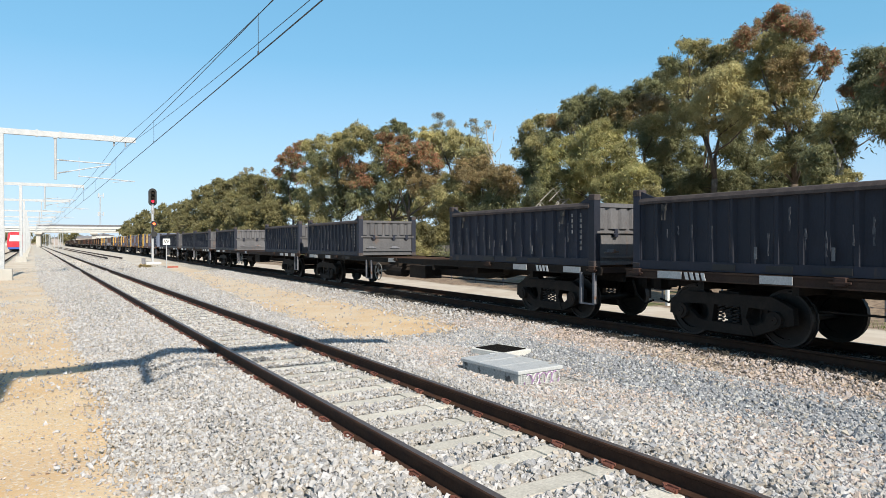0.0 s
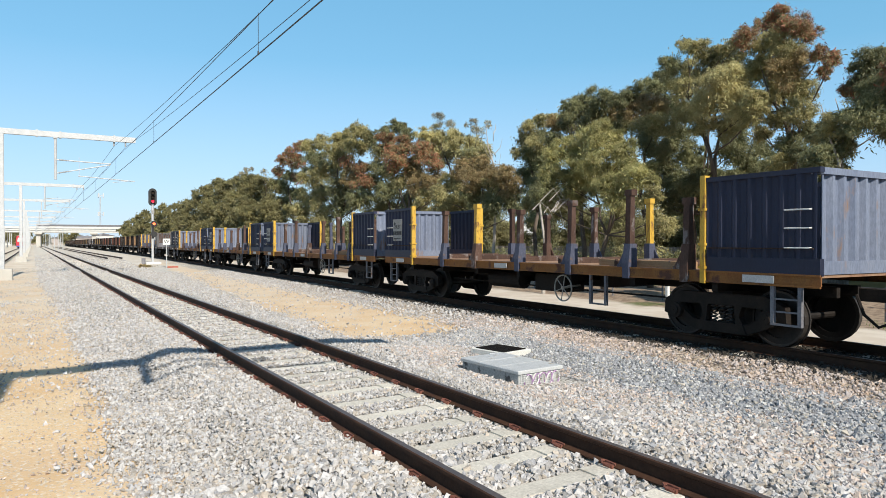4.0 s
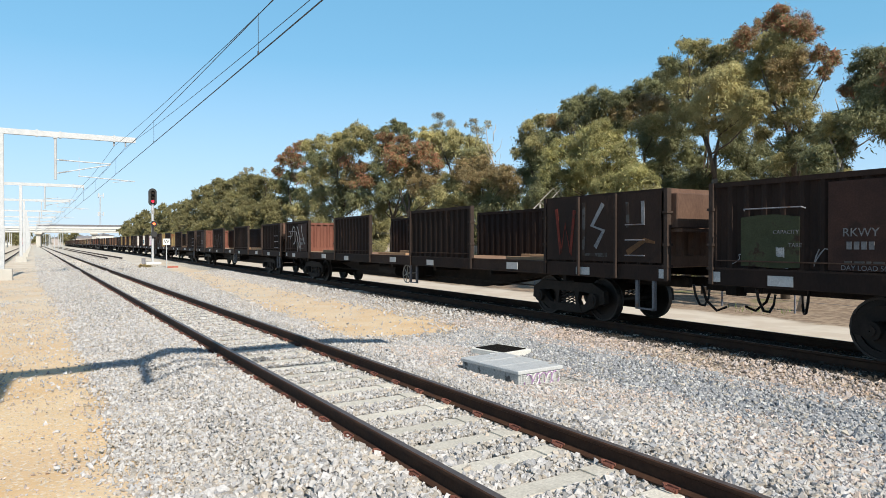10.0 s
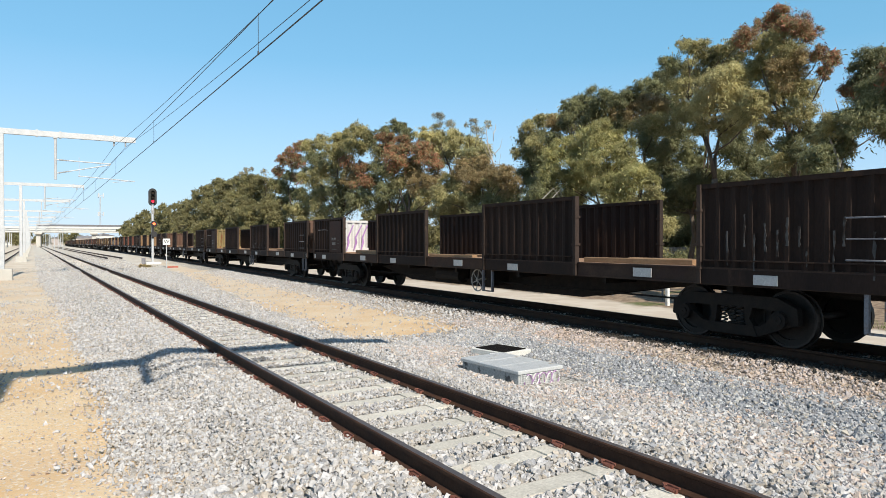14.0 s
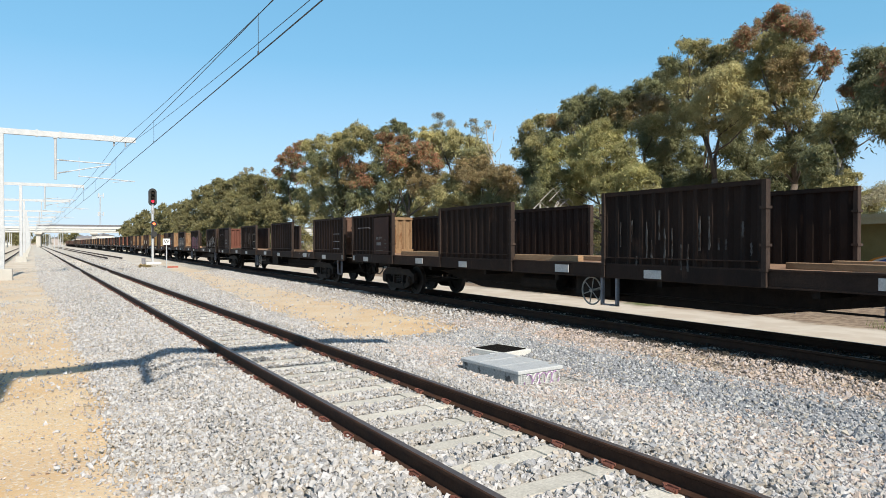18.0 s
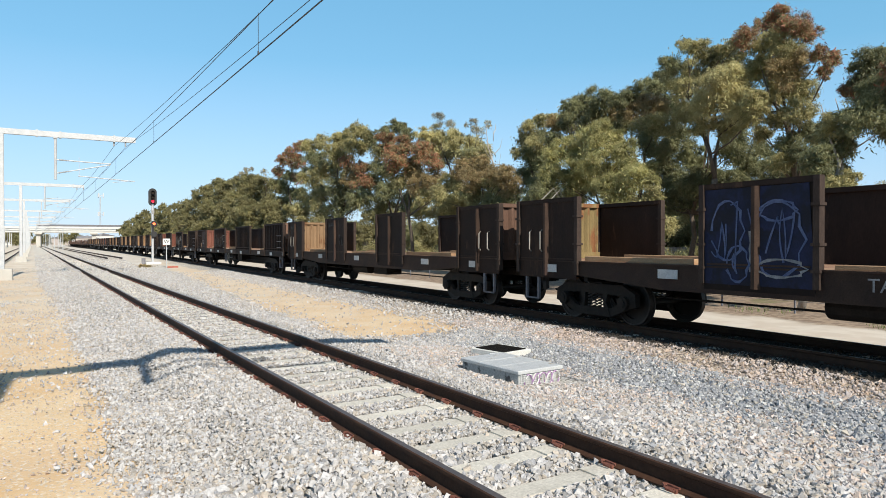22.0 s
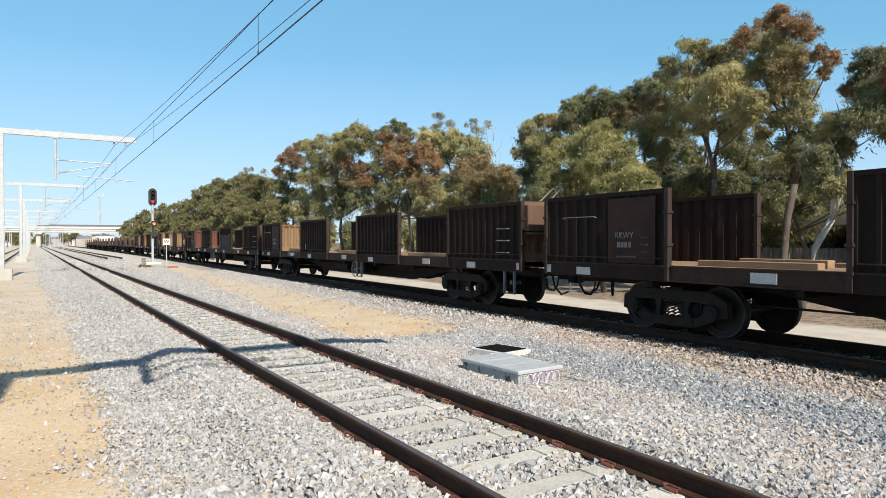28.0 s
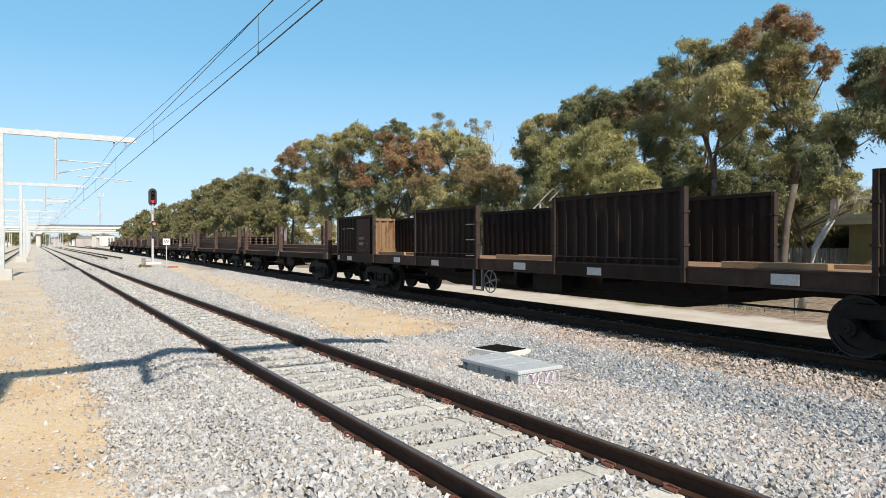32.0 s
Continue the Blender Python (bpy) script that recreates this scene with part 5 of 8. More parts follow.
brush = np.random.default_rng(3).normal(size=(900, 3)) * np.array([0.38, 0.2, 0.06]) + np.array([0, 0, 0.09])
part("crown", leaf_mesh("crown", np.maximum(brush, -0.05), directions(np.random.default_rng(4), 900, 0.5), np.full(900, 0.15), np.full(900, 0.05), "brown", np.random.default_rng(5), 0.1), None, bush)

M["box_lid"] = surface("weathered_grey_lid", (0.40, 0.41, 0.415), (0.47, 0.475, 0.475), 4, 0.6, 0.1, 0.08, spots=(0.266, 0.222, 0.163), spot_scale=4, spot_at=0.6)
M["box_side"] = surface("dirty_grey_box", (0.30, 0.31, 0.31), (0.40, 0.405, 0.40), 5, 0.7, 0.1, 0.1, spots=(0.089, 0.089, 0.089), spot_scale=5, spot_at=0.55)
M["graffiti_purple"] = surface("purple_spray", (0.266, 0.163, 0.296), (0.340, 0.237, 0.370), 5, 0.7, 0, 0)
pit = thing("cable_pit_box", "low weathered grey cable box with purple graffiti", "cable box", at=pose(5.67, 7.17, -0.36, 0, 0, 3) @ Matrix.Diagonal((0.93, 0.97, 1, 1)))
part("body", Shape().soft_box(0.03, 0.89, 0.03, 1.37, -0.1, 0.26, 0.01), "box_side", pit)
lid = part("lid", Shape().soft_box(0.0, 0.92, 0.0, 1.4, 0.24, 0.29, 0.012).box(0.02, 0.90, 0.46, 0.49, 0.285, 0.294).box(0.02, 0.90, 0.92, 0.95, 0.285, 0.294), "box_lid", pit)
part("handle", Shape().tube([(0.42, 1.15, 0.29), (0.42, 1.15, 0.34), (0.55, 1.15, 0.34), (0.55, 1.15, 0.29)], 0.009, 6), "steel_pale", lid)
gr = Shape()
for k in range(28):
    gr.box(0.07 + 0.028 * k, 0.078 + 0.028 * k, 0.018, 0.03, 0.02, 0.23)
for k in range(7):
    gr.box(0.06, 0.86, 0.016, 0.03, 0.03 + 0.03 * k, 0.036 + 0.03 * k)
part("grille", gr, "box_lid", pit)
for c, sd, wdt in (("graffiti_purple", 3, 0.03), ("white_rail", 6, 0.025)):
    rng = random.Random(sd)
    s = Shape()
    for k in range(5):
        cx, a0 = 0.22 + 0.14 * k + rng.uniform(-0.03, 0.03), rng.uniform(0, 6)
        pts = [(cx + 0.08 * math.cos(a0 + a * 0.45), 0.13 + 0.09 * math.sin(a0 + a * 0.45 * (1 + 0.2 * (k % 2)))) for a in range(12)]
        s.tube([(p[0], 0.012, p[1]) for p in pts], wdt * 0.4, 4)
    part("graffiti", s, c, pit, "sprayed graffiti")
pit2 = thing("cable_pit", "concrete-rimmed cable pit with a dark mesh cover", "cable pit", at=pose(6.83, 9.05, -0.33, 0, 0, 10))
part("rim", Shape().soft_box(0, 0.72, 0, 0.06, -0.1, 0.14, 0.01).soft_box(0, 0.72, 0.74, 0.8, -0.1, 0.14, 0.01).soft_box(0, 0.06, 0.06, 0.74, -0.1, 0.14, 0.01).soft_box(0.66, 0.72, 0.06, 0.74, -0.1, 0.14, 0.01), "concrete_white", pit2)
mesh_cover = Shape().box(0.06, 0.66, 0.06, 0.74, 0.10, 0.143)
for k in range(19):
    mesh_cover.box(0.065 + 0.031 * k, 0.075 + 0.031 * k, 0.06, 0.74, 0.14, 0.152)
part("cover", mesh_cover, "grease", pit2, "dark mesh cover")


# ---- siding rails ----
for xs in (7.25, 8.75):
    rail_run("rail", lambda y, q=xs: q, [84, 110, 150, 200, 260, 320], 0, "rusty rail of a disused siding stub")


# ---- road bridge ----
br = thing("road_bridge", "white concrete road bridge over the tracks", "bridge", at=pose(0, 352, 0, 0, 0, -4))
part("girder", Shape().box(-90, 140, -6, 6, 6.3, 8.1).box(-90, 140, -6.4, 6.4, 7.2, 7.5), "concrete_white", br)
part("parapet", Shape().box(-90, 140, -6.5, -6.2, 8.1, 9.0), "concrete_white", br, "pale parapet")
part("railing", Shape().box(2, 140, -6.35, -6.25, 9.0, 9.9), "shoe", br, "grey mesh railing")
for xx in (-34, 2.5, 24.5, 60):
    pr = Shape()
    for yy in (-4, 0, 4):
        pr.soft_box(xx - 0.9, xx + 0.9, yy - 0.8, yy + 0.8, -1.5, 5.6, 0.1)
    pr.box(xx - 1.6, xx + 1.6, -6, 6, 5.5, 6.3)
    part("pier", pr, "concrete", br)

tow = thing("radio_mast", "slim grey radio mast with antenna clusters", "mast", at=pose(31, 400, -0.5))
tw = Shape()
for a in range(3):
    cx, cy = 0.5 * math.cos(a * 2.09), 0.5 * math.sin(a * 2.09)
    tw.tube([(cx, cy, 0), (cx * 0.4, cy * 0.4, 27)], 0.13, 5)
for k in range(18):
    z = 1.5 * k
    tw.tube([(0.5 - z * 0.011, 0, z), (-0.25, 0.4, z + 0.75)], 0.06, 4)
    tw.tube([(-0.25, 0.4, z + 0.75), (0.45 - z * 0.011, 0, z + 1.5)], 0.06, 4)
part("lattice", tw, "steel_pale", tow)
for z in (16.5, 26.5):
    for a in range(3):
        part("antenna", Shape().box(1.5 * math.cos(a * 2.1) - 0.3, 1.5 * math.cos(a * 2.1) + 0.3, 1.5 * math.sin(a * 2.1) - 0.2, 1.5 * math.sin(a * 2.1) + 0.2, z, z + 2.2).box(min(0, 1.5 * math.cos(a * 2.1)), max(0, 1.5 * math.cos(a * 2.1)), 1.5 * math.sin(a * 2.1) - 0.08, 1.5 * math.sin(a * 2.1) + 0.08, z + 0.9, z + 1.1), "steel_pale", tow)

# distant yard: low buildings, posts and trees towards the horizon
M["brick_far"] = surface("far_walls", (0.311, 0.266, 0.244), (0.385, 0.348, 0.326), 0.2, 0.9, 0, 0)
for i in range(14):
    rng = random.Random(700 + i)
    d = rng.uniform(430, 760)
    x = d * (rng.uniform(0.004, 0.095) if i % 3 else rng.uniform(-0.06, -0.02))
    hh = rng.uniform(3.5, 7)
    bl = thing("far_building", "small pale building far along the line", "building", "far buildings", pose(x, d, -0.4))
    part("wall", Shape().box(-6, 6, -5, 5, 0, hh), M["brick_far"] if i % 2 else "concrete_white", bl)
    part("roof", Shape().prism([(-6.4, hh), (6.4, hh), (0, hh + 1.6)], 1, -5.3, 5.3), "shoe", bl)
for i in range(26):
    rng = random.Random(800 + i)
    d = rng.uniform(420, 900)
    f = rng.uniform(-0.10, 0.13)
    round_tree(d * f, d, rng.uniform(6, 10), 0.3, rng.uniform(5, 8), "far", 820 + i, "distant dark tree on the skyline", 6)
for i in range(18):
    rng = random.Random(900 + i)
    d = rng.uniform(200, 420)
    pl = thing("yard_post", "thin pale post in the yard", "post", "yard posts", pose(d * rng.uniform(0.006, 0.034), d, -0.4))
    part("post", Shape().tube([(0, 0, 0), (0, 0, rng.uniform(3, 7))], 0.09, 6), "steel_pale", pl)


# ---- beyond the trees: shelter, fence, houses ----
M["olive_wall"] = surface("olive_green_wall", (0.148, 0.141, 0.067), (0.192, 0.178, 0.089), 1, 0.8, 0, 0.05)
M["cream_roof"] = surface("pale_green_roof_edge", (0.33, 0.35, 0.27), (0.40, 0.41, 0.32), 1, 0.7, 0, 0.05)
sh = thing("park_shelter", "olive green building with a flat pale-edged roof and a mural", "building", at=pose(31.0, 15.5, -0.25, 0, 0, -8))
part("wall", Shape().box(-0.1, 7, -6.0, 0.0, 0, 2.75), "olive_wall", sh)
part("roof", Shape().box(-0.9, 7.6, -6.6, 1.7, 2.75, 3.1).box(-1.0, 7.7, -6.7, 1.8, 3.0, 3.16), "cream_roof", sh)
part("post", Shape().tube([(-0.3, 1.4, 0), (-0.3, 1.4, 2.75)], 0.06, 8), "cream_roof", sh)
M["mural_blue"] = surface("mural_blue", (0.022, 0.074, 0.311), (0.037, 0.104, 0.370), 2, 0.6, 0, 0)
M["mural_orange"] = surface("mural_orange", (0.518, 0.207, 0.030), (0.555, 0.244, 0.044), 2, 0.6, 0, 0)


def fan(r, ry):
    return [(-2.3 + ry * math.cos(math.pi * k / 12), 0.85 + r * math.sin(math.pi * k / 12)) for k in range(13)]


part("mural", Shape().prism(fan(0.62, 1.65), 0, -0.115, -0.10), "mural_orange", sh)
part("mural", Shape().prism(fan(0.54, 1.52), 0, -0.125, -0.11), "white_rail", sh)
part("mural", Shape().prism(fan(0.46, 1.4), 0, -0.135, -0.12), "mural_blue", sh)


def house(x, y, w, d, wall_h, rise, label, roofm, turn=0):
    h = thing("house", label, "house", "houses behind the trees", pose(x, y, -0.2, 0, 0, turn))
    part("wall", Shape().box(-w / 2, w / 2, -d / 2, d / 2, 0, wall_h), "brick_far", h)
    part("roof", Shape().prism([(-w / 2 - 0.5, wall_h), (w / 2 + 0.5, wall_h), (0, wall_h + rise)], 1, -d / 2 - 0.5, d / 2 + 0.5), roofm, h)
    for yy in (-d / 4, d / 4):
        win = part("window", Shape().box(-w / 2 - 0.03, -w / 2 + 0.05, yy - 0.8, yy + 0.8, 0.9, 2.0), "black", h)
        part("frame", Shape().box(-w / 2 - 0.06, -w / 2 - 0.02, yy - 0.9, yy + 0.9, 2.0, 2.1).box(-w / 2 - 0.06, -w / 2 - 0.02, yy - 0.9, yy + 0.9, 0.8, 0.9), "white_rail", win)


M["tiles"] = surface("brown_roof_tiles", (0.085, 0.072, 0.066), (0.13, 0.11, 0.10), 6, 0.85, 0, 0.3)
M["tin"] = surface("pale_tin_roof", (0.459, 0.459, 0.459), (0.518, 0.518, 0.518), 1, 0.6, 0.1, 0.05)
house(45, 30, 12, 14, 2.2, 1.5, "brick house with a brown tiled roof behind the trees", "tiles")
house(44, 62, 10, 16, 2.7, 1.2, "house with a pale metal roof behind the trees", "tin")
house(46, 88, 11, 14, 2.7, 1.8, "brick house behind the trees", "tiles")

M["paling"] = surface("grey_paling", (0.25, 0.225, 0.20), (0.34, 0.31, 0.28), 4, 0.9, 0, 0.2, vary=0.25)
fence = thing("paling_fence", "weathered grey timber paling fence behind the trees", "fence")
PAL = Shape().box(-0.012, 0.012, -0.055, 0.055, 0, 1.75).mesh("paling", M["paling"])
for k in range(290):
    y = 16.8 + 0.135 * k
    part("paling", PAL, None, fence, at=pose(33.4 + 0.02 * math.sin(k), y, ground_z(33.4, y) - 0.02 + 0.02 * math.sin(k * 2.1)))
part("rail", Shape().box(33.43, 33.5, 16.8, 56, 0.35, 0.43).box(33.43, 33.5, 16.8, 56, 1.2, 1.28), "paling", fence)
wf = thing("wire_fence", "low post and wire fence along the service road", "fence")
for k in range(22):
    y = 9 + 2.6 * k
    x = line_x(y) + 8.6
    part("post", Shape().tube([(x, y, ground_z(x, y) - 0.1), (x, y, ground_z(x, y) + 0.95)], 0.035, 6), "shoe", wf)
for z in (0.35, 0.62, 0.9):
    part("wire", Shape().tube([(line_x(9 + 2.6 * k) + 8.6, 9 + 2.6 * k, ground_z(line_x(9 + 2.6 * k) + 8.6, 9 + 2.6 * k) + z) for k in range(22)], 0.006, 4), "shoe", wf)
for yy, xx in ((15.3, 18.6),):
    wp = thing("marker_post", "short white marker post by the service road", "post", "marker posts", pose(xx, yy, ground_z(xx, yy)))
    part("post", Shape().soft_box(-0.06, 0.06, -0.06, 0.06, -0.1, 0.85, 0.015), "white_rail", wp)


# ---- commuter train on the far side ----
M["cab_red"] = surface("commuter_red", (0.407, 0.022, 0.037), (0.459, 0.037, 0.052), 1, 0.4, 0, 0)
M["glass_dark"] = surface("dark_glass", (0.015, 0.018, 0.022), (0.022, 0.026, 0.030), 1, 0.1, 0, 0)
COMMUTER = thing("commuter_train", "red and white electric commuter train drawing away", "train")
for k in range(3):
    c = Shape().prism([(-1.4, 0.9), (1.4, 0.9), (1.45, 2.2), (1.25, 3.7), (0.8, 4.0), (-0.8, 4.0), (-1.25, 3.7), (-1.45, 2.2)], 1, k * 25.0, k * 25.0 + 24.4)
    cr = part("car_body", c, "white_rail", COMMUTER)
    part("band", Shape().box(-1.47, 1.47, k * 25 + 0.3, k * 25 + 24, 0.95, 1.7), "cab_red", cr)
    part("window", Shape().box(-1.46, 1.46, k * 25 + 1.5, k * 25 + 23, 2.0, 2.9), "glass_dark", cr)
    part("underframe", Shape().box(-1.1, 1.1, k * 25 + 1, k * 25 + 23, 0.0, 0.9), "grease", cr)
part("cab_front", Shape().prism([(-1.42, 0.7), (1.42, 0.7), (1.47, 2.2), (1.27, 3.7), (0.8, 3.95), (-0.8, 3.95), (-1.27, 3.7), (-1.47, 2.2)], 1, -0.5, 0.05), "cab_red", COMMUTER, "red cab front")
part("windscreen", Shape().prism([(-1.1, 2.0), (1.1, 2.0), (0.9, 3.3), (-0.9, 3.3)], 1, -0.56, -0.5), "white_rail", COMMUTER)
part("bumper", Shape().box(-1.3, 1.3, -0.6, 0.0, 0.35, 0.75), "mural_blue", COMMUTER)


# ---- wagons: built about their middle at rail height; the leading end is at -y ----
KEYED, SPUN = [], []  # (thing, train coordinate), (wheelset, its place in the bogie, train coordinate)
R_WHEEL = 0.46
SHARED = {}


def shared(key, make):
    if key not in SHARED:
        SHARED[key] = make()
    return SHARED[key]


def wheelset_mesh():
    s = Shape()
    s.tube([(-0.9, 0, 0), (0.9, 0, 0)], 0.075, 10)
    for sx in (-1, 1):
        s.disc((sx * 0.75, 0, 0), 0, 0.02, 0.34, 0.03, 18)
        s.disc((sx * 0.75, 0, 0), 0, 0.33, 0.445, 0.11, 18)
        s.disc((sx * 0.80, 0, 0), 0, 0.02, 0.13, 0.10, 12)
    me = s.mesh("wheelset", M["wheel"])
    t = Shape()
    for sx in (-1, 1):
        t.disc((sx * 0.765, 0, 0), 0, 0.425, R_WHEEL, 0.115, 24)
        t.disc((sx * 0.70, 0, 0), 0, 0.425, 0.487, 0.028, 22)
    k = len(me.vertices)
    t2 = t.mesh("tread", M["tread"])
    bm = bmesh.new()
    bm.from_mesh(me)
    n = len(bm.faces)
    bm.from_mesh(t2)
    bm.faces.ensure_lookup_table()
    for f in bm.faces[n:]:
        f.material_index = 1
    bm.to_mesh(me)
    bm.free()
    me.materials.append(M["tread"])
    return me


def side_frame_mesh():
    """Cast side frame of a three-piece bogie, on the -x side: solid casting with two openings, axle boxes at the ends."""
    s = Shape()
    x0, x1 = -1.06, -0.93
    outer = [(-1.22, 0.40), (-1.20, 0.66), (-0.85, 0.82), (-0.45, 0.80), (0.45, 0.80), (0.85, 0.82), (1.20, 0.66), (1.22, 0.40), (1.05, 0.36), (0.52, 0.15), (-0.52, 0.15), (-1.05, 0.36)]
    holes = [[(sy * 0.84, 0.60), (sy * 0.42, 0.62), (sy * 0.36, 0.44), (sy * 0.44, 0.32), (sy * 0.58, 0.34), (sy * 0.80, 0.50)] for sy in (-1, 1)]
    # members round the openings
    s.prism([(-1.22, 0.40), (-1.20, 0.66), (-0.85, 0.82), (-0.84, 0.60), (-0.80, 0.50), (-1.05, 0.36)], 0, x0, x1)
    s.prism([(1.22, 0.40), (1.05, 0.36), (0.80, 0.50), (0.84, 0.60), (0.85, 0.82), (1.20, 0.66)], 0, x0, x1)
    s.prism([(-0.85, 0.82), (0.85, 0.82), (0.84, 0.60), (0.42, 0.62), (-0.42, 0.62), (-0.84, 0.60)], 0, x0, x1)
    for sy in (-1, 1):
        s.prism([(sy * 1.05, 0.36), (sy * 0.80, 0.50), (sy * 0.58, 0.34), (sy * 0.44, 0.32), (sy * 0.52, 0.15)], 0, x0 + 0.01, x1)
        s.prism([(sy * 0.42, 0.62), (sy * 0.36, 0.44), (sy * 0.44, 0.32), (sy * 0.30, 0.32), (sy * 0.26, 0.62)], 0, x0 + 0.01, x1)
        s.disc((-1.05, sy * 0.915, R_WHEEL), 0, 0.01, 0.14, 0.18, 14)
        s.disc((-1.14, sy * 0.915, R_WHEEL), 0, 0.01, 0.08, 0.04, 10)
    s.prism([(-0.52, 0.15), (0.52, 0.15), (0.44, 0.32), (-0.44, 0.32)], 0, x0 - 0.01, x1 + 0.02)
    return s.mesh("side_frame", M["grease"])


def spring_mesh():
    s = Shape()
    for k in (-0.15, 0.0, 0.15):
        pts = [(-1.0 + 0.055 * math.cos(a * 1.2), k + 0.055 * math.sin(a * 1.2), 0.32 + 0.3 * a / 25) for a in range(26)]
        s.tube(pts, 0.017, 3)
    return s.mesh("spring_nest", M["spring"])


def bogie(wagon, y, u):
    bol = shared("bolster", lambda: Shape().box(-1.0, 1.0, -0.2, 0.2, 0.58, 0.86).mesh("bogie", M["grease"]))
    b = part("bogie", bol, None, wagon, "dark greasy cast steel bogie", pose(0, y, 0))
    for r in (0, 180):
        part("side_frame", shared("frames", side_frame_mesh), None, b, at=pose(0, 0, 0, 0, 0, r))
        part("spring_nest", shared("springs", spring_mesh), None, b, at=pose(0, 0, 0, 0, 0, r))
    for sy in (-0.915, 0.915):
        w = part("wheelset", shared("wheelset", wheelset_mesh), None, b, at=pose(0, sy, R_WHEEL))
        SPUN.append((w, sy, u))
    return b


def coupler(wagon, y_end, sgn):
    def make():
        s = Shape()
        s.box(-0.09, 0.09, -0.1, 0.45, 0.78, 0.98)
        s.prism([(-0.20, 0.45), (0.18, 0.42), (0.22, 0.66), (0.05, 0.74), (0.02, 0.58), (-0.16, 0.60)], 2, 0.72, 1.02)
        s.tube([(0.35, 0.0, 0.9), (0.36, 0.12, 0.6), (0.3, 0.3, 0.42), (0.2, 0.45, 0.5)], 0.025, 6)
        return s.mesh("coupler", M["grease"])
    part("coupler", shared("coupler", make), None, wagon, at=pose(0, y_end, 0, 0, 0, 0 if sgn > 0 else 180))


def spoked_wheel(wagon, y, z=0.68, r=0.29, x=-1.2):
    def ring():
        pts = [(0, r * math.cos(a * math.pi / 14), r * math.sin(a * math.pi / 14)) for a in range(28)]
        return Shape().tube(pts, 0.018, 6, closed=True).mesh("brake_wheel", M["brake_wheel"])
    wheel = part("brake_wheel", shared("brake_wheel", ring), None, wagon, "spoked hand brake wheel", pose(x, y, z))
    for k in range(6):
        part("spoke", shared("spoke", lambda: Shape().tube([(0, 0, 0.03), (0, 0, r)], 0.012, 5).mesh("spoke", M["brake_wheel"])), None, wheel, at=pose(0, 0, 0, 12 + 60 * k, 0, 0))
    part("axle", shared("brake_axle", lambda: Shape().tube([(-0.03, 0, 0), (0.04, 0, 0.01), (0.5, 0, 0.05)], [0.045, 0.03, 0.018], 8).mesh("axle", M["brake_wheel"])), None, wheel)


def step(wagon, y, mat="shoe", z0=0.43, z1=1.0, w=0.5, rungs=0, x=-1.26):
    def make():
        s = Shape()
        pts = [(0, -w / 2, z1), (0, -w / 2, z0), (0, w / 2, z0), (0, w / 2, z1)]
        for a, b in zip(pts, pts[1:]):
            s.box(-0.03, 0.03, min(a[1], b[1]) - 0.03, max(a[1], b[1]) + 0.03, min(a[2], b[2]) - 0.015, max(a[2], b[2]) + 0.015)
        for k in range(rungs):
            z = z0 + (z1 - z0) * (k + 1) / (rungs + 1)
            s.box(-0.012, 0.012, -w / 2, w / 2, z - 0.012, z + 0.012)
        return s.mesh("step", M[mat])
    part("step", shared(("step", mat, z0, z1, w, rungs), make), None, wagon, at=pose(x, y, 0))


def plate(wagon, y, z, w=0.5, h=0.17, mat="white", x=-1.325, name="label_plate"):
    me = shared(("plate", w, h, mat), lambda: Shape().box(-0.006, 0.006, -w / 2, w / 2, -h / 2, h / 2).mesh("label_plate", M[mat]))
    part(name, me, None, wagon, at=pose(x, y, z))


def words(parent, text, x, y, z, size, mat="stencil"):
    """Stencilled letters on a side that faces -x."""
    cu = bpy.data.curves.new("lettering", "FONT")
    cu.body, cu.size, cu.extrude, cu.align_x, cu.align_y = text, size, 0.002, "CENTER", "CENTER"
    ob = bpy.data.objects.new("lettering", cu)
    me = bpy.data.meshes.new_from_object(ob)
    bpy.data.objects.remove(ob)
    me.materials.append(M[mat])
    o = part("lettering", me, None, parent)
    o.matrix_basis = Matrix(((0, 0, -1, x), (-1, 0, 0, y), (0, 1, 0, z), (0, 0, 0, 1)))


def bars(parent, x, y, z, widths, h=0.07, mat="stencil"):
    """A line of writing that cannot be read: plain bars."""
    s = Shape()
    k = -sum(widths) / 2 - 0.03 * (len(widths) - 1) / 2
    for w in widths:
        s.box(x - 0.004, x + 0.004, y + k, y + k + w, z - h / 2, z + h / 2)
        k += w + 0.03
    part("lettering", s, mat, parent)


def ribbon(parent, x, pts, widths, mat, label="sprayed graffiti", at=None):
    """One sprayed line as a thin connected strip."""
    s = Shape()
    v = []
    for i, (y, z) in enumerate(pts):
        ya, za = pts[max(i - 1, 0)]
        yb, zb = pts[min(i + 1, len(pts) - 1)]
        ln = math.hypot(yb - ya, zb - za) or 1
        ny, nz = -(zb - za) / ln * widths[i] / 2, (yb - ya) / ln * widths[i] / 2
        v += [(x - 0.003, y + ny, z + nz), (x - 0.003, y - ny, z - nz), (x + 0.003, y - ny, z - nz), (x + 0.003, y + ny, z + nz)]
    f = []
    for i in range(len(pts) - 1):
        o = 4 * i
        f += [(o + k, o + (k + 1) % 4, o + 4 + (k + 1) % 4, o + 4 + k) for k in range(4)]
    s.add(v, f + [(3, 2, 1, 0), (4 * len(pts) - 4, 4 * len(pts) - 3, 4 * len(pts) - 2, 4 * len(pts) - 1)])
    part("paint_streak" if mat == "lit_rib_wear" else "graffiti", s, mat, parent, label, at)


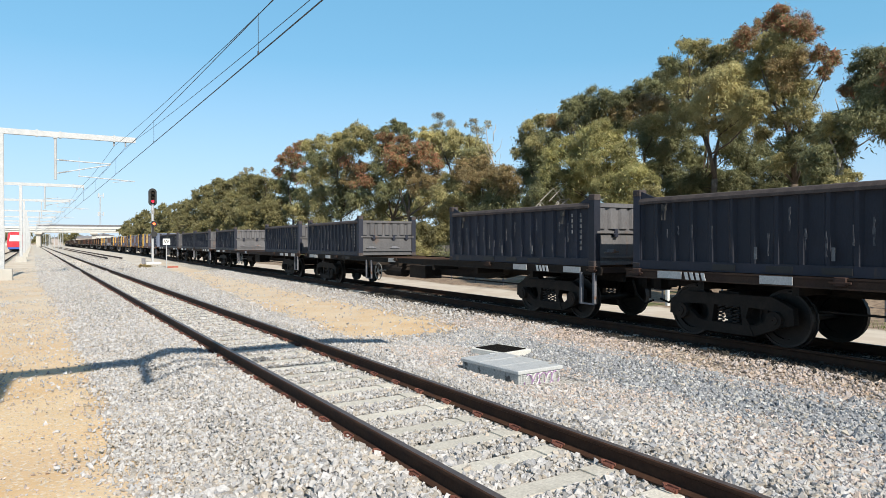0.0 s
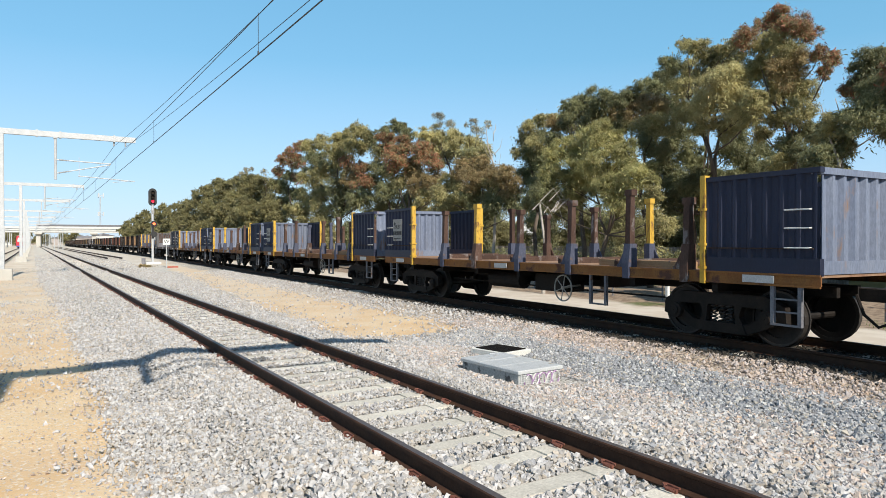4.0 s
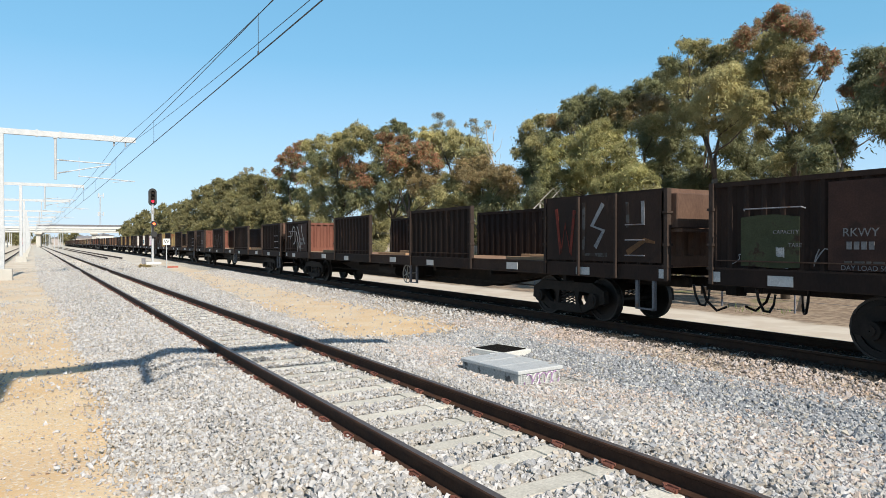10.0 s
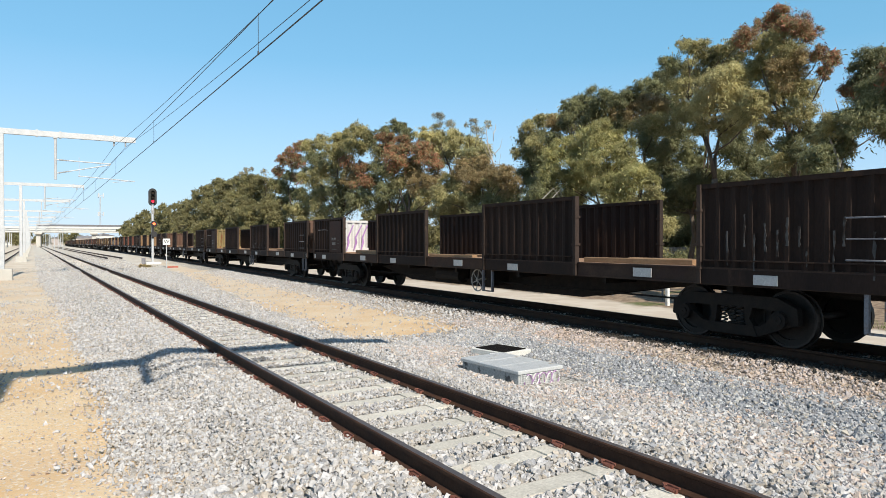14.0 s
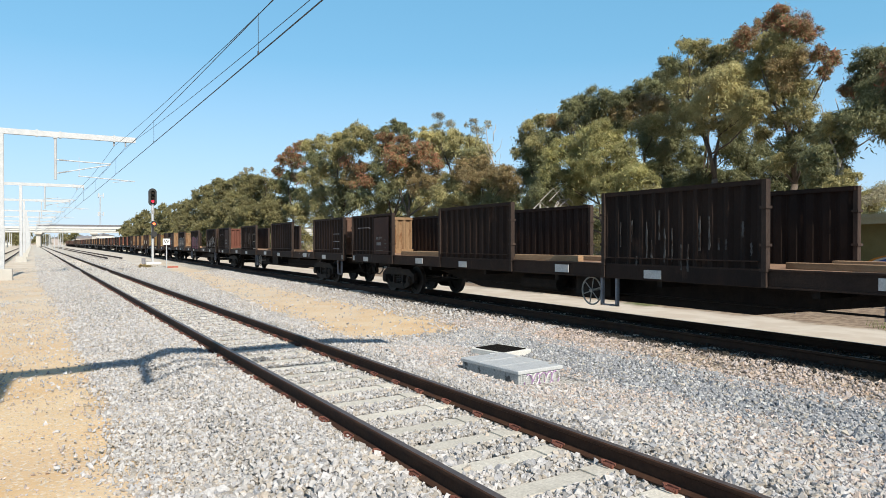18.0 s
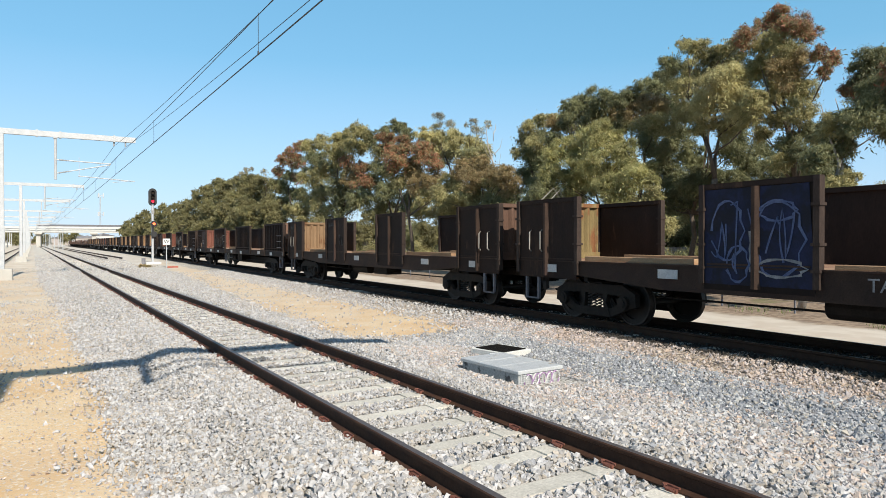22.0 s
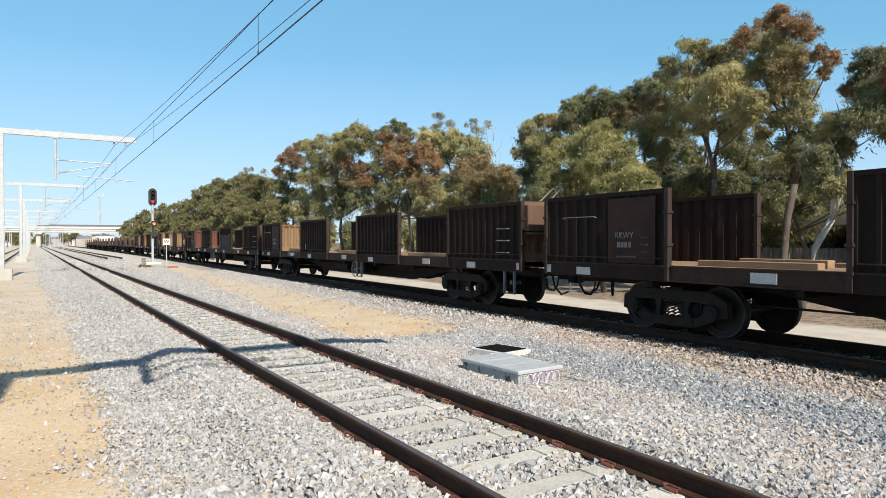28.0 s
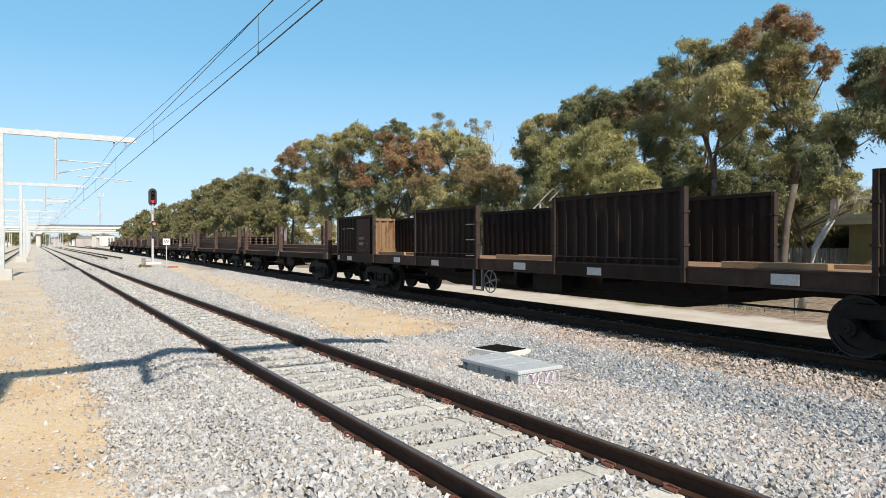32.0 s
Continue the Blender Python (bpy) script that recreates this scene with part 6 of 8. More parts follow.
def graffiti(parent, x, y0, y1, z0, z1, mats, seed, strokes=7, width=0.05):
    """A scrawled tag: uneven letters, each one sprayed line with sharp turns."""
    rng = random.Random(seed)
    for mat in mats:
        for k in range(strokes):
            cy, cz = y0 + (y1 - y0) * (k + 0.5 + rng.uniform(-0.15, 0.15)) / strokes, (z0 + z1) / 2 + rng.uniform(-0.06, 0.06) * (z1 - z0)
            ry, rz = (y1 - y0) / strokes * rng.uniform(0.34, 0.52), (z1 - z0) * rng.uniform(0.36, 0.5)
            turns = [(rng.uniform(-1, 1), rng.choice((-1, 1)) * rng.uniform(0.3, 1)) for i in range(rng.choice((3, 4, 5)))]
            turns.sort(key=lambda q: q[0] + rng.uniform(-0.8, 0.8))
            pts = []
            for i in range(len(turns) - 1):
                (ya, za), (yb, zb) = turns[i], turns[i + 1]
                bow = rng.uniform(-0.35, 0.35)
                for j in range(5):
                    g = j / 5
                    pts.append((cy + ry * (ya + (yb - ya) * g + bow * math.sin(math.pi * g)), cz + rz * (za + (zb - za) * g)))
            pts.append((cy + ry * turns[-1][0], cz + rz * turns[-1][1]))
            ribbon(parent, x, pts, [width * rng.uniform(0.5, 1.1) for q in pts], mat)


def bubbles(parent, x, y0, y1, z0, z1, fill, line, seed, letters=5, width=0.03):
    """Fat bubble letters: dark filled shapes with a pale sprayed outline and inner strokes."""
    rng = random.Random(seed)
    for k in range(letters):
        cy, cz = y0 + (y1 - y0) * (k + 0.5) / letters, (z0 + z1) / 2 + rng.uniform(-0.05, 0.05)
        ry, rz = (y1 - y0) / letters * 0.66, (z1 - z0) / 2
        wob = [rng.uniform(0.68, 1.18) for i in range(9)]
        rim = []
        for i in range(28):
            a = 2 * math.pi * i / 28
            j = a / (2 * math.pi) * 9
            w = wob[int(j) % 9] * (1 - j % 1) + wob[(int(j) + 1) % 9] * (j % 1)
            ca, sa = math.cos(a), math.sin(a)
            sq = (abs(ca) ** 3 + abs(sa) ** 3) ** (-1 / 3)
            rim.append((cy + ry * w * ca * sq, cz + rz * w * sa * sq))
        s = Shape()
        s.prism(rim, 0, x + 0.001 * k, x + 0.001 * k + 0.004)
        part("graffiti", s, fill, parent, "dark sprayed letter")
        ribbon(parent, x - 0.004 + 0.001 * k, rim + rim[:2], [width * rng.uniform(0.8, 1.1) for q in rim + rim[:2]], line)
        y, z, ht = cy + rng.uniform(-0.2, 0.2) * ry, cz - 0.3 * rz, rz * rng.uniform(0.7, 1.0)
        ribbon(parent, x - 0.005, [(y, z), (y + 0.04, z + ht * 0.5), (y - 0.02, z + ht)], [width * 0.6] * 3, line)


def streaks(parent, x, y0, y1, z0, z1, mat, seed, pitch=0.16, wide=0.05):
    """Worn paint left in upright ragged streaks on the ribs."""
    rng = random.Random(seed)
    y = y0
    while y < y1:
        if rng.random() < 0.8:
            a = z0 + (z1 - z0) * rng.uniform(0.0, 0.6)
            b = min(z1, a + (z1 - z0) * rng.uniform(0.15, 0.6))
            n = 7
            pts = [(y + rng.uniform(-0.008, 0.008), a + (b - a) * i / n) for i in range(n + 1)]
            ribbon(parent, x, pts, [wide * rng.uniform(0.15, 1.0) for q in pts], mat, "streak of worn pale paint")
        y += pitch * rng.uniform(0.7, 1.3)


def fishbelly(L, z_top=1.0, z_mid=0.42, ramp=5.0, flat=7.6):
    s = Shape()
    h = L / 2
    prof = [(-h + 0.3, z_top), (h - 0.3, z_top), (h - 0.3, z_top - 0.18), (h - ramp, z_top - 0.18), (h - flat, z_mid), (-h + flat, z_mid), (-h + ramp, z_top - 0.18), (-h + 0.3, z_top - 0.18)]
    for x in (-0.35, 0.25):
        s.prism(prof, 0, x, x + 0.1)
    for k in range(-3, 4):
        s.box(-1.2, 1.2, k * L / 8 - 0.06, k * L / 8 + 0.06, z_top - 0.14, z_top)
    s.box(-0.9, -0.3, -1.4, -0.3, 0.55, 0.95)
    s.tube([(-0.7, 0.4, 0.72), (-0.7, 1.8, 0.72)], 0.2, 12)
    s.tube([(-0.62, -h + 3.5, 0.62), (-0.62, h - 3.5, 0.62)], 0.02, 5)
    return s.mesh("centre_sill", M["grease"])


def sill_mesh(L, z0, z1, mat, belly=0.0):
    s = Shape()
    h = L / 2
    if belly:
        prof = [(-h, z0 + belly), (-h + 2.2, z0 + belly), (-h + 4.4, z0), (h - 4.4, z0), (h - 2.2, z0 + belly), (h, z0 + belly), (h, z1), (-h, z1)]
    else:
        prof = [(-h, z0), (h, z0), (h, z1), (-h, z1)]
    s.prism(prof, 0, -0.03, 0.0)
    s.box(-0.055, 0.0, -h, h, z1 - 0.03, z1)
    if not belly:
        s.box(-0.055, 0.0, -h, h, z0, z0 + 0.025)
    return s.mesh("side_sill", M[mat])


def deck_mesh(L, z, mat):
    s = Shape()
    s.box(-1.26, 1.26, -L / 2, L / 2, z - 0.05, z)
    return s.mesh("deck", M[mat])


def panel_mesh(L, z0, z1, mat, pitch=0.32, depth=0.055, lower=True):
    """A corrugated side panel from y = 0 to L; its outer side faces -x."""
    s = Shape()
    path = [(o, y + 0.06) for o, y in wave(L - 0.12, pitch, depth)]
    s.sheet(path, z0 + 0.24, z1 - 0.05, -0.012)
    return s.mesh("side_panel", M[mat])


def panel_trim(p, L, z0, z1, mat, key):
    """Top rail, kick plate and ledge of a side panel."""
    part("top_rail", shared((key, "top", round(L, 2)), lambda: Shape().box(-0.025, 0.09, 0, L, z1 - 0.08, z1).mesh("top_rail", M[mat])), None, p)
    part("kick_plate", shared((key, "kick", round(L, 2)), lambda: Shape().box(-0.02, 0.08, 0, L, z0, z0 + 0.26).mesh("kick_plate", M[mat])), None, p)
    part("ledge", shared((key, "ledge", round(L, 2)), lambda: Shape().box(-0.045, 0.0, 0.1, L - 0.1, z0 + 0.40, z0 + 0.42).mesh("ledge", M["sill"])), None, p)


def plain_panel_mesh(L, z0, z1, mat):
    return Shape().box(0.0, 0.03, 0.03, L - 0.03, z0, z1 - 0.04).mesh("side_panel", M[mat])


def plain_trim(p, L, z0, z1, mat, key):
    """Top rail, ledge and one upright rib of a plain plate panel."""
    part("top_rail", shared((key, "top", round(L, 2)), lambda: Shape().box(-0.03, 0.10, 0, L, z1 - 0.09, z1).mesh("top_rail", M[mat])), None, p)
    part("ledge", shared((key, "ledge", round(L, 2)), lambda: Shape().box(-0.02, 0.0, 0.1, L - 0.1, z0 + 0.42, z0 + 0.45).mesh("ledge", M["sill"])), None, p)
    part("rib", shared((key, "rib", round(L, 2)), lambda: Shape().prism([(-0.0, L / 2 - 0.09), (-0.075, L / 2 - 0.03), (-0.075, L / 2 + 0.03), (0.0, L / 2 + 0.09)], 2, z0 + 0.05, z1 - 0.09).mesh("rib", M["sill"])), None, p)


def post_mesh(z0, z1, mat, w=0.08, d=0.11):
    s = Shape()
    s.box(-0.05, d - 0.05, -w / 2, w / 2, z0, z1)
    for z in (z0 + 0.25, z0 + 0.65, z0 + 1.25):
        s.box(-0.075, d - 0.03, -w / 2 - 0.02, w / 2 + 0.02, z, z + 0.045)
    return s.mesh("end_post", M[mat])


def end_wall_mesh(z0, z1, mat, pitch=0.36):
    s = Shape()
    path = [(x - 1.2, o) for o, x in wave(2.4, pitch, 0.07)]
    s.sheet(path, z0, z1 - 0.05, 0.012)
    s.box(-1.26, 1.26, -0.03, 0.12, z1 - 0.10, z1)
    s.box(-1.26, 1.26, -0.02, 0.10, z0, z0 + 0.2)
    return s.mesh("end_wall", M[mat])


def end_box_mesh(mat):
    s = Shape()
    s.soft_box(-1.22, -0.30, -0.26, -0.02, 1.98, 2.62, 0.02)
    s.box(-1.18, -0.34, -0.34, -0.02, 1.90, 1.96)
    return s.mesh("end_box", M[mat])


def side_panels(wagon, spans, z0, z1, make, key, post, post_key):
    for sx in (-1, 1):
        for a, b in spans:
            L = b - a
            me = shared((key, round(L, 2)), lambda: make(L))
            p = part("side_panel", me, None, wagon, at=pose(sx * 1.30, a if sx < 0 else b, 0, 0, 0, 0 if sx < 0 else 180))
            if key == "bp":
                panel_trim(p, L, z0, z1, "brown", key)
            else:
                plain_trim(p, L, z0, z1, "brown", key)
            pm = shared(post_key, post)
            part("end_post", pm, None, p, at=pose(0, 0, 0))
            part("end_post", pm, None, p, at=pose(0, L, 0, 0, 0, 0))


def dunnage(wagon, spans, z):
    rng = random.Random(len(KEYED) * 7 + 3)
    for a, b in spans:
        for k in range(rng.choice((2, 3))):
            ln = rng.uniform(1.6, min(2.8, b - a))
            y = rng.uniform(a + ln / 2, b - ln / 2)
            x = -1.0 + 0.75 * k + rng.uniform(-0.15, 0.15)
            h = rng.choice((0.07, 0.1, 0.13))
            me = Shape().soft_box(-0.09, 0.09, -ln / 2, ln / 2, 0, h, 0.008).mesh("timber", M["timber"])
            part("timber", me, None, wagon, "pale timber packing", pose(x, y, z, 0, 0, rng.uniform(-4, 4)))


def brown_wagon(u_lead, u_tail, wall="brown_lit", extras=None, short=False, brake_near_tail=False):
    """Rusty steel-plate wagon: corrugated side panels with gaps between them, end walls, an open deck."""
    L = u_tail - u_lead
    u = (u_lead + u_tail) / 2
    h = L / 2
    w = thing("bulkhead_wagon", "rusty dark brown bulkhead flat wagon with corrugated side panels", "freight wagon", "wagons of the train")
    spans = [(-h, -h + 3.52), (-h + 6.76, -h + 10.36), (h - 10.38, h - 6.80), (h - 3.52, h)]
    if short:
        spans[1], spans[2] = (-h + 8.0, -h + 10.1), (h - 9.8, h - 7.7)
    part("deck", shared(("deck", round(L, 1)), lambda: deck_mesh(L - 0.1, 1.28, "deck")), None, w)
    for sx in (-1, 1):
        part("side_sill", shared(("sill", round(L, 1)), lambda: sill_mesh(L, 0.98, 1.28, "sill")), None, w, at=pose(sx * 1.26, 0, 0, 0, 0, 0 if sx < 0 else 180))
    part("centre_sill", shared(("fish", round(L, 1)), lambda: fishbelly(L)), None, w)
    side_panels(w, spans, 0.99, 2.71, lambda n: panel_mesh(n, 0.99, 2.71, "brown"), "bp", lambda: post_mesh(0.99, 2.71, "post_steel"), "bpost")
    part("end_wall", shared(("ew", "lead"), lambda: end_wall_mesh(1.25, 2.71, "brown_lit")), None, w, "rusty brown end wall in a sunlit tone", pose(0, -h + 0.05, 0))
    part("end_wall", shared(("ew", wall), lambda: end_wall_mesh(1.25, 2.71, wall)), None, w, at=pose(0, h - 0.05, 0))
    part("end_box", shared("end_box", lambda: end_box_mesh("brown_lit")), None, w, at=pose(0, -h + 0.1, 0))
    for y in (-h + 3.1, h - 3.4):
        bogie(w, y, u + y)
    coupler(w, h, 1)
    coupler(w, -h, -1)
    if brake_near_tail:
        spoked_wheel(w, h - 10.87)
        step(w, h - 10.38, w=0.42)
        for z in (1.35, 1.78, 2.2):
            part("hand_rail", shared("side_rung", lambda: Shape().tube([(-1.30, 0, 0), (-1.37, 0.02, 0), (-1.37, 0.32, 0), (-1.30, 0.34, 0)], 0.011, 5).mesh("hand_rail", M["brake_wheel"])), None, w, at=pose(0, h - 10.25, z))
    else:
        spoked_wheel(w, h - 13.15)
        step(w, h - 13.75, w=0.42)
    step(w, -h + 0.55, w=0.42)
    for a, b in spans:
        plate(w, (a + b) / 2 + 0.5, 1.10, 0.42, 0.16)
    for a, b in zip([s[1] for s in spans], [s[0] for s in spans[1:]]):
        plate(w, (a + b) / 2 - 0.3, 1.13, 0.46, 0.17, x=-1.318)
    for z in (1.45, 1.75, 2.05):
        part("hand_rail", shared("rung", lambda: Shape().tube([(-1.30, 0.48, 0), (-1.36, 0.5, 0), (-1.36, 1.0, 0), (-1.30, 1.02, 0)], 0.014, 5).mesh("hand_rail", M["shoe"])), None, w, at=pose(0, -h, z))
    # hoses, end marks and a long grab rail at the tail
    hose = shared("brake_hose", lambda: Shape().tube([(0, 0, 0.92), (0, 0.06, 0.72), (0, 0.2, 0.53), (0, 0.36, 0.5), (0, 0.48, 0.62), (0, 0.52, 0.8)], 0.024, 6).mesh("brake_hose", M["black"]))
    for x, y in ((-0.75, h - 0.45), (-0.4, h - 1.15), (-0.7, -h - 0.1)):
        part("brake_hose", hose, None, w, at=pose(x, y, 0, 0, 0, 12 * x * 10))
    for y in (h - 0.1, -h + 0.1):
        plate(w, y, 1.12, 0.15, 0.17, x=-1.322, name="end_mark")
    part("grab_rail", shared("grab_rail", lambda: Shape().tube([(-1.31, 1.75, 2.22), (-1.37, 1.78, 2.24), (-1.37, 2.75, 2.24), (-1.31, 2.78, 2.22)], 0.011, 5).mesh("grab_rail", M["shoe"])), None, w, at=pose(0, h - 3.4, 0))
    part("end_plate", shared("end_plate", lambda: Shape().soft_box(-0.35, 0.35, -0.02, 0.02, 2.0, 2.6, 0.006).mesh("end_plate", M["tan_wall"])), None, w, "rusty tan plate on the end", pose(-0.7, -h + 0.02, 0))
    curl = shared("end_rail", lambda: Shape().tube([(-1.2, 0, 2.2), (-1.2, -0.12, 2.05), (-0.7, -0.14, 2.1), (-0.5, 0, 2.15)], 0.013, 5).mesh("end_rail", M["white_rail"]))
    part("hand_rail", curl, None, w, at=pose(0, -h, 0))
    # stencilled panel on the tail end
    part("sign_plate", shared("signplate", lambda: Shape().box(-1.328, -1.30, -0.62, 0.62, 1.30, 2.58).mesh("sign_plate", M["red_plate"])), None, w, at=pose(0, h - 2.62, 0))
    words(w, "RKWY", -1.332, h - 2.45, 1.84, 0.17)
    bars(w, -1.332, h - 2.45, 1.66, (0.07, 0.07, 0.07, 0.07), 0.11)
    bars(w, -1.332, h - 2.5, 1.42, (0.14, 0.06, 0.14, 0.1), 0.04, "graffiti_dim")
    for z in (1.8, 1.66, 1.52):
        bars(w, -1.332, h - 2.98, z, (0.10, 0.06), 0.035, "graffiti_dim")
    # paint rubbed off the ribs, in pale lines that also stand for caught sunlight
    rng = random.Random(int(u_lead) + 11)
    for a, b in spans:
        n = max(1, round((b - a - 0.12) / 0.32))
        for i in range(1, n):
            if rng.random() < 0.7:
                y, z0, z1 = a + 0.068 + i * (b - a - 0.12) / n, rng.uniform(1.3, 1.8), rng.uniform(1.95, 2.6)
                pts = [(y + rng.uniform(-0.004, 0.004), z0 + (z1 - z0) * j / 5) for j in range(6)]
                ribbon(w, -1.305, pts, [rng.uniform(0.008, 0.032) for q in pts], "lit_rib_wear", "pale sunlit line on a worn rib")
    dunnage(w, [(spans[i][1], spans[i + 1][0]) for i in range(3)], 1.285)
    for e in extras or ():
        e(w, h)
    KEYED.append((w, u))
    return w


def plate_wagon(u_lead, u_tail, wall="tan_wall", extras=None):
    """Shorter wagon with plain plate panels and a deep bellied side sill."""
    L = u_tail - u_lead
    u = (u_lead + u_tail) / 2
    h = L / 2
    w = thing("bulkhead_wagon", "rusty brown flat wagon with plain plate panels and bellied sill", "freight wagon", "wagons of the train")
    spans = [(-h, -h + 2.0), (-h + 5.55, -h + 7.58), (-h + 10.72, -h + 12.75), (h - 2.1, h)]
    part("deck", shared(("deckd", round(L, 1)), lambda: deck_mesh(L - 0.1, 1.30, "deck")), None, w)
    for sx in (-1, 1):
        part("side_sill", shared(("silld", round(L, 1)), lambda: sill_mesh(L, 0.82, 1.30, "sill", 0.16)), None, w, at=pose(sx * 1.26, 0, 0, 0, 0, 0 if sx < 0 else 180))
    part("centre_sill", shared(("fishd", round(L, 1)), lambda: fishbelly(L, 1.0, 0.75, 5.0, 6.0)), None, w)
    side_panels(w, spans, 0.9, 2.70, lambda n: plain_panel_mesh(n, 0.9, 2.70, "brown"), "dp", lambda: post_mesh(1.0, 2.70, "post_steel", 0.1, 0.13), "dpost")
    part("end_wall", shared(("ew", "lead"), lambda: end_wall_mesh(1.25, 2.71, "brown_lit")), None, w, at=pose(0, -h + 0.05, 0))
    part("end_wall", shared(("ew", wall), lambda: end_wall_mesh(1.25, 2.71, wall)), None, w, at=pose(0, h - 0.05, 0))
    for y in (-h + 2.12, h - 2.35):
        bogie(w, y, u + y)
    coupler(w, h, 1)
    coupler(w, -h, -1)
    for y in (-h + 0.5, h - 0.5):
        step(w, y, "shoe", 0.4, 1.0, 0.45)
    for y in (-h + 0.45, -h + 0.85, h - 0.5, h - 0.9):
        part("hand_rail", shared("handle", lambda: Shape().tube([(-1.31, 0, 1.5), (-1.37, 0, 1.55), (-1.37, 0, 1.95), (-1.31, 0, 2.0)], 0.016, 6).mesh("hand_rail", M["brake_wheel"])), None, w, at=pose(0, y, 0))
    for y in (-h + 1.2, -h + 4.0, 0.4, h - 4.6, h - 1.2):
        plate(w, y, 1.12, 0.46, 0.17, x=-1.318)
    dunnage(w, [(spans[i][1], spans[i + 1][0]) for i in range(3)], 1.305)
    for e in extras or ():
        e(w, h)
    KEYED.append((w, u))
    return w


def stanchion_mesh(tall, mat):
    s = Shape()
    s.prism([(0.09, 1.24), (0.09, tall), (-0.02, tall), (-0.05, 1.24)], 1, -0.065, 0.065)
    s.box(-0.03, 0.12, -0.095, 0.095, tall - 0.06, tall + 0.06)
    return s.mesh("stanchion", M[mat])


def shoe_mesh(mat):
    s = Shape()
    s.prism([(-0.10, 1.0), (0.13, 1.0), (0.13, 1.68), (-0.05, 1.68), (-0.10, 1.3)], 1, -0.085, 0.085)
    s.prism([(-0.06, 0.085), (-0.06, 0.27), (0.0, 0.27), (0.0, 0.085)], 2, 1.22, 1.27)
    s.prism([(0.085, 1.25), (0.26, 1.25), (0.085, 1.55)], 0, -0.05, -0.02)
    return s.mesh("post_shoe", M[mat])


def blue_wagon(u_lead, u_tail, scheme="blue", order=0):
    """Steel carrier with short corrugated end boxes and a row of stanchions on each side."""
    L = u_tail - u_lead
    u = (u_lead + u_tail) / 2
    h = L / 2
    blue = scheme == "blue"
    lab = "blue and yellow stanchion flat wagon with rusty deck" if blue else "grey-brown stanchion flat wagon with weathered end boxes"
    w = thing("stanchion_wagon", lab, "freight wagon", "wagons of the train")
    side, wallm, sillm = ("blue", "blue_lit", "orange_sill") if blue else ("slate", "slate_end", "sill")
    spans = [(-h, -h + 2.05), (h - 2.08, h)]
    part("deck", shared(("deckb", round(L, 1)), lambda: deck_mesh(L - 0.1, 1.22, "deck")), None, w)
    for sx in (-1, 1):
        part("side_sill", shared(("sillb", scheme, round(L, 1)), lambda: sill_mesh(L, 1.02, 1.22, sillm)), None, w, at=pose(sx * 1.26, 0, 0, 0, 0, 0 if sx < 0 else 180))
    part("centre_sill", shared(("fishb", round(L, 1)), lambda: fishbelly(L, 1.0, 0.7, 4.2, 5.2)), None, w)
    ym = "yellow" if blue else "slate_end"
    for sx in (-1, 1):
        for i, (a, b) in enumerate(spans):
            n = b - a
            tone = "blue" if i else side
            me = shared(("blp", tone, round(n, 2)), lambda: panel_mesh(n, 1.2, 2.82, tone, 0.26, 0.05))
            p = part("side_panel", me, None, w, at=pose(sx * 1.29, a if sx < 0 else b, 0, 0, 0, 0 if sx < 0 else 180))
            panel_trim(p, n, 1.2, 2.82, tone, "bl" + tone)
            inner = n if (i == 0) == (sx < 0) else 0
            part("end_post", shared(("blpost", ym), lambda: post_mesh(1.0, 2.86, ym, 0.10, 0.13)), None, p, "yellow corner post" if blue else "", at=pose(0, inner, 0))
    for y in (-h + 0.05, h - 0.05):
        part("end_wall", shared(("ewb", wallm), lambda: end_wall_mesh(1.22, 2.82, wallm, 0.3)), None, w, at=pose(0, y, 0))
    for k, d in enumerate((2.45, 3.86, 5.6, 7.5, 9.46, 11.2)):
        for sx in (-1, 1):
            mat = "stanchion"
            if blue and (k == (4 if sx < 0 else 2) and order != 1 or order == 5 and k in (0, 2)):
                mat = "yellow"
            elif blue and k == (3 if sx < 0 else 5) and order in (1, 5):
                mat = "stanchion_blue"
            tall = 2.45 + 0.12 * ((k * 5 + order * 3 + (sx > 0)) % 3)
            at = pose(sx * 1.24, -h + d, 0, 0, 0, 0 if sx < 0 else 180)
            st = part("stanchion", shared(("st", mat, round(tall, 2)), lambda: stanchion_mesh(tall, mat)), None, w, at=at)
            sm = ("stanchion" if (k + order) % 4 == 0 else "stanchion_blue") if blue else "shoe"
            part("post_shoe", shared(("shoe", sm), lambda: shoe_mesh(sm)), None, st)
    bol = shared("crossbeam", lambda: Shape().soft_box(-1.05, 1.05, -0.07, 0.07, 1.22, 1.33, 0.012).soft_box(-1.08, 1.08, -0.02, 0.02, 1.33, 1.36, 0.006).mesh("cross_beam", M["stanchion"]))
    for d in (3.0, 4.4, 6.2, 8.1, 10.1, 11.8):
        part("cross_beam", bol, None, w, at=pose(0, -h + d, 0))
    for y in (-h + 1.9, h - 2.1):
        bogie(w, y, u + y)
    coupler(w, h, 1)
    coupler(w, -h, -1)
    spoked_wheel(w, h - 9.3)
    for y in (h - 0.65, -h + 0.55):
        step(w, y, "shoe", 0.42, 1.02, 0.45, 2)
    step(w, h - 10.5, "shoe", 0.42, 1.02, 0.45, 1)
    for y in (-h + 1.0, 0.6, h - 1.2):
        plate(w, y, 1.12, 0.55, 0.12, x=-1.318)
    plate(w, h - 0.98, 2.12, 0.66, 0.72, "plate_grey", -1.300, "sign_plate")
    words(w, "RKBY", -1.31, h - 1.0, 2.22, 0.19, "black")
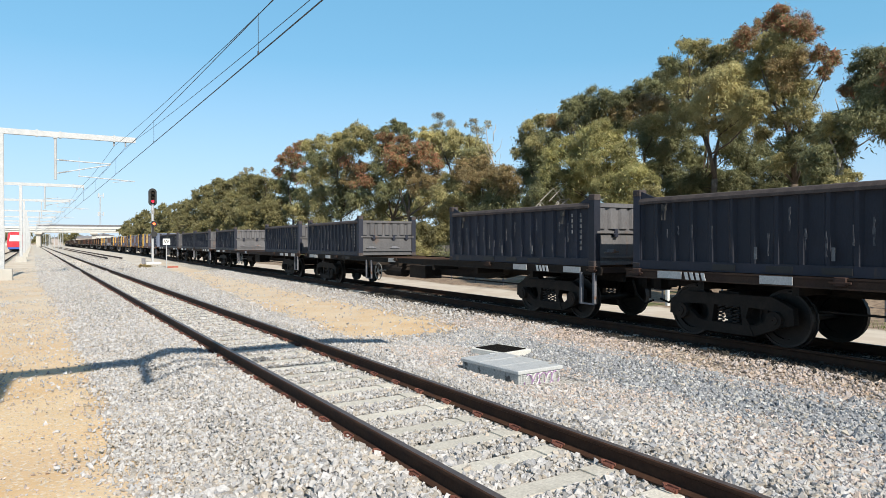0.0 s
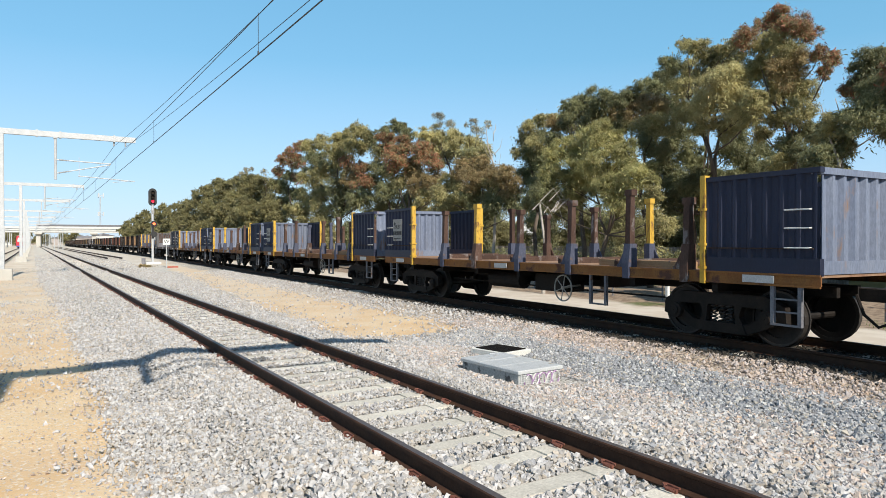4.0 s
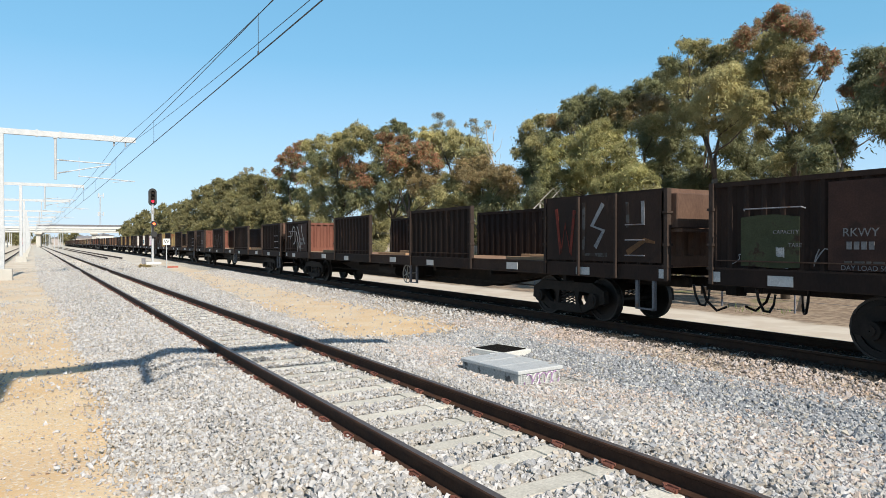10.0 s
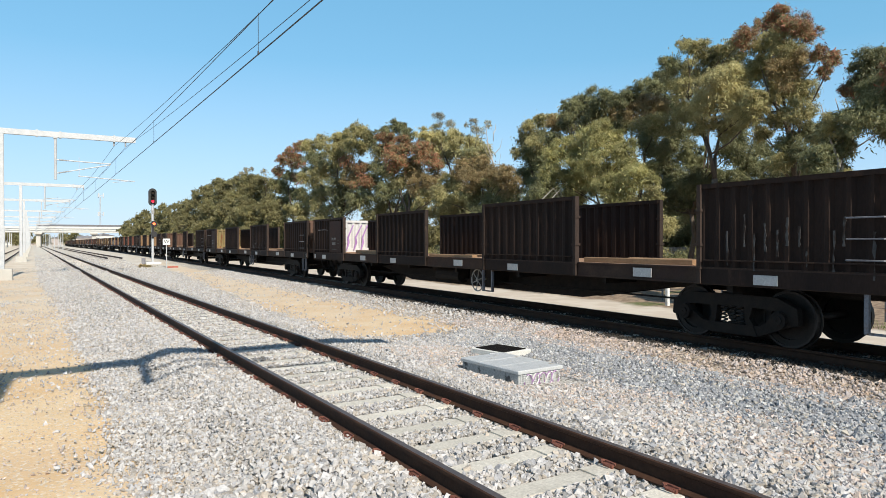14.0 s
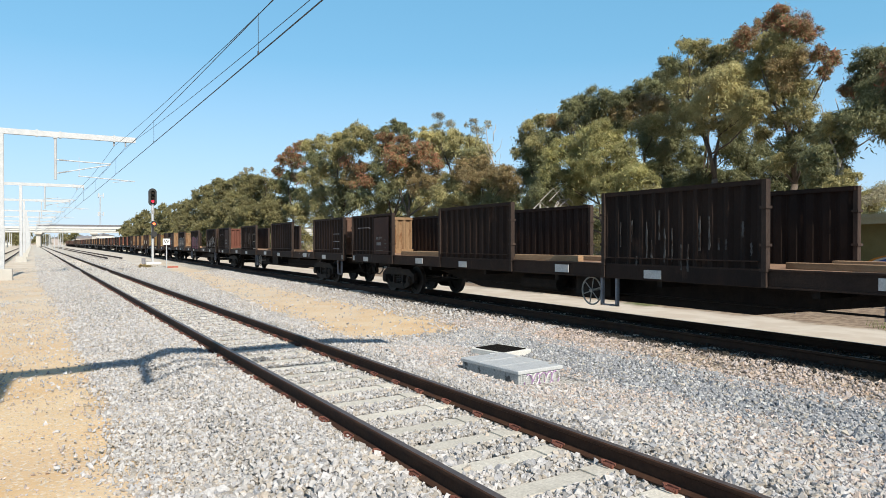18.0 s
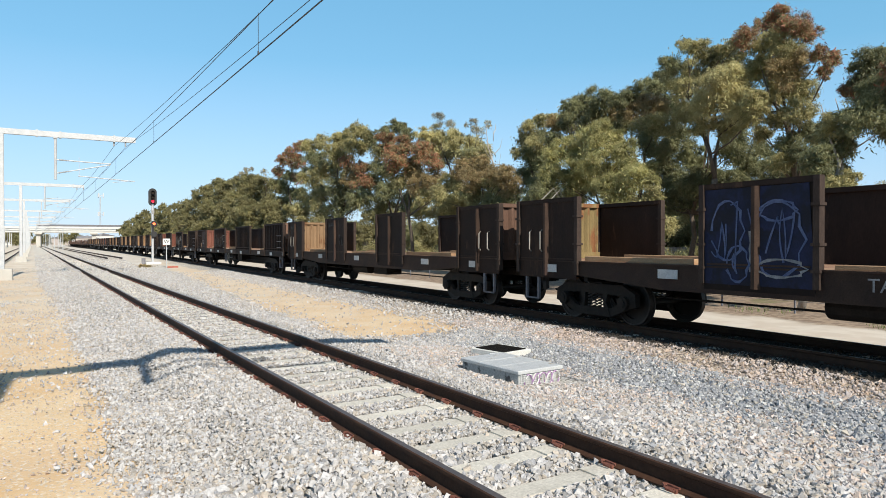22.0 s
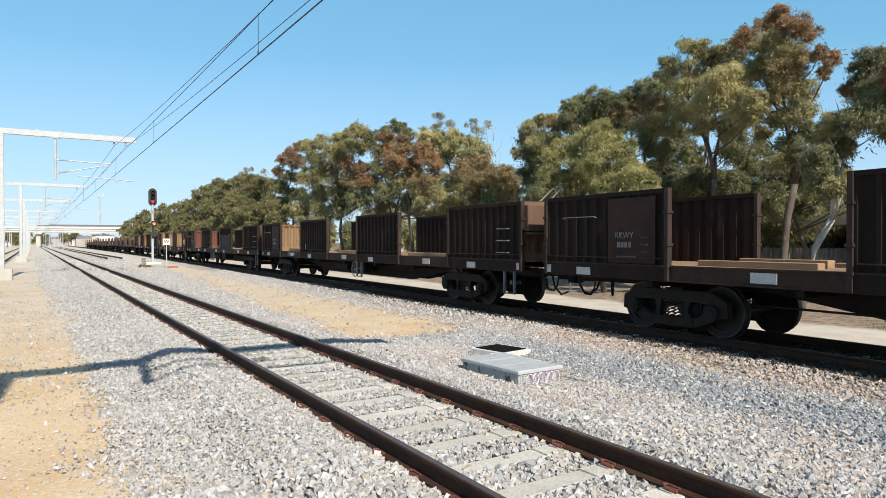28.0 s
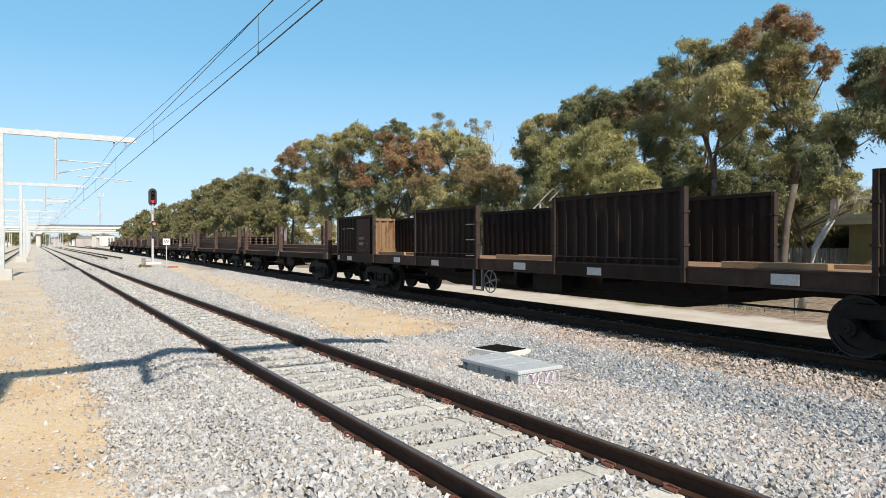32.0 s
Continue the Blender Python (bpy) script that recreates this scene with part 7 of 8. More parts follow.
    bars(w, -1.31, h - 0.97, 2.02, (0.1, 0.1, 0.1, 0.1, 0.1), 0.12, "black")
    bars(w, -1.31, h - 0.97, 1.84, (0.14, 0.1, 0.2), 0.03, "black")
    for y0 in (-h + 0.15, h - 0.62):
        for z in (1.62, 1.92, 2.2):
            part("hand_rail", shared("grab", lambda: Shape().tube([(-1.29, -0.01, 0), (-1.33, 0, 0), (-1.33, 0.4, 0), (-1.29, 0.41, 0)], 0.013, 5).mesh("hand_rail", M["white_rail"])), None, w, at=pose(0, y0, z))
    if not blue:
        s = Shape()
        for k in range(4):
            s.prism([(-0.02, 0.26 * k), (-0.05, 0.26 * k + 0.05), (-0.05, 0.26 * k + 0.18), (-0.02, 0.26 * k + 0.26), (0.0, 0.26 * k + 0.26), (0.0, 0.26 * k)], 2, 1.5, 1.92)
        part("side_patch", s, "tan_wall", w, "bare rusty tan patch of sheet", pose(-1.285, h - 1.4, 0))
        for y in (h - 0.3, h - 0.95):
            part("hand_rail", Shape().tube([(-1.31, y, 2.05), (-1.37, y, 2.1), (-1.37, y, 2.45), (-1.31, y, 2.5)], 0.018, 6), "white_rail", w)
    # loose timber and straps on the deck
    dunnage(w, [(-h + 2.4, -h + 6.0)], 1.225)
    s = Shape()
    s.prism([(-0.07, 0.0), (0.0, 0.07), (0.07, 0.0), (0.0, -0.07)], 0, -1.312, -1.304)
    part("diamond_mark", s, "black", w, at=pose(0, h - 0.78, 2.33))
    KEYED.append((w, u))
    return w


def container_flat(u_lead, u_tail, style, bogies):
    """Container flat: a skeleton of beams, or a decked frame."""
    L = u_tail - u_lead
    u = (u_lead + u_tail) / 2
    h = L / 2
    w = thing("container_flat_wagon", "rusty brown container flat wagon" if style != "skeleton" else "skeletal container wagon with an open frame", "freight wagon", "wagons of the train")
    for sx in (-1, 1):
        part("side_sill", sill_mesh(L, 1.02, 1.19, "sill" if style != "skeleton" else "grease"), None, w, at=pose(sx * 1.22, 0, 0, 0, 0, 0 if sx < 0 else 180))
    if style == "deck":
        part("deck", deck_mesh(L - 0.1, 1.19, "sill"), None, w)
    else:
        s = Shape()
        for k in range(int(L / 1.5)):
            y = -h + 0.3 + k * 1.5
            s.box(-1.2, 1.2, y - 0.06, y + 0.06, 1.05, 1.17)
            s.prism([(-1.2, y), (-1.1, y), (-0.2, y + 1.2), (-0.3, y + 1.2)], 2, 1.06, 1.15)
        part("cross_beams", s, "sill", w)
    part("centre_sill", fishbelly(L, 1.02, 0.66, 4.6, 5.6), None, w)
    for d in bogies:
        bogie(w, -h + d, u_lead + d)
    coupler(w, h, 1)
    coupler(w, -h, -1)
    spoked_wheel(w, h - 8.2)
    step(w, h - 7.5, "shoe", 0.4, 1.05, 0.45)
    step(w, -h + 0.4, "shoe", 0.4, 1.05, 0.4)
    for y in (-h + 0.9, -h + 2.8, 0.3, h - 3.2, h - 1.1):
        plate(w, y, 1.11, 0.55, 0.13, x=-1.28)
    for y in (-h + 1.7, h - 1.9):
        s = Shape()
        for k in range(4):
            s.prism([(0.12 * k, 1.04), (0.12 * k + 0.07, 1.04), (0.12 * k + 0.11, 1.17), (0.12 * k + 0.04, 1.17)], 0, -1.286, -1.278)
        part("warning_stripe", s, "white_rail", w, "white slanted stripes", pose(0, y, 0))
    for y in (-h + 0.25, -h + 4.2, 0.0, h - 4.2, h - 0.3):
        part("twist_lock", shared("twist_lock", lambda: Shape().soft_box(-1.31, -1.2, -0.09, 0.09, 1.08, 1.2, 0.01).tube([(-1.30, -0.16, 1.12), (-1.30, 0.16, 1.12)], 0.018, 5).mesh("twist_lock", M["sill"])), None, w, at=pose(0, y, 0))
    words(w, "RKLY", -1.29, h - 5.0, 1.11, 0.13, "black")
    bars(w, -1.29, h - 5.45, 1.11, (0.08, 0.08, 0.08, 0.08), 0.1, "black")
    KEYED.append((w, u))
    return w


def container(u_lead, tint="slate"):
    """Half-height open-top box, 6.06 m long, with a ribbed side and a hinged end gate."""
    L, z0, z1 = 6.058, 1.20, 2.60
    h = L / 2
    c = thing("open_top_container", "slate-grey half-height open-top steel container on a flat wagon", "container", "containers on the train")

    def side():
        s = Shape()
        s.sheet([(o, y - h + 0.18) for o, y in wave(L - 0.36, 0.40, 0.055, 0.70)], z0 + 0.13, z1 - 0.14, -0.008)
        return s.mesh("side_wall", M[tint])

    def edge_rail():
        s = Shape()
        s.box(-0.03, 0.06, -h + 0.16, h - 0.16, z0, z0 + 0.16)
        s.prism([(-h + 0.16, z1 - 0.05), (-h + 0.62, z1 - 0.08), (-h + 0.16, z1 + 0.10)], 0, 0.0, 0.03)
        s.prism([(h - 0.16, z1 - 0.05), (h - 0.62, z1 - 0.08), (h - 0.16, z1 + 0.10)], 0, 0.0, 0.03)
        return s.mesh("side_rail", M[tint])

    def top_rail():
        return Shape().prism([(-0.045, z1 - 0.16), (0.08, z1 - 0.16), (0.08, z1 - 0.03), (-0.01, z1 - 0.05), (-0.045, z1 - 0.11)], 1, -h + 0.16, h - 0.16).mesh("top_rail", M["rust_casting"])

    def post():
        s = Shape()
        s.box(-0.085, 0.085, -0.085, 0.085, z0 + 0.1, z1 + 0.02)
        return s.mesh("corner_post", M[tint])

    def casting():
        s = Shape()
        s.soft_box(-0.095, 0.095, -0.095, 0.095, 0, 0.125, 0.014)
        s.box(-0.099, -0.09, -0.035, 0.035, 0.03, 0.09)
        return s.mesh("corner_casting", M["rust_casting"])

    def gate():
        s = Shape()
        s.box(-1.13, 1.13, -0.01, 0.03, z0 + 0.05, z1 - 0.1)
        for k in range(7):
            x = -0.96 + 0.32 * k
            s.prism([(x - 0.13, -0.01), (x - 0.08, -0.06), (x + 0.08, -0.06), (x + 0.13, -0.01)], 2, z0 + 0.80, z1 - 0.16)
        s.box(-1.13, 1.13, -0.10, -0.01, z0 + 0.70, z0 + 0.75)
        s.box(-1.08, 1.08, -0.05, -0.01, z0 + 0.22, z0 + 0.66)
        s.box(-1.08, 1.08, -0.075, -0.01, z0 + 0.17, z0 + 0.22)
        s.box(-1.15, 1.15, -0.08, 0.04, z1 - 0.14, z1 - 0.05)
        s.box(-1.15, 1.15, -0.08, 0.04, z0 + 0.02, z0 + 0.10)
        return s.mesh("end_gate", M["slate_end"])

    def hinge():
        s = Shape()
        s.soft_box(-0.05, 0.05, -0.13, -0.05, z0 + 0.62, z0 + 0.80, 0.012)
        s.tube([(-0.09, -0.11, z0 + 0.68), (0.09, -0.11, z0 + 0.68)], 0.022, 6)
        return s.mesh("hinge", M["slate"])

    def bolt():
        s = Shape()
        s.soft_box(-0.12, 0.12, -0.09, -0.05, z0 + 0.28, z0 + 0.36, 0.01)
        s.tube([(-0.2, -0.08, z0 + 0.30), (0.2, -0.08, z0 + 0.30)], 0.014, 5)
        return s.mesh("bolt", M["shoe"])

    def latch():
        s = Shape()
        s.tube([(0, -0.06, z1 - 0.18), (-0.05, -0.06, z1 - 0.25), (-0.05, -0.06, z1 - 0.48), (0, 0.06, z1 - 0.48), (0, 0.06, z1 - 0.18)], 0.014, 5)
        s.box(-0.03, 0.01, -0.05, 0.05, z1 - 0.3, z1 - 0.2)
        return s.mesh("latch", M["black"])

    def slot():
        return Shape().box(-0.01, 0.02, -0.22, 0.22, z0 + 0.03, z0 + 0.13).mesh("fork_pocket", M["black"])

    for sx in (-1, 1):
        r = 0 if sx < 0 else 180
        part("side_wall", shared(("cside", tint), side), None, c, at=pose(sx * 1.19, 0, 0, 0, 0, r))
        part("side_rail", shared(("cframe", tint), edge_rail), None, c, at=pose(sx * 1.19, 0, 0, 0, 0, r))
        part("top_rail", shared("ctop", top_rail), None, c, "dusty top rail", pose(sx * 1.19, 0, 0, 0, 0, r))
        for y in (-h + 0.09, h - 0.09):
            cp = part("corner_post", shared(("cpost", tint), post), None, c, at=pose(sx * 1.13, y, 0))
            for z in (z1 + 0.005, z0 - 0.01):
                part("corner_casting", shared("casting", casting), None, cp, "rusty corner casting", pose(0, 0, z))
        for y in (-h + 1.0, h - 0.8):
            part("latch", shared("latch", latch), None, c, at=pose(sx * 1.235, y, 0, 0, 0, r))
        for y in (-0.95, -0.05, 0.95):
            part("fork_pocket", shared("slot", slot), None, c, at=pose(sx * 1.225, y, 0, 0, 0, r))
    for y, r in ((-h + 0.1, 0), (h - 0.1, 180)):
        g = part("end_gate", shared("gate", gate), None, c, "slate-grey hinged end gate in a sunlit tone", pose(0, y, 0, 0, 0, r))
        for x in (-0.6, 0.25, 0.8):
            part("hinge", shared("hinge", hinge), None, g, at=pose(x, 0, 0))
        for x in (-0.7, 0.3):
            part("bolt", shared("gate_bolt", bolt), None, g, at=pose(x, 0, 0))
    # chalked scrawl and scuffs along the side
    rng = random.Random(int(u_lead * 10) + 4)
    if rng.random() < 0.3:
        graffiti(c, -1.262, -h + 0.5, h - 0.7, z0 + 0.5, z0 + 1.0, ["scuff"], rng.randrange(99), 9, 0.018)
    streaks(c, -1.262, -h + 0.8, h - 0.5, z0 + 0.25, z1 - 0.35, "scuff", rng.randrange(99), 0.33, 0.045)
    fl = Shape().box(-1.15, 1.15, -h + 0.1, h - 0.1, z0 + 0.04, z0 + 0.12)
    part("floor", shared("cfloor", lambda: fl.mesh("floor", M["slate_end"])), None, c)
    # upright code on the leading corner
    for k in range(7):
        bars(c, -1.225, -h + 0.42, z1 - 0.30 - 0.12 * k, (0.045,), 0.075)
    for k in range(4):
        bars(c, -1.225, -h + 0.70, z1 - 0.30 - 0.12 * k, (0.045,), 0.075)
    bars(c, -1.235, 0.35, z0 + 0.33, (0.05,), 0.2)
    bars(c, -1.235, -0.9, z0 + 0.33, (0.05,), 0.2)
    KEYED.append((c, u_lead + h))
    return c


def rail_wagon(u_lead, u_tail, load, order):
    """Flat wagon with pairs of posts, laden with stacks of used rails."""
    L = u_tail - u_lead
    u = (u_lead + u_tail) / 2
    h = L / 2
    w = thing("post_wagon", "rusty flat wagon with tall posts holding stacked steel rails", "freight wagon", "wagons of the train")
    for sx in (-1, 1):
        part("side_sill", shared(("sillr", round(L, 1)), lambda: sill_mesh(L, 1.0, 1.24, "brown")), None, w, at=pose(sx * 1.24, 0, 0, 0, 0, 0 if sx < 0 else 180))
    part("deck", shared(("deckr", round(L, 1)), lambda: deck_mesh(L - 0.1, 1.24, "deck")), None, w)
    part("centre_sill", shared(("fishr", round(L, 1)), lambda: fishbelly(L, 1.0, 0.7, 4.6, 5.6)), None, w)
    for y in (-h + 2.2, h - 2.2):
        bogie(w, y, u + y)
    coupler(w, h, 1)
    coupler(w, -h, -1)
    pm = shared("railpost", lambda: Shape().box(-0.1, 0.1, -0.16, 0.16, 1.0, 2.62).box(-0.16, 0.12, -0.2, 0.2, 1.0, 1.3).mesh("post", M["stanchion"]))
    for d in (0.5, h, L - 0.5):
        for sx in (-1, 1):
            part("post", pm, None, w, at=pose(sx * 1.2, -h + d, 0))
    for k in range(load):
        for j in range(6):
            at = pose(-0.92 + 0.37 * j, 0, 1.26 + 0.17 * k)
            me = shared(("load", round(L, 1)), lambda: Shape().prism([(x * 1.6, z + 0.168) for x, z in rail_section(0)], 1, -L / 2 + 0.2, L / 2 - 0.2).mesh("stacked_rail", M["rails_load"]))
            part("stacked_rail", me, None, w, at=at)
    KEYED.append((w, u))
    return w


# the train, from the front to the tail, by the distance behind its front
container_flat(-4.6, 9.30, "deck", (2.3, 11.75))
container(-3.05)
container(3.10)
container_flat(10.0, 29.55, "skeleton", (2.0, 17.2))
container(10.25)
container(23.10)
container_flat(30.35, 50.25, "deck", (2.2, 17.95))
container(30.50)
container(43.98)
container_flat(51.60, 66.20, "deck", (1.9, 12.75))
container(52.72)
container(59.10)
container_flat(67.2, 81.35, "deck", (1.95, 12.9))
container(68.40)
container(74.58)
blue_wagon(83.15, 98.35, "blue", 0)
for k in range(5):
    t = 98.35 + 15.937 * (k + 1)
    blue_wagon(t - 15.937 + 0.9, t, "grey" if k == 3 else "blue", k + 1)


def panel_spans(h):
    return [(-h + 0.2, -h + 3.3), (-h + 7.0, -h + 10.1), (h - 10.1, h - 7.0), (h - 3.3, h - 0.2)]


def sprayed(panel, mats, seed, z0=1.15, z1=2.3, strokes=5, width=0.04, y0=0.0, y1=1.0):
    def add(w, h):
        a, b = panel_spans(h)[panel]
        graffiti(w, -1.318, a + (b - a) * y0, a + (b - a) * y1, z0, z1, mats, seed, strokes, width)
    return add


def bubbled(panel, seed, line="graffiti_pale", letters=5, width=0.03, fill="black_spray"):
    def add(w, h):
        a, b = panel_spans(h)[panel]
        bubbles(w, -1.322, a, b, 1.12, 2.2, fill, line, seed, letters, width)
    return add


def streaked(panel, mat, seed, z0=1.15, z1=2.3, wide=0.05):
    def add(w, h):
        a, b = panel_spans(h)[panel]
        streaks(w, -1.318, a, b, z0, z1, mat, seed, 0.16, wide)
    return add


def patched(panel, spots, mat="worn_paint"):
    """Pale patches of bare paint: place along the panel, height, width, tallness."""
    def add(w, h):
        a, b = panel_spans(h)[panel]
        rng = random.Random(int(spots[0][0] * 1000))
        for f, z, wd, ht in spots:
            y = a + (b - a) * f
            s = Shape()
            rim = [(y - wd / 2 + wd * g, z - ht / 2 + rng.uniform(0, 0.03)) for g in (0, 0.35, 0.7, 1)] + [(y + wd / 2 - wd * g, z + ht / 2 - rng.uniform(0, 0.1) * ht) for g in (0, 0.3, 0.6, 1)]
            s.prism(rim, 0, -1.324, -1.316)
            part("paint_patch", s, mat, w, "flaking pale paint patch")
    return add


def sprayed_sill(gap, seed, mat="graffiti_pale"):
    def add(w, h):
        a = (-h + 4.0, -h + 11.0, h - 6.3)[gap]
        graffiti(w, -1.32, a, a + 1.6, 1.02, 1.26, [mat], seed, 6, 0.03)
    return add


def painted_end(w, h):
    """Purple zigzag and a teal patch sprayed on the white inner end wall."""
    at = pose(0, h - 0.05, 0, 0, 0, 90)
    for k, (y0, lean) in enumerate(((-0.15, 0.25), (-0.5, 0.3), (-0.85, 0.25))):
        pts = [(y0, 1.35), (y0 - lean * 0.4, 1.7), (y0 - lean * 0.3, 1.95), (y0 - lean * 1.3, 2.5)]
        ribbon(w, -0.075 - 0.002 * k, pts, [0.05, 0.1, 0.08, 0.05], "purple_spray", "purple sprayed stroke", at)
    for k, (y0, z0) in enumerate(((0.4, 2.0), (0.2, 1.85))):
        pts = [(y0 + 0.2 * math.cos(0.6 * i), z0 + 0.22 * math.sin(0.6 * i)) for i in range(11)]
        ribbon(w, -0.075 - 0.002 * k, pts, [0.14 + 0.05 * math.sin(i * 2.1) for i in range(11)], "teal_spray", "teal sprayed patch", at)


def figure(w, h):
    """Blue painted scene over a whole plate panel."""
    a, b = -h + 10.75, -h + 12.72
    s = Shape()
    s.prism([(a, 1.0), (b, 1.0), (b, 2.6), (a + 0.1, 2.6)], 0, -1.312, -1.306)
    part("graffiti", s, "navy_spray", w, "dark blue painted panel")
    for k, (y, z, ry, rz, m) in enumerate(((0.6, 1.75, 0.42, 0.6, "graffiti_blue"), (0.6, 2.2, 0.3, 0.16, "graffiti_blue"), (1.5, 1.9, 0.3, 0.5, "graffiti_blue"), (0.55, 1.3, 0.4, 0.14, "graffiti_white"), (1.3, 1.35, 0.2, 0.3, "graffiti_blue"))):
        pts = [(a + y + ry * math.cos(0.35 * i) * (1 + 0.12 * math.sin(3 * i)), z + rz * math.sin(0.35 * i)) for i in range(18)]
        ribbon(w, -1.316 - 0.001 * k, pts, [0.035 * (1 + 0.5 * math.sin(i * 1.7 + k)) for i in range(18)], m)
    streaks(w, -1.315, a + 1.0, a + 1.12, 1.1, 2.4, "graffiti_white", 5, 0.06, 0.05)
    graffiti(w, -1.318, a + 0.2, b - 0.1, 1.1, 2.5, ["graffiti_blue"], 61, 5, 0.03)
    words(w, "TAPE", -1.33, a - 1.05, 1.1, 0.27, "graffiti_white")


def name_tag(w, h):
    for y in (-h + 12.05, h - 0.75):
        words(w, "SHAKET", -1.316, y, 2.42, 0.26, "graffiti_dim")
    graffiti(w, -1.316, -h + 10.8, -h + 11.4, 1.5, 2.1, ["graffiti_dim"], 66, 2, 0.06)


def lettered_end(w, h):
    """Flat end panel with two upright posts and broad worn letters."""
    a = -h
    s = Shape()
    s.box(-1.352, -1.325, a + 0.1, a + 3.42, 1.32, 2.66)
    part("side_plate", s, "brown", w, "flat dark plate over the panel")
    for y in (1.25, 2.35):
        part("plate_post", Shape().soft_box(-1.40, -1.35, a + y - 0.03, a + y + 0.03, 1.0, 2.68, 0.006), "post_steel", w)
    x = -1.356
    ribbon(w, x, [(a + 3.1, 2.45), (a + 2.95, 1.45), (a + 2.8, 2.1), (a + 2.62, 1.45), (a + 2.5, 2.4)], [0.09] * 5, "red_spray")
    ribbon(w, x, [(a + 2.2, 2.55), (a + 2.2, 1.45), (a + 1.5, 1.45)], [0.09] * 3, "graffiti_dim")
    ribbon(w, x, [(a + 1.62, 2.5), (a + 1.95, 2.05), (a + 1.6, 1.95), (a + 1.85, 1.6)], [0.10] * 4, "graffiti_white")
    ribbon(w, x, [(a + 0.95, 2.5), (a + 0.93, 2.0)], [0.08] * 2, "graffiti_dim")
    ribbon(w, x, [(a + 0.55, 2.5), (a + 0.53, 2.05)], [0.08] * 2, "graffiti_white")
    ribbon(w, x, [(a + 0.95, 1.5), (a + 0.5, 1.75), (a + 0.25, 1.7)], [0.12, 0.09, 0.05], "worn_rust")


def bold_tail(w, h):
    """Arrow and bold pale strokes on the tail panel."""
    a, x = h - 3.3, -1.335
    ribbon(w, x, [(a + 2.95, 2.0), (a + 2.4, 2.02)], [0.05] * 2, "graffiti_white")
    ribbon(w, x, [(a + 2.55, 2.2), (a + 2.38, 2.02), (a + 2.6, 1.86)], [0.05] * 3, "graffiti_white")
    for k, y in enumerate((2.0, 1.35, 0.6)):
        pts = [(a + y + 0.24 * math.cos(0.55 * i + k) * (1 + 0.3 * math.sin(2 * i + k)), 2.05 + 0.42 * math.sin(0.55 * i + k * 1.7)) for i in range(10)]
        ribbon(w, x - 0.002 * k, pts, [0.06 + 0.015 * math.sin(i) for i in range(10)], "graffiti_white")
    ribbon(w, x, [(a + 1.5, 1.75), (a + 1.4, 1.3), (a + 1.2, 1.65), (a + 1.0, 1.3), (a + 0.9, 1.75)], [0.06] * 5, "graffiti_white")


def bold_plates(w, h):
    """Dim bold letters on the plain panels, and one panel painted blue inside."""
    part("inner_sheet", Shape().box(1.262, 1.272, -h + 5.62, -h + 7.5, 1.34, 2.58), "stanchion_blue", w, "blue painted inner side")
    for y0, kind in ((-h + 5.6, "W"), (-h + 10.78, "Z")):
        x = -1.316
        if kind == "W":
            ribbon(w, x, [(y0 + 1.8, 2.3), (y0 + 1.65, 1.5), (y0 + 1.45, 2.0), (y0 + 1.25, 1.5), (y0 + 1.15, 2.3)], [0.08] * 5, "chalk")
        else:
            ribbon(w, x, [(y0 + 1.85, 2.25), (y0 + 1.3, 2.25), (y0 + 1.8, 1.55), (y0 + 1.25, 1.55)], [0.08] * 4, "chalk")
        ribbon(w, x, [(y0 + 0.3, 2.25), (y0 + 0.55, 2.32), (y0 + 0.75, 2.15), (y0 + 0.6, 1.95), (y0 + 0.4, 1.85), (y0 + 0.3, 1.65), (y0 + 0.5, 1.5), (y0 + 0.75, 1.58)], [0.07] * 8, "chalk")


def lettered_tail(w, h):
    """Load figures beside the stencilled panel."""
    for text, y, z, size in (("CAPACITY", 1.35, 1.86, 0.09), ("TARE", 1.5, 1.66, 0.09), ("DAY LOAD 50", 2.5, 1.34, 0.10)):
        words(w, text, -1.335, h - y, z, size)


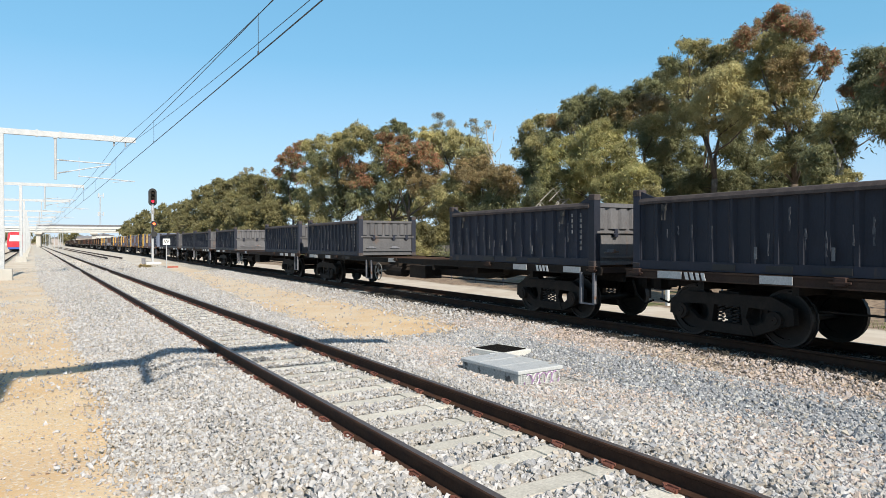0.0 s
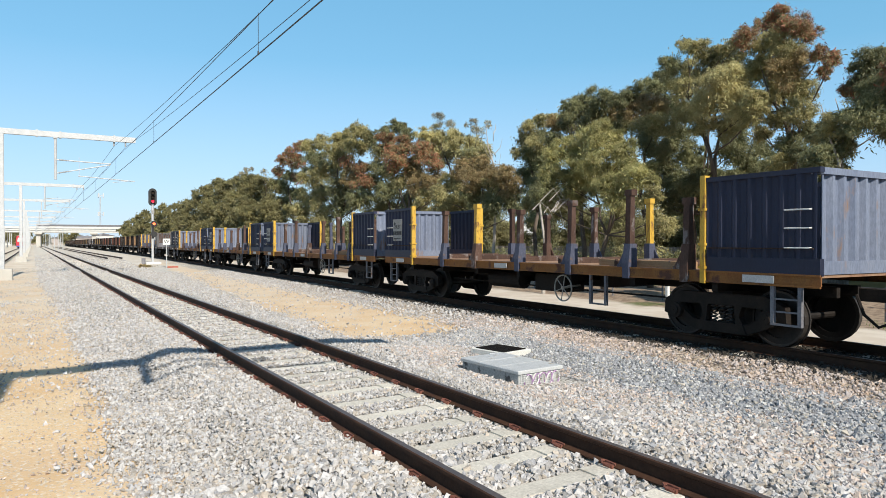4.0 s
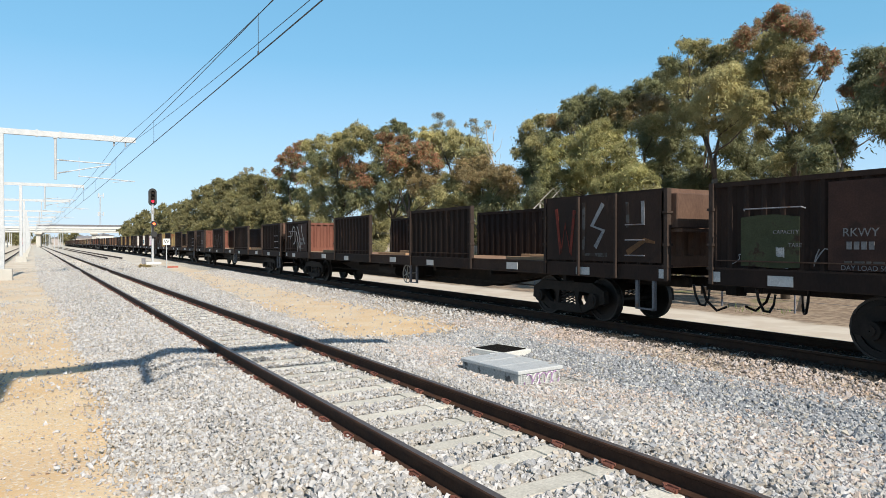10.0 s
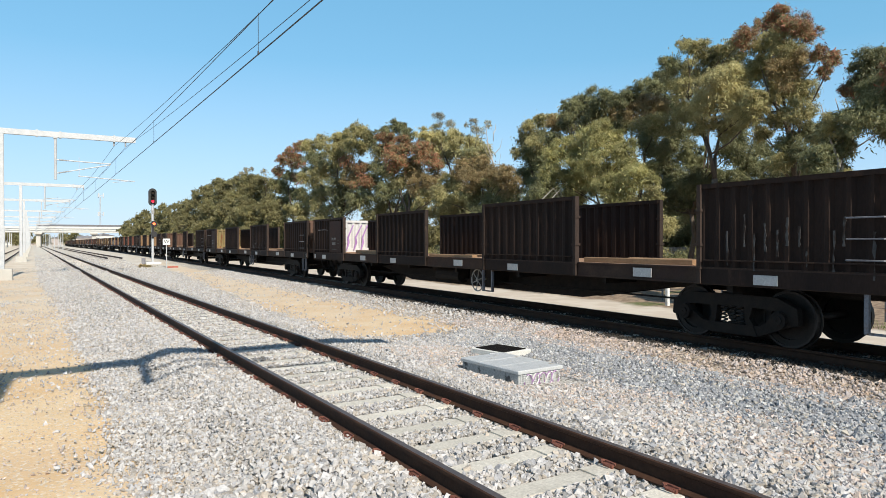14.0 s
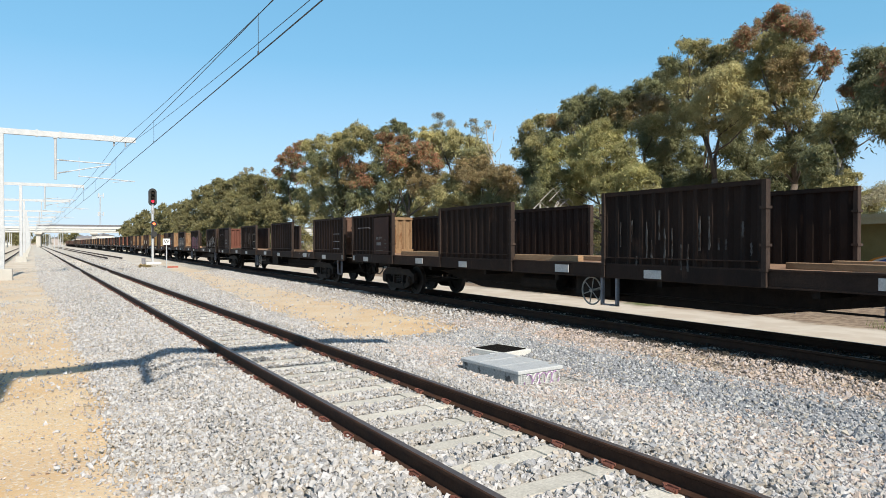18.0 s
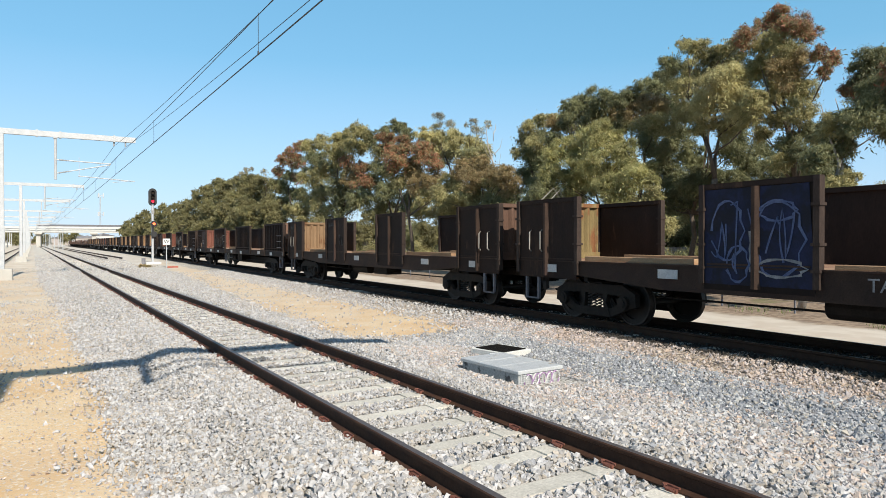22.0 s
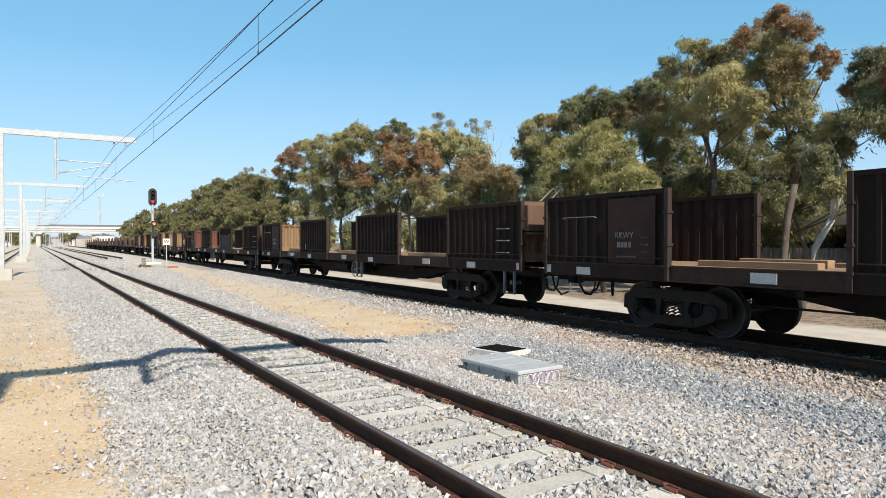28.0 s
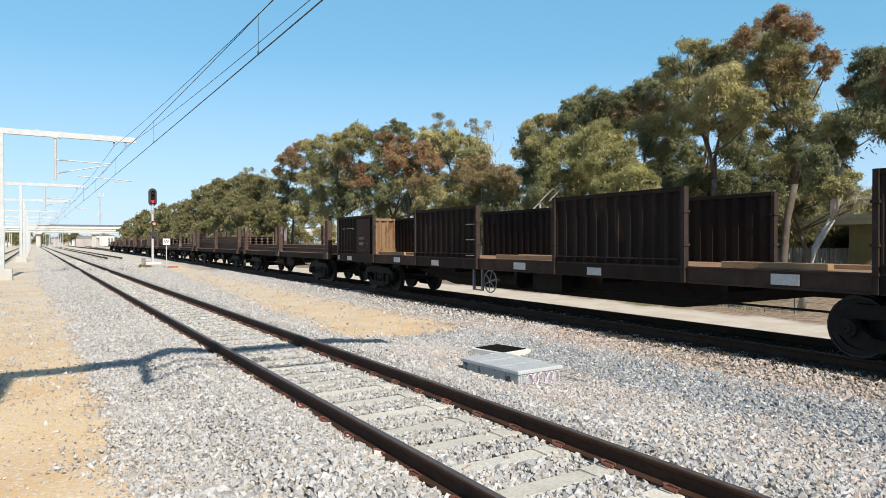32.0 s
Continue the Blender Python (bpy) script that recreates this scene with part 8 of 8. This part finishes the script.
T0 = 178.039
WALLS = ["tan_wall", "red_wall", "red_wall", "yellow_wall", "white_wall", "yellow_wall", "brown_lit", "tan_wall", "red_wall", "tan_wall"]
EXTRAS = {0: [sprayed(3, ["graffiti_white"], 3, 1.3, 1.6, 4, 0.02), streaked(1, "graffiti_dim", 41), lettered_tail, patched(3, [(0.72, 1.72, 1.0, 0.85)], "green_faded"), patched(3, [(0.66, 1.55, 0.14, 0.17)], "white")],
          1: [lettered_end, bold_tail],
          2: [streaked(2, "graffiti_dim", 42), sprayed_sill(1, 35, "graffiti_dim")],
          3: [sprayed(3, ["graffiti_white"], 12, 1.15, 1.75, 6, 0.025), sprayed_sill(2, 31)],
          4: [painted_end, streaked(0, "graffiti_dim", 43)],
          5: [sprayed(1, ["graffiti_dim"], 44, 1.2, 1.9, 5, 0.03)], 7: [streaked(1, "graffiti_dim", 45)],
          8: [sprayed_sill(0, 33), streaked(2, "graffiti_dim", 46), patched(3, [(0.35, 1.42, 0.5, 0.22), (0.05, 1.4, 0.3, 0.3)])],
          9: [streaked(0, "graffiti_pale", 21, 1.15, 2.2, 0.04), bubbled(1, 22, "graffiti_dim", 4, 0.03, "graffiti_pink"), sprayed_sill(0, 34),
              bubbled(2, 23, "graffiti_white"), patched(3, [(0.42, 1.75, 0.75, 0.9)], "pink_patch"), sprayed(3, ["graffiti_white"], 24, 1.35, 1.75, 5, 0.022, 0.3, 0.55), sprayed(3, ["graffiti_dim"], 25, 1.9, 2.2, 3, 0.025, 0.3, 0.5)]}
for k in range(10):
    t = T0 + 24.9664 * (k + 1)
    brown_wagon(t - 24.9664 + 0.97, t, WALLS[k], EXTRAS.get(k), k == 6, k in (0, 8))
t = T0 + 249.664
for k in range(2):
    plate_wagon(t + 0.85, t + 18.957, "yellow_wall" if k == 0 else "tan_wall", [figure if k == 0 else name_tag])
    t += 18.957
LATE = {0: [sprayed(2, ["graffiti_dim"], 71, 1.3, 2.2, 7, 0.03), streaked(2, "graffiti_dim", 76), patched(3, [(0.55, 1.5, 0.3, 0.4)], "timber")],
        1: [streaked(1, "worn_paint", 72, 1.3, 2.35, 0.075), streaked(1, "graffiti_pale", 77, 1.5, 2.3, 0.05), patched(1, [(0.52, 1.42, 0.22, 0.5), (0.13, 1.4, 0.3, 0.55), (0.66, 1.4, 0.16, 0.45)]),
            sprayed(2, ["graffiti_white"], 78, 1.25, 1.75, 1, 0.025, 0.15, 0.3)],
        2: [streaked(1, "graffiti_dim", 79)],
        3: [sprayed(1, ["graffiti_dim"], 73, 1.05, 1.7, 6, 0.04)],
        4: [sprayed(2, ["graffiti_white"], 74, 1.3, 1.75, 1, 0.025, 0.75, 0.9), sprayed(2, ["graffiti_dim"], 80, 1.1, 1.5, 1, 0.02, 0.3, 0.7), sprayed_sill(2, 36)],
        5: [bubbled(1, 75, "scuff", 4, 0.075, "brown"), sprayed(1, ["graffiti_white"], 83, 1.75, 2.3, 3, 0.05, 0.0, 0.3), sprayed_sill(0, 37, "graffiti_dim")]}
for k in range(6):
    brown_wagon(t + 0.97, t + 24.9664, ["red_wall", "red_wall", "tan_wall", "tan_wall", "tan_wall", "red_wall"][k], LATE.get(k), False, k in (0, 1, 5))
    t += 24.9664
plate_wagon(t + 0.85, t + 18.957, "tan_wall", [bold_plates])
t += 18.957
brown_wagon(t + 0.97, t + 24.9664, "tan_wall", None, False, True)
t += 24.9664
for k in range(8):
    rail_wagon(t + 0.9, t + 16.35, (2, 5, 2, 5, 4, 5, 3, 4)[k], k)
    t += 16.35


# ---- what moves: the freight train comes on at about 20 m/s, the commuter train draws away ----
def run_to(t):
    """Distance that the freight train has come at t seconds."""
    return 0.09 + 19.32096 * t + 0.0695011 * t ** 2 / 2 - 0.00657855 * t ** 3 / 6 + 0.000373859 * t ** 4 / 24


def motions():
    for ob, u in KEYED:
        walk(ob, [(t, line_pose(u - run_to(t))) for t in range(33)])
    for ob, sy, u in SPUN:
        steps = [k for k in range(961) if -8 < u + sy - run_to(k / 30) < 45]
        turns = {}
        rows = []
        if not steps:
            rows = [(0.0, pose(0, sy, R_WHEEL)), (32.0, pose(0, sy, R_WHEEL))]
        else:
            a = run_to(steps[0] / 30)
            if steps[0] > 0:
                rows.append((0.0, pose(0, sy, R_WHEEL)))
            rows += [(k / 30, pose(0, sy, R_WHEEL, math.degrees((run_to(k / 30) - a) / R_WHEEL))) for k in steps]
            if steps[-1] < 960:
                rows.append((32.0, rows[-1][1]))
        walk(ob, rows)
    walk(COMMUTER, [(t, pose(LEFT_X, 165 + 21.5 * t, 0)) for t in range(0, 33, 4)])


motions()
